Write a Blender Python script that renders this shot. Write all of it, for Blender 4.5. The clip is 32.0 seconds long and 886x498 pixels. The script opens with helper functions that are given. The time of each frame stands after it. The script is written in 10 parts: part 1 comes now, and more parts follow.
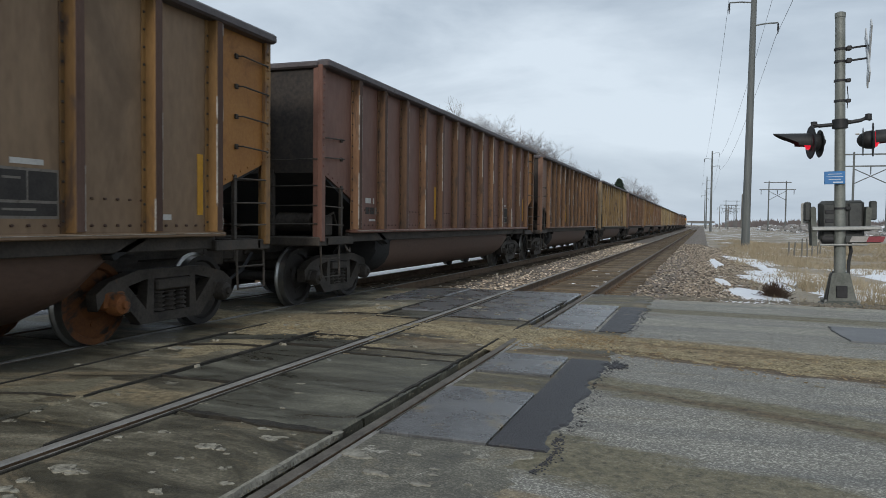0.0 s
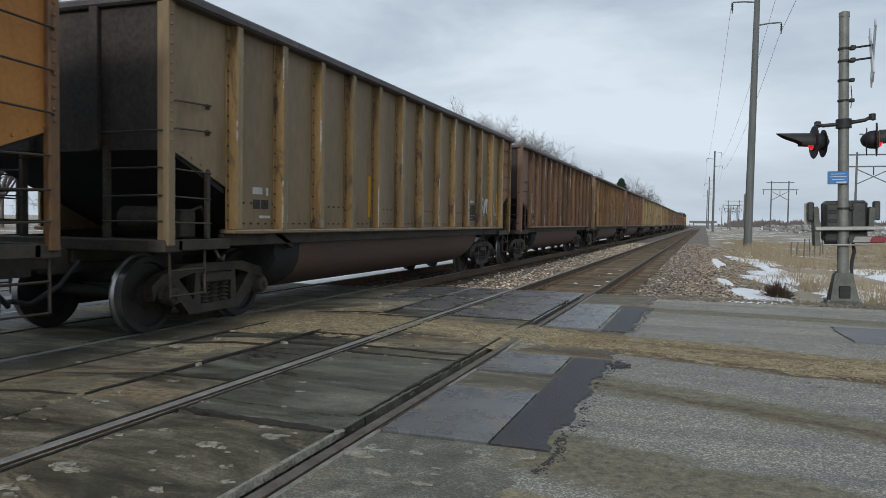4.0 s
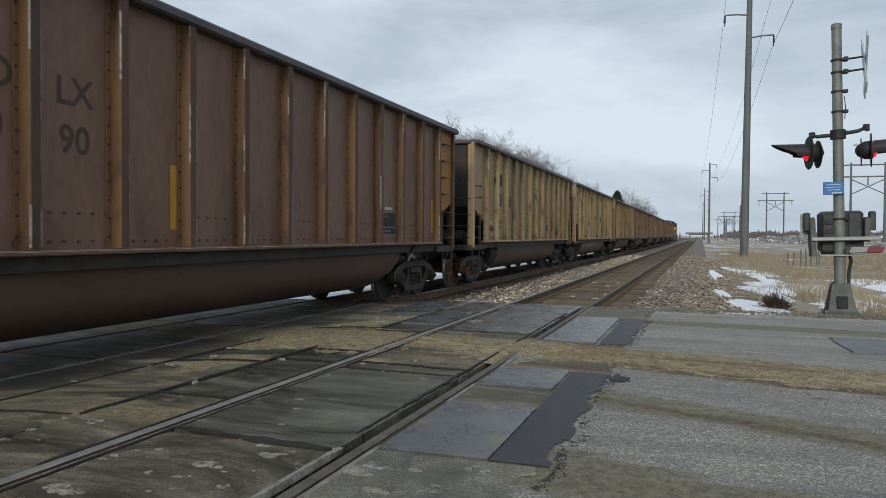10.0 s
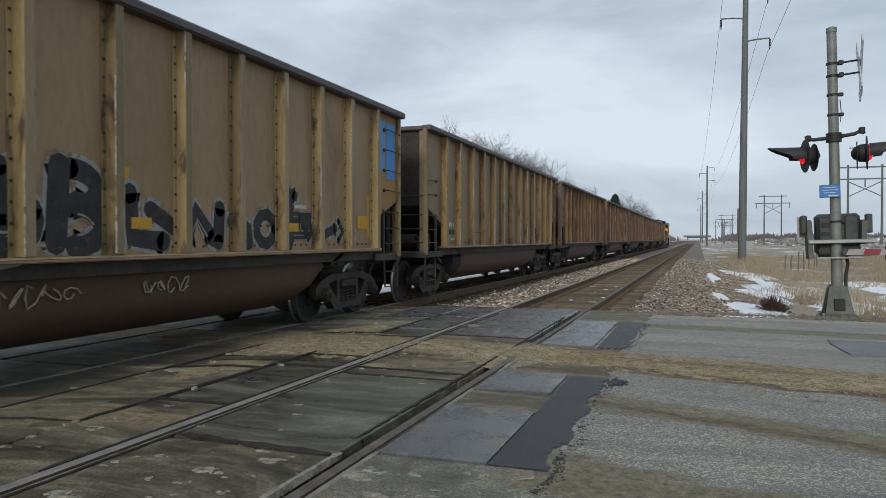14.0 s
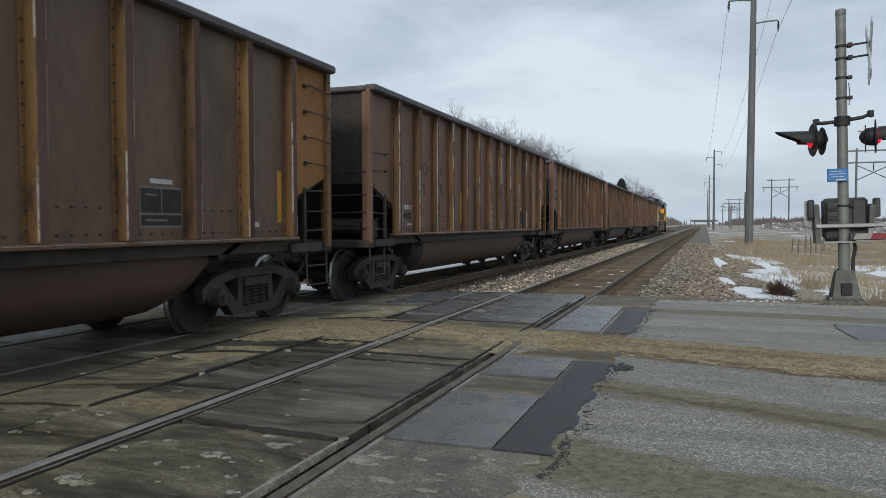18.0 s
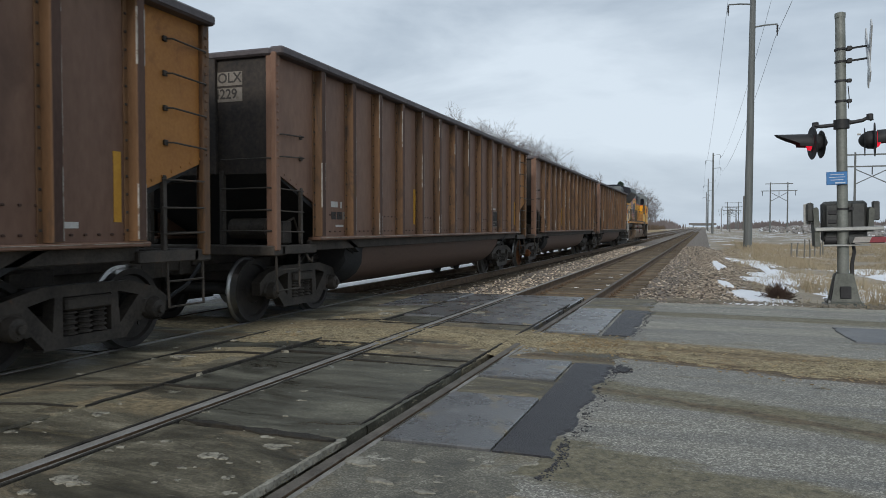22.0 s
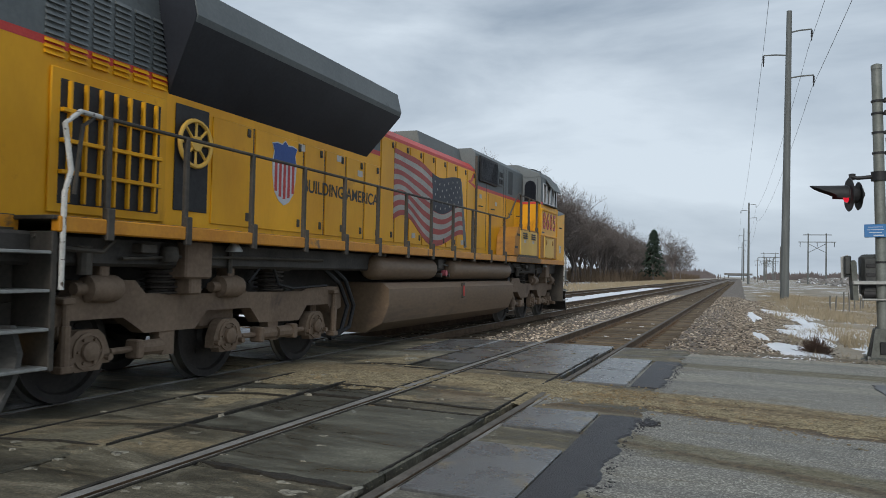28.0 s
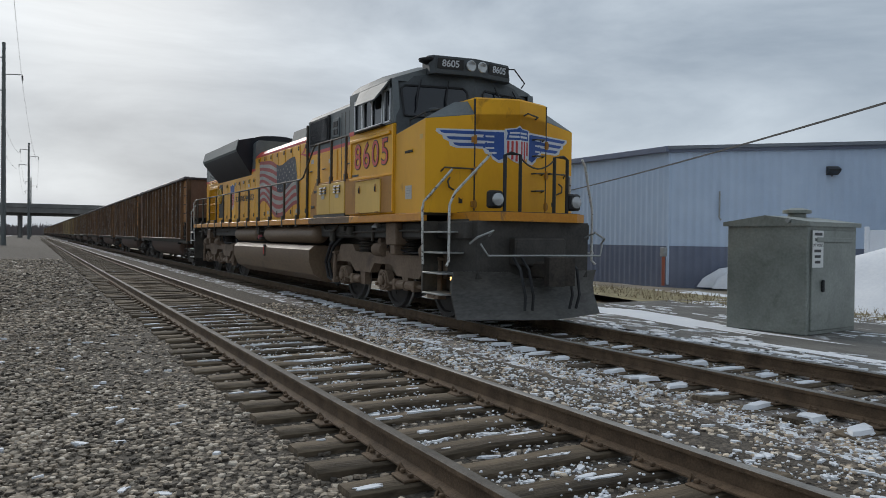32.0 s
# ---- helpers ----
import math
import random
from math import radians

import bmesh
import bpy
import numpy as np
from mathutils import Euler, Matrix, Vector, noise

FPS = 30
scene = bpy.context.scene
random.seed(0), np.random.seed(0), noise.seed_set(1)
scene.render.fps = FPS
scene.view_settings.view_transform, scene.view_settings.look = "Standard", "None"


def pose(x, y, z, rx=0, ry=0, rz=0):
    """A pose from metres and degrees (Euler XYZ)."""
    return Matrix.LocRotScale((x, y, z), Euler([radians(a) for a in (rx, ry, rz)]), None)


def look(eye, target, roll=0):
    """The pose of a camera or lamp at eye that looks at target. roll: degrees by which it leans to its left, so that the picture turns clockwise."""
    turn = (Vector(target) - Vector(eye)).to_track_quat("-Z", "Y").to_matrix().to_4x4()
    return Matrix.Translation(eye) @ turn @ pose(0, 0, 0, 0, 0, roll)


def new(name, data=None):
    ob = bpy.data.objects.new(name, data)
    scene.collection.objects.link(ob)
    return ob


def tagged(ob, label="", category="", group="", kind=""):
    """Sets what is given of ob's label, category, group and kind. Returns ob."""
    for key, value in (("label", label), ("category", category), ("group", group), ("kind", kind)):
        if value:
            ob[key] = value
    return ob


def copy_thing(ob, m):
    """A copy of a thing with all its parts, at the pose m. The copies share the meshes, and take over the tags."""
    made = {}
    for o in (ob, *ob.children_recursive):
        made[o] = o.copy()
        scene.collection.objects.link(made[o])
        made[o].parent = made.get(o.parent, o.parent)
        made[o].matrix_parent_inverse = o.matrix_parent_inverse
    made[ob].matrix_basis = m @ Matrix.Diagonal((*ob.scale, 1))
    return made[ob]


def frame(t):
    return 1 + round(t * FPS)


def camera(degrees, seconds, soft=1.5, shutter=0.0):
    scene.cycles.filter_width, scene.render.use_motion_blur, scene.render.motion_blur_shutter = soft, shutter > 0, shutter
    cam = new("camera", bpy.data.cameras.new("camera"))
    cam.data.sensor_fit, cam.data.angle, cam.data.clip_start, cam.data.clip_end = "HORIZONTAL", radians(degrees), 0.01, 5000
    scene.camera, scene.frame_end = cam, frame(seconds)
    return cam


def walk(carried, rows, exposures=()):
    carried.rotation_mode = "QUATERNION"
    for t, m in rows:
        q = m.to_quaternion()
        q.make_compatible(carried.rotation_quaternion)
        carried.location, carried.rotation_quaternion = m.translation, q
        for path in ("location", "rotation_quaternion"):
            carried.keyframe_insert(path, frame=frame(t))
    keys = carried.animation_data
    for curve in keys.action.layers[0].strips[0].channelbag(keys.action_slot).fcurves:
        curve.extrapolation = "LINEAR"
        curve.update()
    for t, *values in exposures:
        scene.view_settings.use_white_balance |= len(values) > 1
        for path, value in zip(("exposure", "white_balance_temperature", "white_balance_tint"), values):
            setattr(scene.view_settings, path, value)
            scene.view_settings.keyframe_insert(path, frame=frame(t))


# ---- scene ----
cam = camera(61.9, 32.0, soft=0.6, shutter=0.06)
# seconds, place in metres, yaw from the track's line, pitch, roll
PATH = [
    (0, 0.018, 0.227, 1.298, 19.35, -2.13, 0.67),
    (0.5, 0.02, 0.229, 1.299, 19.47, -2.19, 0.75),
    (1, 0.013, 0.232, 1.297, 19.5, -2.26, 0.66),
    (1.5, 0.023, 0.225, 1.299, 19.56, -2.19, 0.73),
    (2, 0.018, 0.235, 1.295, 19.49, -2.45, 0.52),
    (2.5, 0.021, 0.238, 1.3, 19.55, -2.63, 0.55),
    (3, 0.015, 0.242, 1.296, 19.54, -2.41, 0.55),
    (3.5, 0.011, 0.24, 1.292, 19.51, -2.28, 0.86),
    (5.5, 0.006, 0.255, 1.295, 19.41, -2.08, 0.55),
    (6, 0.017, 0.238, 1.302, 19.4, -2.11, 0.45),
    (6.5, 0.01, 0.255, 1.3, 19.34, -2.1, 0.46),
    (7, 0.013, 0.242, 1.304, 19.6, -1.79, 0.33),
    (7.5, 0.007, 0.232, 1.303, 19.54, -1.73, 0.12),
    (8, 0.012, 0.243, 1.301, 19.42, -1.48, -0.05),
    (8.5, 0.011, 0.241, 1.304, 19.19, -1.14, 0.17),
    (9, 0.015, 0.232, 1.308, 19.2, -1.01, -0.02),
    (9.5, 0.017, 0.227, 1.309, 19.12, -1.03, 0.18),
    (10, 0, 0.262, 1.297, 19.26, -1.11, 0.29),
    (10.5, 0.014, 0.235, 1.309, 19.34, -1.11, 0.04),
    (11, 0.008, 0.244, 1.302, 19.31, -1.07, 0.15),
    (11.5, -0.004, 0.26, 1.304, 19.26, -1.04, -0.04),
    (12, 0.016, 0.229, 1.313, 19.23, -0.88, -0.16),
    (12.5, 0.008, 0.235, 1.307, 19.16, -0.8, -0.13),
    (13, 0.016, 0.234, 1.303, 19.31, -0.84, 0.26),
    (13.5, 0.009, 0.242, 1.305, 19.28, -0.89, 0.26),
    (14, 0.012, 0.236, 1.304, 19.13, -0.77, -0.02),
    (14.5, 0.014, 0.236, 1.305, 19.1, -0.84, -0.02),
    (16.5, 0.004, 0.256, 1.299, 19.47, -1.53, 0.04),
    (17, 0.013, 0.245, 1.3, 19.51, -1.61, 0.01),
    (17.5, 0.007, 0.242, 1.305, 19.4, -1.83, -0.09),
    (18, 0.016, 0.234, 1.31, 19.59, -1.93, -0.18),
    (18.5, 0.007, 0.243, 1.303, 19.35, -1.89, -0.04),
    (19, 0.004, 0.253, 1.298, 19.34, -1.87, -0.04),
    (19.5, 0.014, 0.249, 1.302, 19.34, -1.84, -0.16),
    (20, 0.009, 0.251, 1.299, 19.29, -1.88, 0.04),
    (20.5, 0.007, 0.247, 1.294, 19.29, -1.9, -0.11),
    (21, 0.003, 0.259, 1.299, 19.34, -1.94, 0.17),
    (21.5, 0.001, 0.255, 1.304, 19.42, -1.9, -0.06),
    (22, 0.009, 0.251, 1.298, 19.5, -1.74, 0.02),
    (22.5, 0.009, 0.234, 1.305, 19.35, -1.69, 0.04),
    (23, -0.001, 0.246, 1.304, 19.12, -1.37, -0.02),
    (23.5, 0.005, 0.255, 1.304, 19.02, -1.23, 0.22),
    (24, -0.006, 0.266, 1.309, 18.29, -0.88, 0.03),
    (24.5, -0.001, 0.267, 1.32, 17.57, -0.14, 0.17),
    (25, 0.008, 0.264, 1.318, 17.14, 0.63, 0.53),
    (25.5, 0.007, 0.258, 1.319, 17.11, 0.75, 0.46),
    (27.5, 0.035, 0.254, 1.32, 20.06, 1.68, 0.3),
    (28, 0.048, 0.295, 1.308, 21.96, 1.68, 1.21),
    (28.5, 0.064, 0.326, 1.297, 26.48, 1.28, 1.24),
    (29, -0.02, 0.27, 1.31, 30.7, 1.9, 1.1),
    (29.5, -0.05, 0.15, 1.29, 40.2, 2.9, 0.9),
    (30, -0.09, 0.2, 1.29, 60.2, 4.5, -0.2),
    (30.5, -0.002, 0.363, 1.296, 92.55, 7.01, -0.09),
    (31, 0.2, 0.25, 1.315, 118.3, 6.1, 1.2),
    (31.5, 0.165, 0.3, 1.312, 136.8, 3.1, 1.15),
    (32, 0.193, 0.45, 1.304, 150.94, -0.87, 0.736),
]
EXPOSURES = [(0, 0.16), (23, 0.16), (25, 0.06), (28, 0.09), (29.3, 0.18), (29.8, 0.36), (30, 0.44), (30.5, 0.66), (31, 0.54), (31.5, 0.18), (32, -0.05)]
walk(cam, [(t, pose(x, y, z, 90 + pitch, 0, yaw) @ pose(0, 0, 0, 0, 0, roll)) for t, x, y, z, yaw, pitch, roll in PATH], EXPOSURES)

# ---- light: an overcast winter sky, the sun dim behind cloud to the south
SUN_AZ, SUN_EL = radians(184), radians(24)
world = bpy.data.worlds.new("overcast_sky")
scene.world = world
world.use_nodes = True
wt = world.node_tree
wn, wl = wt.nodes, wt.links
wn.clear()
w_out = wn.new("ShaderNodeOutputWorld")
w_bg = wn.new("ShaderNodeBackground")
w_sky = wn.new("ShaderNodeTexSky")
w_sky.sky_type = "NISHITA"
w_sky.sun_disc = False
w_sky.sun_elevation = SUN_EL
w_sky.sun_rotation = SUN_AZ
w_sky.dust_density = 3.0
w_co = wn.new("ShaderNodeTexCoord")
w_map = wn.new("ShaderNodeMapping")
w_map.inputs["Scale"].default_value = (1.0, 1.0, 3.6)
w_no = wn.new("ShaderNodeTexNoise")
w_no.inputs["Scale"].default_value = 1.7
w_no.inputs["Detail"].default_value = 7.0
w_no.inputs["Roughness"].default_value = 0.55
w_no.inputs["Distortion"].default_value = 0.35
w_ramp = wn.new("ShaderNodeValToRGB")
w_ramp.color_ramp.elements[0].position = 0.34
w_ramp.color_ramp.elements[0].color = (3.85, 4.75, 5.85, 1)
w_ramp.color_ramp.elements[1].position = 0.66
w_ramp.color_ramp.elements[1].color = (8.3, 9.4, 10.5, 1)
w_dot = wn.new("ShaderNodeVectorMath")
w_dot.operation = "DOT_PRODUCT"
w_dot.inputs[1].default_value = (0.07 * math.cos(SUN_EL), -math.cos(SUN_EL), math.sin(SUN_EL))
w_glow = wn.new("ShaderNodeMapRange")
w_glow.interpolation_type = "SMOOTHSTEP"
w_glow.inputs["From Min"].default_value = 0.72
w_glow.inputs["From Max"].default_value = 1.0
w_glow.inputs["To Min"].default_value = 1.0
w_glow.inputs["To Max"].default_value = 1.08
w_mul = wn.new("ShaderNodeVectorMath")
w_mul.operation = "SCALE"
w_mix = wn.new("ShaderNodeMix")
w_mix.data_type = "RGBA"
w_mix.inputs["Factor"].default_value = 0.93
wl.new(w_co.outputs["Generated"], w_map.inputs["Vector"])
wl.new(w_map.outputs["Vector"], w_no.inputs["Vector"])
wl.new(w_no.outputs["Fac"], w_ramp.inputs["Fac"])
wl.new(w_co.outputs["Generated"], w_dot.inputs[0])
wl.new(w_dot.outputs["Value"], w_glow.inputs["Value"])
wl.new(w_ramp.outputs["Color"], w_mul.inputs[0])
wl.new(w_glow.outputs["Result"], w_mul.inputs["Scale"])
wl.new(w_sky.outputs["Color"], w_mix.inputs["A"])
wl.new(w_mul.outputs["Vector"], w_mix.inputs["B"])
wl.new(w_mix.outputs["Result"], w_bg.inputs["Color"])
w_bg.inputs["Strength"].default_value = 0.078
wl.new(w_bg.outputs["Background"], w_out.inputs["Surface"])

sun_data = bpy.data.lights.new("sun", "SUN")
sun_data.energy = 1.5
sun_data.angle = radians(14)
sun_data.color = (1.0, 0.96, 0.9)
sun = new("sun", sun_data)
sun.matrix_world = look((0.07 * 60, -60, 60 * math.tan(SUN_EL)), (0, 0, 0))


# ---- geometry helpers
class G:
    """Collects vertices and faces of one mesh."""

    def __init__(self):
        self.v, self.f, self.m = [], [], []

    def add(self, verts, faces, mi=0):
        n = len(self.v)
        self.v += [tuple(p) for p in verts]
        self.f += [tuple(i + n for i in f) for f in faces]
        self.m += [mi] * len(faces)
        return self

    def hexa(self, p, mi=0):
        return self.add(p, [(0, 3, 2, 1), (4, 5, 6, 7), (0, 1, 5, 4), (1, 2, 6, 5), (2, 3, 7, 6), (3, 0, 4, 7)], mi)

    def box(self, x0, x1, y0, y1, z0, z1, mi=0):
        return self.hexa([(x0, y0, z0), (x1, y0, z0), (x1, y1, z0), (x0, y1, z0), (x0, y0, z1), (x1, y0, z1), (x1, y1, z1), (x0, y1, z1)], mi)

    def cbox(self, x0, x1, y0, y1, z0, z1, c=0.01, mi=0):
        """A box with chamfered edges."""
        c = min(c, (x1 - x0) * .45, (y1 - y0) * .45, (z1 - z0) * .45)
        rings = []
        for z, i in ((z0, c), (z0 + c, 0), (z1 - c, 0), (z1, c)):
            a0, a1, b0, b1 = x0 + i, x1 - i, y0 + i, y1 - i
            k = c if i == 0 else c * .6
            rings.append([(a0 + k, b0, z), (a1 - k, b0, z), (a1, b0 + k, z), (a1, b1 - k, z), (a1 - k, b1, z), (a0 + k, b1, z), (a0, b1 - k, z), (a0, b0 + k, z)])
        return self.loft(rings, True, mi)

    def loft(self, rings, caps=True, mi=0, close=True):
        n = len(rings[0])
        verts = [p for r in rings for p in r]
        faces = []
        for k in range(len(rings) - 1):
            for i in range(n if close else n - 1):
                j = (i + 1) % n
                faces.append((k * n + i, k * n + j, (k + 1) * n + j, (k + 1) * n + i))
        if caps:
            faces.append(tuple(range(n - 1, -1, -1)))
            faces.append(tuple((len(rings) - 1) * n + i for i in range(n)))
        return self.add(verts, faces, mi)

    def prism(self, pts, axis, a, b, mi=0):
        """A closed outline in the plane across axis, drawn out from a to b. Outline order: (y,z) for x, (x,z) for y, (x,y) for z."""
        def at(p, w):
            return {"x": (w, p[0], p[1]), "y": (p[0], w, p[1]), "z": (p[0], p[1], w)}[axis]
        return self.loft([[at(p, a) for p in pts], [at(p, b) for p in pts]], True, mi)

    def cyl(self, p0, p1, r, n=10, r2=None, mi=0):
        p0, p1 = Vector(p0), Vector(p1)
        d = (p1 - p0).normalized()
        u = d.orthogonal().normalized()
        w = d.cross(u)
        ring = lambda p, q: [p + (u * math.cos(2 * math.pi * i / n) + w * math.sin(2 * math.pi * i / n)) * q for i in range(n)]
        return self.loft([ring(p0, r), ring(p1, r if r2 is None else r2)], True, mi)

    def tube(self, pts, r, n=6, mi=0, r_end=None):
        pts = [Vector(p) for p in pts]
        rings, u = [], None
        for i, p in enumerate(pts):
            d = (pts[min(i + 1, len(pts) - 1)] - pts[max(i - 1, 0)]).normalized()
            u = d.orthogonal().normalized() if u is None else (u - d * u.dot(d)).normalized()
            w = d.cross(u)
            q = r if r_end is None else r + (r_end - r) * i / (len(pts) - 1)
            rings.append([p + (u * math.cos(2 * math.pi * k / n) + w * math.sin(2 * math.pi * k / n)) * q for k in range(n)])
        return self.loft(rings, True, mi)

    def lathe(self, prof, o, axis="x", n=24, mi=0):
        """A turned shape: profile of (radius, way along the axis)."""
        rings = []
        for r, h in prof:
            ring = []
            for i in range(n):
                a = 2 * math.pi * i / n
                c, s = r * math.cos(a), r * math.sin(a)
                ring.append({"x": (o[0] + h, o[1] + c, o[2] + s), "y": (o[0] + c, o[1] + h, o[2] + s), "z": (o[0] + c, o[1] + s, o[2] + h)}[axis])
            rings.append(ring)
        return self.loft(rings, True, mi)

    def mesh(self, name, mats, smooth=35):
        me = bpy.data.meshes.new(name)
        me.from_pydata(self.v, [], self.f)
        for m in mats:
            me.materials.append(m)
        if len(mats) > 1:
            me.polygons.foreach_set("material_index", self.m)
        bm = bmesh.new()
        bm.from_mesh(me)
        bmesh.ops.recalc_face_normals(bm, faces=bm.faces)
        bm.to_mesh(me)
        bm.free()
        if smooth:
            me.polygons.foreach_set("use_smooth", [True] * len(me.polygons))
            me.set_sharp_from_angle(angle=radians(smooth))
        return me


def part(name, g, material, parent=None, label="", smooth=35, at=None):
    """Links one mesh as an object of its own under a thing or a part."""
    mats = material if isinstance(material, (list, tuple)) else [material]
    ob = new(name, g.mesh(name, mats, smooth) if isinstance(g, G) else g)
    ob.parent = parent
    if at is not None:
        ob.location = at
    if label:
        tagged(ob, label)
    return ob


def thing(name, label, category, m=None, group="", kind=""):
    ob = new(name)
    if m is not None:
        ob.matrix_basis = m
    return tagged(ob, label, category, group, kind)


def solid(name, g, material, label, category="", group="", kind="", m=None, smooth=35):
    ob = part(name, g, material, None, "", smooth)
    if m is not None:
        ob.matrix_basis = m
    return tagged(ob, label, category, group, kind)


def letters(name, text, size, material, parent, m, depth=0.004, label="", bold=0.0):
    """Writing in the built-in font, as a mesh lying in the plane given by m."""
    cu = bpy.data.curves.new(name, "FONT")
    cu.body, cu.size, cu.extrude, cu.offset = text, size, depth, bold
    cu.align_x, cu.align_y = "CENTER", "CENTER"
    tmp = new(name, cu)
    me = bpy.data.meshes.new_from_object(tmp.evaluated_get(bpy.context.evaluated_depsgraph_get()))
    bpy.data.objects.remove(tmp)
    bpy.data.curves.remove(cu)
    me.materials.clear()
    me.materials.append(material)
    ob = new(name, me)
    ob.parent = parent
    ob.matrix_basis = m
    if label:
        tagged(ob, label)
    return ob


SIDE = Matrix(((0, 0, 1), (1, 0, 0), (0, 1, 0))).to_4x4()  # writing that faces +x and reads along +y


def on_side(x, y, z):
    return Matrix.Translation((x, y, z)) @ SIDE


# ---- materials
def material(name, c1, c2, scale=3.0, rough=0.7, metal=0.0, bump=0.15, fine=40.0, spots=None, spot_scale=2.0, spot_at=0.62,
             stretch=(1, 1, 1), rough2=None, vary=0.0, spec=0.4, spot_soft=0.08, fine_amount=0.35):
    """Two colours mixed by broad and fine noise, with stains of a third colour, relief and uneven gloss."""
    m = bpy.data.materials.new(name)
    m.use_nodes = True
    nt = m.node_tree
    n, l = nt.nodes, nt.links
    b = n["Principled BSDF"]
    co = n.new("ShaderNodeTexCoord")
    mp = n.new("ShaderNodeMapping")
    mp.inputs["Scale"].default_value = stretch
    l.new(co.outputs["Object"], mp.inputs["Vector"])
    big = n.new("ShaderNodeTexNoise")
    big.inputs["Scale"].default_value, big.inputs["Detail"].default_value, big.inputs["Roughness"].default_value = scale, 6, 0.6
    tiny = n.new("ShaderNodeTexNoise")
    tiny.inputs["Scale"].default_value, tiny.inputs["Detail"].default_value = fine, 4
    for t in (big, tiny):
        l.new(mp.outputs["Vector"], t.inputs["Vector"])
    fac = n.new("ShaderNodeMix")
    fac.inputs["Factor"].default_value = fine_amount
    l.new(big.outputs["Fac"], fac.inputs["A"])
    l.new(tiny.outputs["Fac"], fac.inputs["B"])
    ramp = n.new("ShaderNodeValToRGB")
    ramp.color_ramp.elements[0].position, ramp.color_ramp.elements[1].position = 0.36, 0.66
    ramp.color_ramp.elements[0].color, ramp.color_ramp.elements[1].color = (*c1, 1), (*c2, 1)
    l.new(fac.outputs["Result"], ramp.inputs["Fac"])
    colour = ramp.outputs["Color"]
    if spots:
        sp = n.new("ShaderNodeTexNoise")
        sp.inputs["Scale"].default_value, sp.inputs["Detail"].default_value, sp.inputs["Roughness"].default_value = spot_scale, 8, 0.65
        sp.inputs["Distortion"].default_value = 0.6
        l.new(mp.outputs["Vector"], sp.inputs["Vector"])
        sr = n.new("ShaderNodeMapRange")
        sr.inputs["From Min"].default_value, sr.inputs["From Max"].default_value = spot_at, spot_at + spot_soft
        l.new(sp.outputs["Fac"], sr.inputs["Value"])
        mx = n.new("ShaderNodeMix")
        mx.data_type = "RGBA"
        l.new(sr.outputs["Result"], mx.inputs["Factor"])
        l.new(colour, mx.inputs["A"])
        mx.inputs["B"].default_value = (*spots, 1)
        colour = mx.outputs["Result"]
    if vary:
        oi = n.new("ShaderNodeObjectInfo")
        vr = n.new("ShaderNodeMapRange")
        vr.inputs["To Min"].default_value, vr.inputs["To Max"].default_value = 1 - vary, 1 + vary
        l.new(oi.outputs["Random"], vr.inputs["Value"])
        hs = n.new("ShaderNodeHueSaturation")
        l.new(vr.outputs["Result"], hs.inputs["Value"])
        l.new(colour, hs.inputs["Color"])
        colour = hs.outputs["Color"]
    l.new(colour, b.inputs["Base Color"])
    rr = n.new("ShaderNodeMapRange")
    rr.inputs["To Min"].default_value, rr.inputs["To Max"].default_value = (rough if rough2 is None else rough2), rough
    l.new(big.outputs["Fac"], rr.inputs["Value"])
    l.new(rr.outputs["Result"], b.inputs["Roughness"])
    b.inputs["Metallic"].default_value = metal
    b.inputs["Specular IOR Level"].default_value = spec
    if bump:
        bp = n.new("ShaderNodeBump")
        bp.inputs["Strength"].default_value, bp.inputs["Distance"].default_value = bump, 0.02
        l.new(tiny.outputs["Fac"], bp.inputs["Height"])
        l.new(bp.outputs["Normal"], b.inputs["Normal"])
    return m


def plain(name, c, rough=0.5, metal=0.0, emit=0.0, spec=0.5):
    m = bpy.data.materials.new(name)
    m.use_nodes = True
    b = m.node_tree.nodes["Principled BSDF"]
    b.inputs["Base Color"].default_value = (*c, 1)
    b.inputs["Roughness"].default_value, b.inputs["Metallic"].default_value = rough, metal
    b.inputs["Specular IOR Level"].default_value = spec
    if emit:
        b.inputs["Emission Color"].default_value = (*c, 1)
        b.inputs["Emission Strength"].default_value = emit
    return m


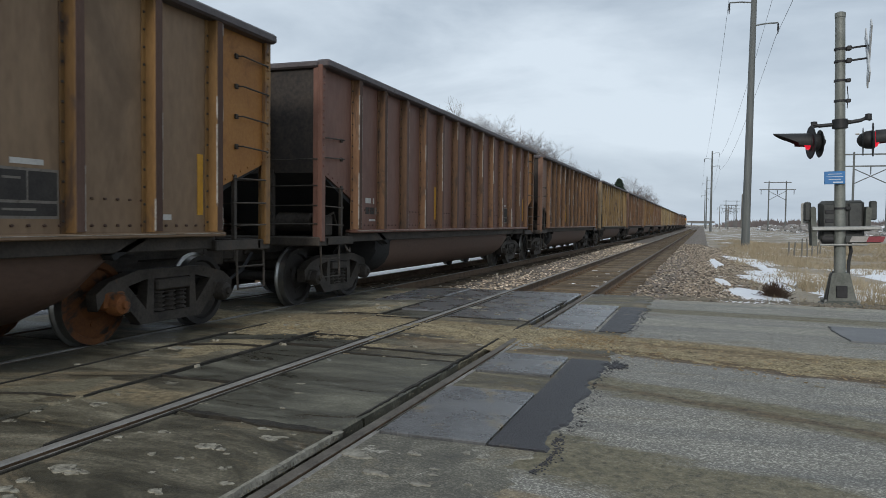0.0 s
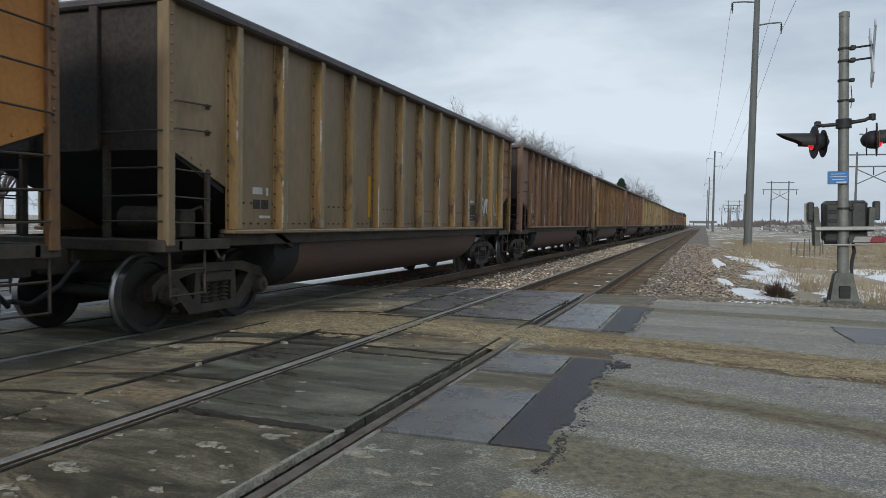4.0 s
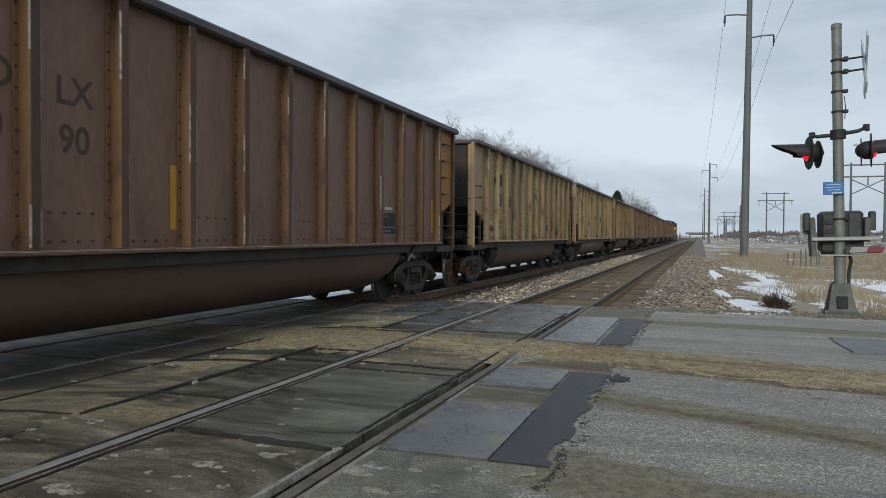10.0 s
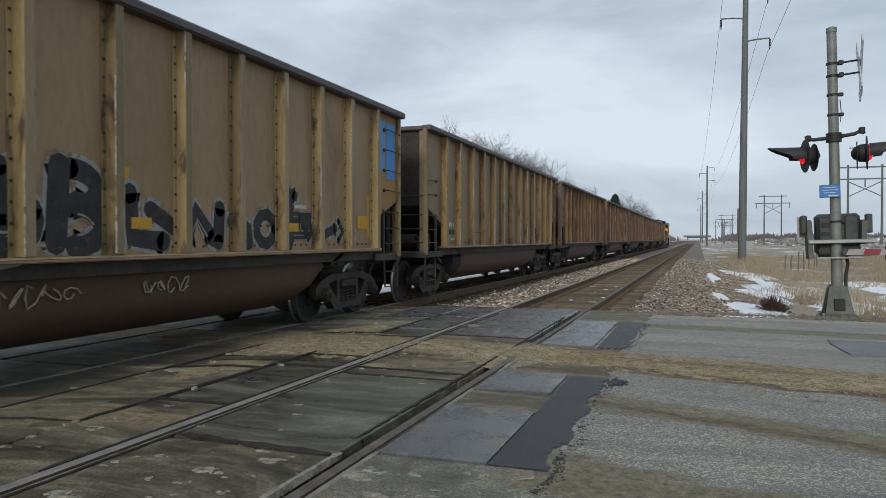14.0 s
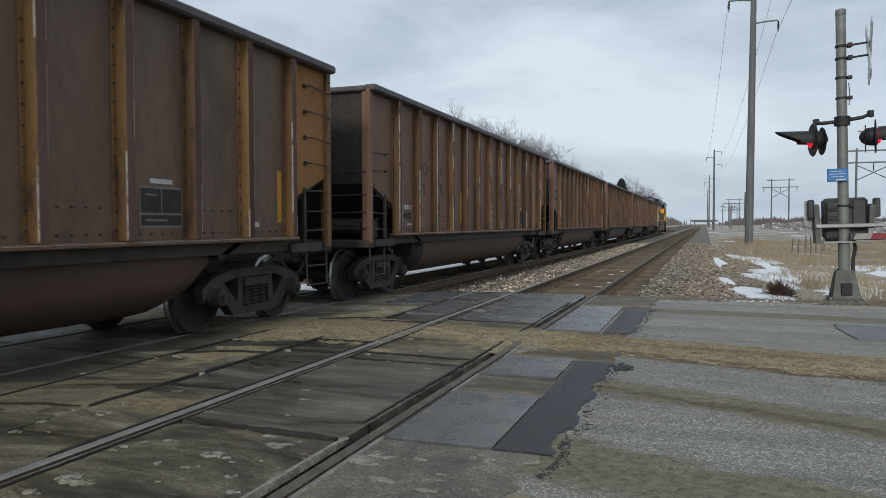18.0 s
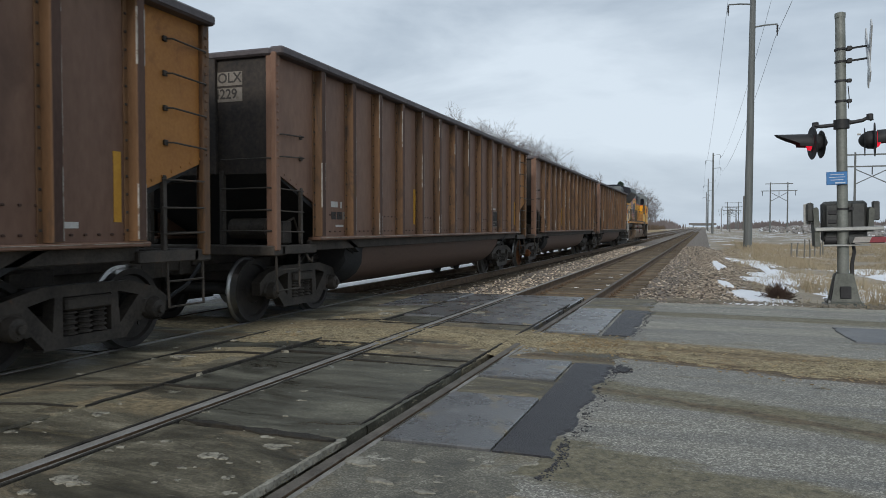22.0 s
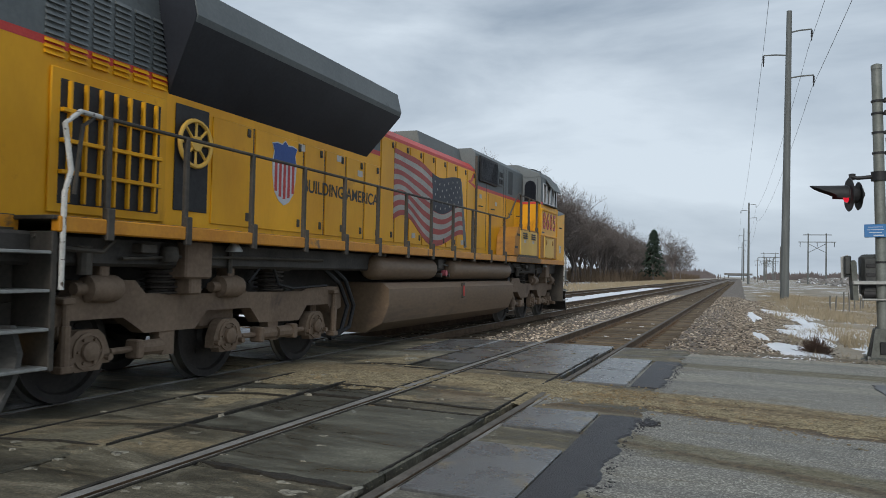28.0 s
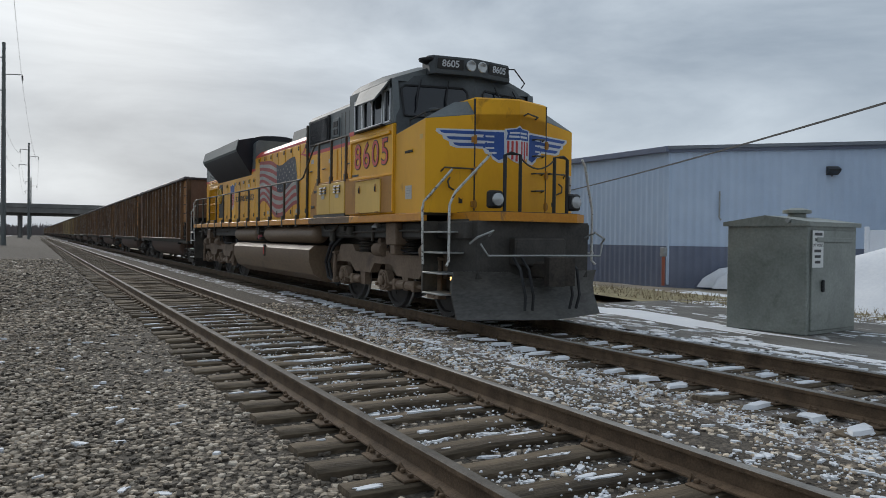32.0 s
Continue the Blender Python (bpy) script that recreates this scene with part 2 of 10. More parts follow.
def add_layers(m, layers):
    """Ragged stains laid across the road over a material: (colour, roughness or None, way along y, slope with x, half width, raggedness, strength, noise scale)."""
    nt = m.node_tree
    n, l = nt.nodes, nt.links
    b = n["Principled BSDF"]
    co = n.new("ShaderNodeTexCoord")
    sx = n.new("ShaderNodeSeparateXYZ")
    l.new(co.outputs["Object"], sx.inputs["Vector"])
    clod = n.new("ShaderNodeTexNoise")
    clod.inputs["Scale"].default_value, clod.inputs["Detail"].default_value, clod.inputs["Roughness"].default_value = 16, 7, 0.75
    l.new(co.outputs["Object"], clod.inputs["Vector"])
    tone = n.new("ShaderNodeMapRange")
    tone.inputs["From Min"].default_value, tone.inputs["From Max"].default_value = 0.33, 0.67
    tone.inputs["To Min"].default_value, tone.inputs["To Max"].default_value = 0.35, 1.65
    l.new(clod.outputs["Fac"], tone.inputs["Value"])
    colour = b.inputs["Base Color"].links[0].from_socket
    for c, rough, mid, slope, half, soft, strength, ns in layers:
        no = n.new("ShaderNodeTexNoise")
        no.inputs["Scale"].default_value, no.inputs["Detail"].default_value, no.inputs["Roughness"].default_value = ns, 10, 0.72
        mp = n.new("ShaderNodeMapping")
        mp.inputs["Scale"].default_value = (0.4, 1.3, 1)
        mp.inputs["Location"].default_value = (mid, mid * 1.7, 0)
        l.new(co.outputs["Object"], mp.inputs["Vector"])
        l.new(mp.outputs["Vector"], no.inputs["Vector"])
        lean = n.new("ShaderNodeMath")
        lean.operation = "MULTIPLY_ADD"
        l.new(sx.outputs["X"], lean.inputs[0])
        lean.inputs[1].default_value = -slope
        l.new(sx.outputs["Y"], lean.inputs[2])
        off = n.new("ShaderNodeMath")
        off.operation = "SUBTRACT"
        l.new(lean.outputs[0], off.inputs[0])
        off.inputs[1].default_value = mid
        ab = n.new("ShaderNodeMath")
        ab.operation = "ABSOLUTE"
        l.new(off.outputs[0], ab.inputs[0])
        wob = n.new("ShaderNodeMath")
        wob.operation = "MULTIPLY_ADD"
        l.new(no.outputs["Fac"], wob.inputs[0])
        wob.inputs[1].default_value = -soft * 6.0
        l.new(ab.outputs[0], wob.inputs[2])
        mr = n.new("ShaderNodeMapRange")
        mr.inputs["From Min"].default_value = half - soft * 3.5
        mr.inputs["From Max"].default_value = half - soft * 2.5
        mr.inputs["To Min"].default_value, mr.inputs["To Max"].default_value = strength, 0.0
        l.new(wob.outputs[0], mr.inputs["Value"])
        hv = n.new("ShaderNodeHueSaturation")
        hv.inputs["Color"].default_value = (*c, 1)
        l.new(tone.outputs["Result"], hv.inputs["Value"])
        mx = n.new("ShaderNodeMix")
        mx.data_type = "RGBA"
        l.new(mr.outputs["Result"], mx.inputs["Factor"])
        l.new(colour, mx.inputs["A"])
        l.new(hv.outputs["Color"], mx.inputs["B"])
        colour = mx.outputs["Result"]
        if rough is not None:
            old = b.inputs["Roughness"].links[0].from_socket
            mf = n.new("ShaderNodeMix")
            l.new(mr.outputs["Result"], mf.inputs["Factor"])
            l.new(old, mf.inputs["A"])
            mf.inputs["B"].default_value = rough
            l.new(mf.outputs["Result"], b.inputs["Roughness"])
    l.new(colour, b.inputs["Base Color"])
    old = b.inputs["Normal"].links[0].from_socket
    bp = n.new("ShaderNodeBump")
    bp.inputs["Strength"].default_value, bp.inputs["Distance"].default_value = 0.6, 0.03
    l.new(clod.outputs["Fac"], bp.inputs["Height"])
    l.new(old, bp.inputs["Normal"])
    l.new(bp.outputs["Normal"], b.inputs["Normal"])
    return m


def road_material(name, dark, mid, pale, mud, grit_tones, mud_at=0.6, stretch=(0.22, 1.5, 1), speck_scale=62.0, wet=0.22, vary=0.0, pocks=None):
    """Worn paving: blotches drawn out along the traffic, coarse grit, smeared mud, pale pocks, and gloss where it is dark and wet."""
    m = bpy.data.materials.new(name)
    m.use_nodes = True
    n, l = m.node_tree.nodes, m.node_tree.links
    b = n["Principled BSDF"]
    co = n.new("ShaderNodeTexCoord")
    mp = n.new("ShaderNodeMapping")
    mp.inputs["Scale"].default_value = stretch
    l.new(co.outputs["Object"], mp.inputs["Vector"])

    def noise_node(scale, detail, rough, vec, distort=0.0):
        t = n.new("ShaderNodeTexNoise")
        t.inputs["Scale"].default_value, t.inputs["Detail"].default_value, t.inputs["Roughness"].default_value = scale, detail, rough
        t.inputs["Distortion"].default_value = distort
        l.new(vec, t.inputs["Vector"])
        return t.outputs["Fac"]

    def blend(fac, a, c):
        mx = n.new("ShaderNodeMix")
        mx.data_type = "RGBA"
        l.new(fac, mx.inputs["Factor"])
        l.new(a, mx.inputs["A"])
        mx.inputs["B"].default_value = (*c, 1)
        return mx.outputs["Result"]

    def step(value, at, width, top):
        mr = n.new("ShaderNodeMapRange")
        mr.inputs["From Min"].default_value, mr.inputs["From Max"].default_value, mr.inputs["To Max"].default_value = at, at + width, top
        l.new(value, mr.inputs["Value"])
        return mr.outputs["Result"]
    blot = noise_node(1.3, 11, 0.74, mp.outputs["Vector"], 0.5)
    ramp = n.new("ShaderNodeValToRGB")
    ramp.color_ramp.elements[0].position, ramp.color_ramp.elements[0].color = 0.38, (*dark, 1)
    ramp.color_ramp.elements[1].position, ramp.color_ramp.elements[1].color = 0.66, (*pale, 1)
    ramp.color_ramp.elements.new(0.5).color = (*mid, 1)
    l.new(blot, ramp.inputs["Fac"])
    colour = blend(step(noise_node(0.9, 10, 0.76, mp.outputs["Vector"], 0.8), mud_at, 0.06, 0.8), ramp.outputs["Color"], mud)
    if pocks:
        colour = blend(step(noise_node(3.2, 9, 0.7, co.outputs["Object"], 0.4), 0.63, 0.02, 0.85), colour, pocks)
    cell = n.new("ShaderNodeTexVoronoi")
    cell.inputs["Scale"].default_value = speck_scale
    l.new(co.outputs["Object"], cell.inputs["Vector"])
    sepc = n.new("ShaderNodeSeparateColor")
    l.new(cell.outputs["Color"], sepc.inputs["Color"])
    gr = n.new("ShaderNodeValToRGB")
    lo, md, hi = grit_tones
    gr.color_ramp.elements[0].position, gr.color_ramp.elements[0].color = 0.0, (lo, lo, lo, 1)
    gr.color_ramp.elements[1].position, gr.color_ramp.elements[1].color = 1.0, (hi, hi, hi, 1)
    gr.color_ramp.elements.new(0.35).color = (lo * 1.25, lo * 1.25, lo * 1.25, 1)
    gr.color_ramp.elements.new(0.72).color = (md, md, md, 1)
    l.new(sepc.outputs["Red"], gr.inputs["Fac"])
    mul = n.new("ShaderNodeMix")
    mul.data_type, mul.blend_type = "RGBA", "MULTIPLY"
    mul.inputs["Factor"].default_value = 1.0
    l.new(colour, mul.inputs["A"])
    l.new(gr.outputs["Color"], mul.inputs["B"])
    colour = mul.outputs["Result"]
    if vary:
        oi = n.new("ShaderNodeObjectInfo")
        vr = n.new("ShaderNodeMapRange")
        vr.inputs["To Min"].default_value, vr.inputs["To Max"].default_value = 1 - vary, 1 + vary
        l.new(oi.outputs["Random"], vr.inputs["Value"])
        hs = n.new("ShaderNodeHueSaturation")
        l.new(vr.outputs["Result"], hs.inputs["Value"])
        l.new(colour, hs.inputs["Color"])
        colour = hs.outputs["Color"]
    l.new(colour, b.inputs["Base Color"])
    rr = n.new("ShaderNodeMapRange")
    rr.inputs["From Min"].default_value, rr.inputs["From Max"].default_value = 0.4, 0.56
    rr.inputs["To Min"].default_value, rr.inputs["To Max"].default_value = wet, 0.8
    l.new(blot, rr.inputs["Value"])
    l.new(rr.outputs["Result"], b.inputs["Roughness"])
    b.inputs["Specular IOR Level"].default_value = 0.25
    bp = n.new("ShaderNodeBump")
    bp.inputs["Strength"].default_value, bp.inputs["Distance"].default_value = 0.6, 0.012
    l.new(sepc.outputs["Red"], bp.inputs["Height"])
    l.new(bp.outputs["Normal"], b.inputs["Normal"])
    return m


def stone_material(name="ballast_stone", lift=1.0):
    """Crushed stone, each piece of its own grey, brown or pinkish tone."""
    m = material(name, (0.6 * lift, 0.6 * lift, 0.6 * lift), (lift, lift, lift), 14, 0.85, 0, 0.3, 60)
    n, l = m.node_tree.nodes, m.node_tree.links
    b = n["Principled BSDF"]
    old = b.inputs["Base Color"].links[0].from_socket
    geo = n.new("ShaderNodeNewGeometry")
    rp = n.new("ShaderNodeValToRGB")
    rp.color_ramp.elements[0].color, rp.color_ramp.elements[1].color = (0.05, 0.040, 0.031, 1), (0.82, 0.72, 0.60, 1)
    for at, c in ((0.3, (0.165, 0.135, 0.103, 1)), (0.55, (0.36, 0.30, 0.232, 1)), (0.75, (0.42, 0.335, 0.25, 1)), (0.9, (0.60, 0.50, 0.385, 1))):
        rp.color_ramp.elements.new(at).color = c
    l.new(geo.outputs["Random Per Island"], rp.inputs["Fac"])
    mul = n.new("ShaderNodeMix")
    mul.data_type, mul.blend_type = "RGBA", "MULTIPLY"
    mul.inputs["Factor"].default_value = 1.0
    l.new(old, mul.inputs["A"])
    l.new(rp.outputs["Color"], mul.inputs["B"])
    l.new(mul.outputs["Result"], b.inputs["Base Color"])
    return m


MUD, MUD_DARK = (0.25, 0.195, 0.115), (0.10, 0.066, 0.036)
OLIVE, PALE = (0.165, 0.145, 0.09), (0.34, 0.32, 0.265)
ASPHALT = road_material("old_asphalt", (0.165, 0.16, 0.141), (0.265, 0.254, 0.222), (0.365, 0.35, 0.30), (0.21, 0.185, 0.13), (0.55, 1.0, 1.8), 0.57, speck_scale=100.0, wet=0.5)
add_layers(ASPHALT, [(OLIVE, 0.85, 11.9, -0.1, 0.28, 0.12, 0.7, 2.2), (PALE, 0.8, 10.5, -0.05, 0.3, 0.2, 0.5, 2.2), (PALE, 0.8, 13.55, 0, 0.4, 0.16, 0.85, 2.4),
                     (OLIVE, 0.85, 6.08, -0.42, 0.30, 0.12, 0.75, 2.4), (MUD_DARK, 0.7, 6.0, -0.42, 0.07, 0.07, 0.7, 3.0), (OLIVE, 0.85, 4.1, -0.34, 0.42, 0.16, 0.8, 2.0), (MUD, 0.85, 3.4, -0.3, 0.14, 0.1, 0.7, 2.4),
                     (MUD, 0.9, 8.3, -0.24, 0.62, 0.14, 0.95, 2.2), (MUD_DARK, 0.8, 7.75, -0.3, 0.16, 0.12, 0.85, 3.0), (MUD_DARK, 0.8, 8.5, -0.24, 0.06, 0.08, 0.6, 3.0)])
CONCRETE = road_material("crossing_concrete", (0.042, 0.037, 0.025), (0.105, 0.093, 0.064), (0.285, 0.255, 0.185), (0.245, 0.195, 0.125), (0.72, 1.0, 1.28), 0.525, (0.6, 1.4, 1), 80.0, wet=0.4, vary=0.3, pocks=(0.27, 0.255, 0.205))
add_layers(CONCRETE, [(MUD, 0.9, 8.45, -0.1, 0.55, 0.16, 0.92, 2.0), (MUD, 0.85, 5.0, 0.1, 0.18, 0.2, 0.75, 1.8), (MUD_DARK, 0.7, 7.55, -0.1, 0.12, 0.1, 0.7, 2.6), ((0.24, 0.23, 0.18), 0.7, 11.2, 0, 0.3, 0.22, 0.6, 2.0)])
WET_CONCRETE = road_material("wet_concrete_panel", (0.046, 0.044, 0.034), (0.082, 0.079, 0.061), (0.175, 0.168, 0.13), (0.15, 0.12, 0.075), (0.8, 1.0, 1.3), 0.62, (0.5, 1.5, 1), 70.0, wet=0.22, vary=0.15, pocks=(0.2, 0.2, 0.18))
DRIED_MUD = material("dried_mud", (0.08, 0.060, 0.032), (0.43, 0.355, 0.215), 6, 0.95, 0, 0.7, 45, (0.33, 0.28, 0.19), 3, 0.62, fine_amount=.6)
SMEAR = material("olive_smear", (0.09, 0.078, 0.05), (0.235, 0.21, 0.14), 5, 0.9, 0, 0.8, 50, stretch=(.5, 1.2, 1), fine_amount=.6)
BROKEN = road_material("broken_concrete", (.075, .07, .054), (.17, .16, .128), (.35, .33, .275), (.20, .175, .125), (.6, 1, 1.4), .56, (1, 1, 1), 110, wet=.45, pocks=(.40, .38, .32))
SPALL = material("spalled_concrete", (.16, .15, .115), (.42, .39, .315), 22, .9, 0, .6, 70, (.08, .073, .055), 14, .52)
PALE_CONCRETE = material("pale_concrete", (0.15, 0.14, 0.11), (0.36, 0.34, 0.285), 9, 0.85, 0, .5, 60, (.11, .10, .08), 12, .55)
WET_PLATE = material("wet_steel_plate", (0.078, 0.08, 0.082), (0.18, 0.182, 0.184), 2.2, 0.40, 0.15, 0.25, 60, (0.19, 0.16, 0.11), 2.4, 0.56, rough2=0.16)
DARK_PATCH = material("fresh_asphalt_patch", (0.024, 0.024, 0.027), (0.062, 0.061, 0.067), 5, 0.62, 0, 0.9, 90, (.16, .135, .095), 2.6, .63, rough2=0.4)
RAIL_STEEL = material("worn_rail_head", (0.17, 0.16, 0.145), (0.30, 0.285, 0.26), 4, 0.62, 0.15, 0.05, 60)
RAIL_DULL = material("dull_rail_head", (0.065, 0.055, 0.045), (0.15, 0.132, 0.11), 5, 0.75, 0.0, 0.1, 60)
RAIL_RUST = material("rail_rust", (0.062, 0.039, 0.023), (0.165, 0.108, 0.064), 5, 0.85, 0, 0.3, 70)
TIE = material("weathered_tie", (0.04, 0.028, 0.018), (0.19, 0.146, 0.097), 2.5, 0.9, 0, 0.7, 26, (0.62, 0.62, 0.6), 2.2, 0.66, stretch=(0.25, 2.2, 1), vary=0.35, spot_soft=0.03)
BALLAST = material("ballast_bed", (0.055, 0.046, 0.038), (0.30, 0.258, 0.22), 16, 0.95, 0, 1.0, 38, (0.70, 0.70, 0.71), 2.6, 0.70, spot_soft=0.015, fine_amount=0.6)
BALLAST_SNOW = material("snowy_ballast_bed", (0.075, 0.064, 0.055), (0.37, 0.32, 0.285), 20, 0.95, 0, 1.0, 38, (0.78, 0.79, 0.81), 3.2, 0.54, spot_soft=0.015, fine_amount=0.6)
# same ballast again, with the shade between its stones put into the colour
BALLAST_SHADED = material("shaded_ballast_bed", (0.028, 0.022, 0.017), (0.17, 0.142, 0.112), 16, 0.95, 0, 1.0, 38, (0.66, 0.66, 0.67), 2.6, 0.72, spot_soft=0.015, fine_amount=0.6)
STONE = stone_material()
STONE_PALE = stone_material("pale_ballast_stone", 1.5)
GROUND = material("winter_ground", (0.17, 0.145, 0.11), (0.40, 0.345, 0.265), 0.5, 0.95, 0, 0.6, 20, (0.78, 0.8, 0.83), 0.16, 0.555, spot_soft=0.035)
SNOW = material("old_snow", (0.72, 0.74, 0.78), (0.84, 0.85, 0.87), 1.2, 0.75, 0, 0.5, 14, (0.42, 0.40, 0.36), 1.2, 0.68)
SLUSH = material("slushy_wet_road", (0.022, 0.023, 0.026), (0.06, 0.06, 0.063), 1.5, 0.5, 0, 0.3, 40, (0.62, 0.64, 0.68), 1.1, 0.545, stretch=(1.6, .22, 1), rough2=0.12, spot_soft=0.08)
GRAVEL = material("dirty_verge", (0.12, 0.105, 0.08), (0.25, 0.225, 0.185), 3, 0.95, 0, 0.9, 45, (0.75, 0.76, 0.78), 0.9, 0.62, spot_soft=0.05)
WET_ROAD = material("wet_road", (0.036, 0.036, 0.037), (0.10, 0.099, 0.098), 1.3, 0.8, 0, 0.3, 60, (0.6, 0.61, 0.64), 1.1, 0.66, rough2=0.42, spot_soft=0.05)
GRASS = material("dry_grass", (0.25, 0.20, 0.125), (0.43, 0.36, 0.25), 2, 0.9, 0, 0, 20, vary=0.2)
BARK = material("bare_wood", (0.10, 0.084, 0.078), (0.19, 0.165, 0.152), 2, 0.9, 0, 0.3, 20)
BRUSH = material("brown_brush", (0.07, 0.05, 0.034), (0.15, 0.11, 0.075), 2, 0.95, 0, 0, 20)
NEEDLES = material("conifer_needles", (0.012, 0.022, 0.014), (0.03, 0.05, 0.03), 3, 0.85, 0, 0, 30)
POLE_WOOD = material("grey_pole", (0.10, 0.095, 0.085), (0.19, 0.18, 0.16), 1.5, 0.85, 0, 0.4, 30, stretch=(3, 3, 0.15))
CAST_GREEN = material("cast_grey_green", (0.06, 0.065, 0.055), (0.13, 0.135, 0.12), 3, 0.6, 0.2, 0.2, 30, (0.18, 0.12, 0.07), 4, 0.66)
POLE_STEEL = material("weathered_steel_pole", (0.085, 0.092, 0.09), (0.16, 0.17, 0.165), 1.5, 0.7, 0.1, 0.2, 30, stretch=(3, 3, 0.2))
MAST_GREY = material("mast_grey", (0.13, 0.14, 0.125), (0.23, 0.24, 0.22), 3, 0.55, 0.2, 0.1, 30)
GALV = material("galvanised_steel", (0.26, 0.265, 0.255), (0.40, 0.405, 0.39), 3, 0.5, 0.5, 0.08, 30, (0.2, 0.14, 0.08), 4, 0.7)
BLACK = material("flat_black", (0.012, 0.012, 0.013), (0.03, 0.03, 0.032), 4, 0.6, 0, 0.05, 30)
WIRE = plain("dark_wire", (0.03, 0.03, 0.032), 0.6)

# ---- the plan: two tracks run along y; the road crosses them along x between ROAD_Y0 and ROAD_Y1
NEAR_X, TRAIN_X, SIDING_X = -2.69, -6.95, -11.6
TRAIN_Z, SIDING_Z = -0.08, -0.12
GAUGE = 1.505
ROAD_Y0, ROAD_Y1 = 1.2, 14.1
RNG = random.Random(7)


def fbm(x, y, s=1.0):
    return noise.fractal(Vector((x * s, y * s, 3.3)), 1.0, 2.0, 4)


def ground_z(x, y):
    """The lie of the land: a bed under the tracks, a shallow ditch to the east, a low bank to the west."""
    z = -0.52
    if x > 3.5:
        z -= 0.25 * min(1, (x - 3.5) / 4)
        z += 0.5 * min(1, max(0, (x - 9) / 25))
    if x > 30:
        z += 1.2 * min(1, (x - 30) / 120)
    road = min(1, max(0, 1 - max(ROAD_Y0 - 1 - y, y - ROAD_Y1 - 1, 0) / 4))
    z += road * 0.22
    return z + 0.05 * fbm(x, y, 0.3)


def build_ground():
    far = [-3000, -1200, -600, -320, -200, -140]
    xs = far + [-110 + 4 * i for i in range(20)] + [-30 + 1.0 * i for i in range(61)] + [34 + 4 * i for i in range(20)] + [150, 250, 500, 1200, 3000]
    ys = far + [-110 + 4 * i for i in range(20)] + [-30 + 1.0 * i for i in range(81)] + [54 + 5 * i for i in range(20)] + [170, 250, 400, 700, 1400, 3000]
    g = G()
    nx = len(xs)
    g.v = [(x, y, ground_z(x, y)) for y in ys for x in xs]
    g.f = [(j * nx + i, j * nx + i + 1, (j + 1) * nx + i + 1, (j + 1) * nx + i) for j in range(len(ys) - 1) for i in range(nx - 1)]
    g.m = [0] * len(g.f)
    solid("ground", g, GROUND, "brown winter ground with dry grass and patchy snow", kind="structure", smooth=60)


def bed(name, x0, x1, z, y0, y1, mat, label, slope=0.55, step=4.0, flat=False):
    """A low bank of stones with sloping shoulders."""
    g = G()
    rows = int((y1 - y0) / step)
    prof = [(x0 - slope, z - 0.42), (x0 - slope * .5, z - 0.16), (x0, z)]
    nmid = max(2, int((x1 - x0) / 0.8))
    prof += [(x0 + (x1 - x0) * i / nmid, z) for i in range(1, nmid)]
    prof += [(x1, z), (x1 + slope * .5, z - 0.16), (x1 + slope, z - 0.42)]
    n = len(prof)
    for j in range(rows + 1):
        y = y0 + (y1 - y0) * j / rows
        for x, zz in prof:
            g.v.append((x + 0.05 * fbm(x, y, 0.7), y, zz + 0.018 * fbm(x, y, 1.1)))
    g.f = [(j * n + i, j * n + i + 1, (j + 1) * n + i + 1, (j + 1) * n + i) for j in range(rows) for i in range(n - 1)]
    g.m = [0] * len(g.f)
    return solid(name, g, mat, label, kind="structure", smooth=60)


def stone_mesh(seed, size):
    r = random.Random(seed)
    g = G()
    v = [Vector(p).normalized() * size * r.uniform(0.75, 1.2) for p in ((1, 0, -.3), (0, 1, -.3), (-1, 0, -.2), (0, -1, -.3), (.6, .6, .6), (-.6, .5, .6), (-.5, -.6, .7), (.6, -.6, .5))]
    return v, [(0, 1, 4), (1, 5, 4), (1, 2, 5), (2, 6, 5), (2, 3, 6), (3, 7, 6), (3, 0, 7), (0, 4, 7), (4, 5, 6, 7), (0, 3, 2, 1)]


def scatter_stones(name, spots, label, mat):
    """Loose stones at (x, y, z, size), all in one object."""
    kinds = [stone_mesh(i, 1.0) for i in range(7)]
    V, F = [], []
    for x, y, z, s in spots:
        vv, ff = kinds[RNG.randrange(7)]
        a = RNG.random() * 6.283
        c, sn = math.cos(a) * s, math.sin(a) * s
        n = len(V)
        V += [(x + p.x * c - p.y * sn, y + p.x * sn + p.y * c, z + p.z * s * 0.75) for p in vv]
        F += [tuple(i + n for i in f) for f in ff]
    me = bpy.data.meshes.new(name)
    me.from_pydata(V, [], F)
    me.materials.append(mat)
    ob = new(name, me)
    return tagged(ob, label, "gravel", kind="stuff")


def build_beds():
    for tag, y0, y1 in (("south", -420, ROAD_Y0), ("north", ROAD_Y1, 700)):
        bed("track_bed_near_" + tag, -4.9, 8.0 if tag == "south" else -0.2, -0.24, y0, y1, BALLAST_SHADED if tag == "south" else BALLAST, "grey crushed stone ballast beside the near track", slope=0.9)
        bed("track_bed_far_" + tag, -9.0, -4.8, -0.30, y0, y1, BALLAST_SNOW if tag == "south" else BALLAST, "grey crushed stone ballast under the far track")
    bed("siding_bed_north", -13.0, -10.0, -0.36, ROAD_Y1 + 1, 700, BALLAST, "thin snowy ballast under the siding")


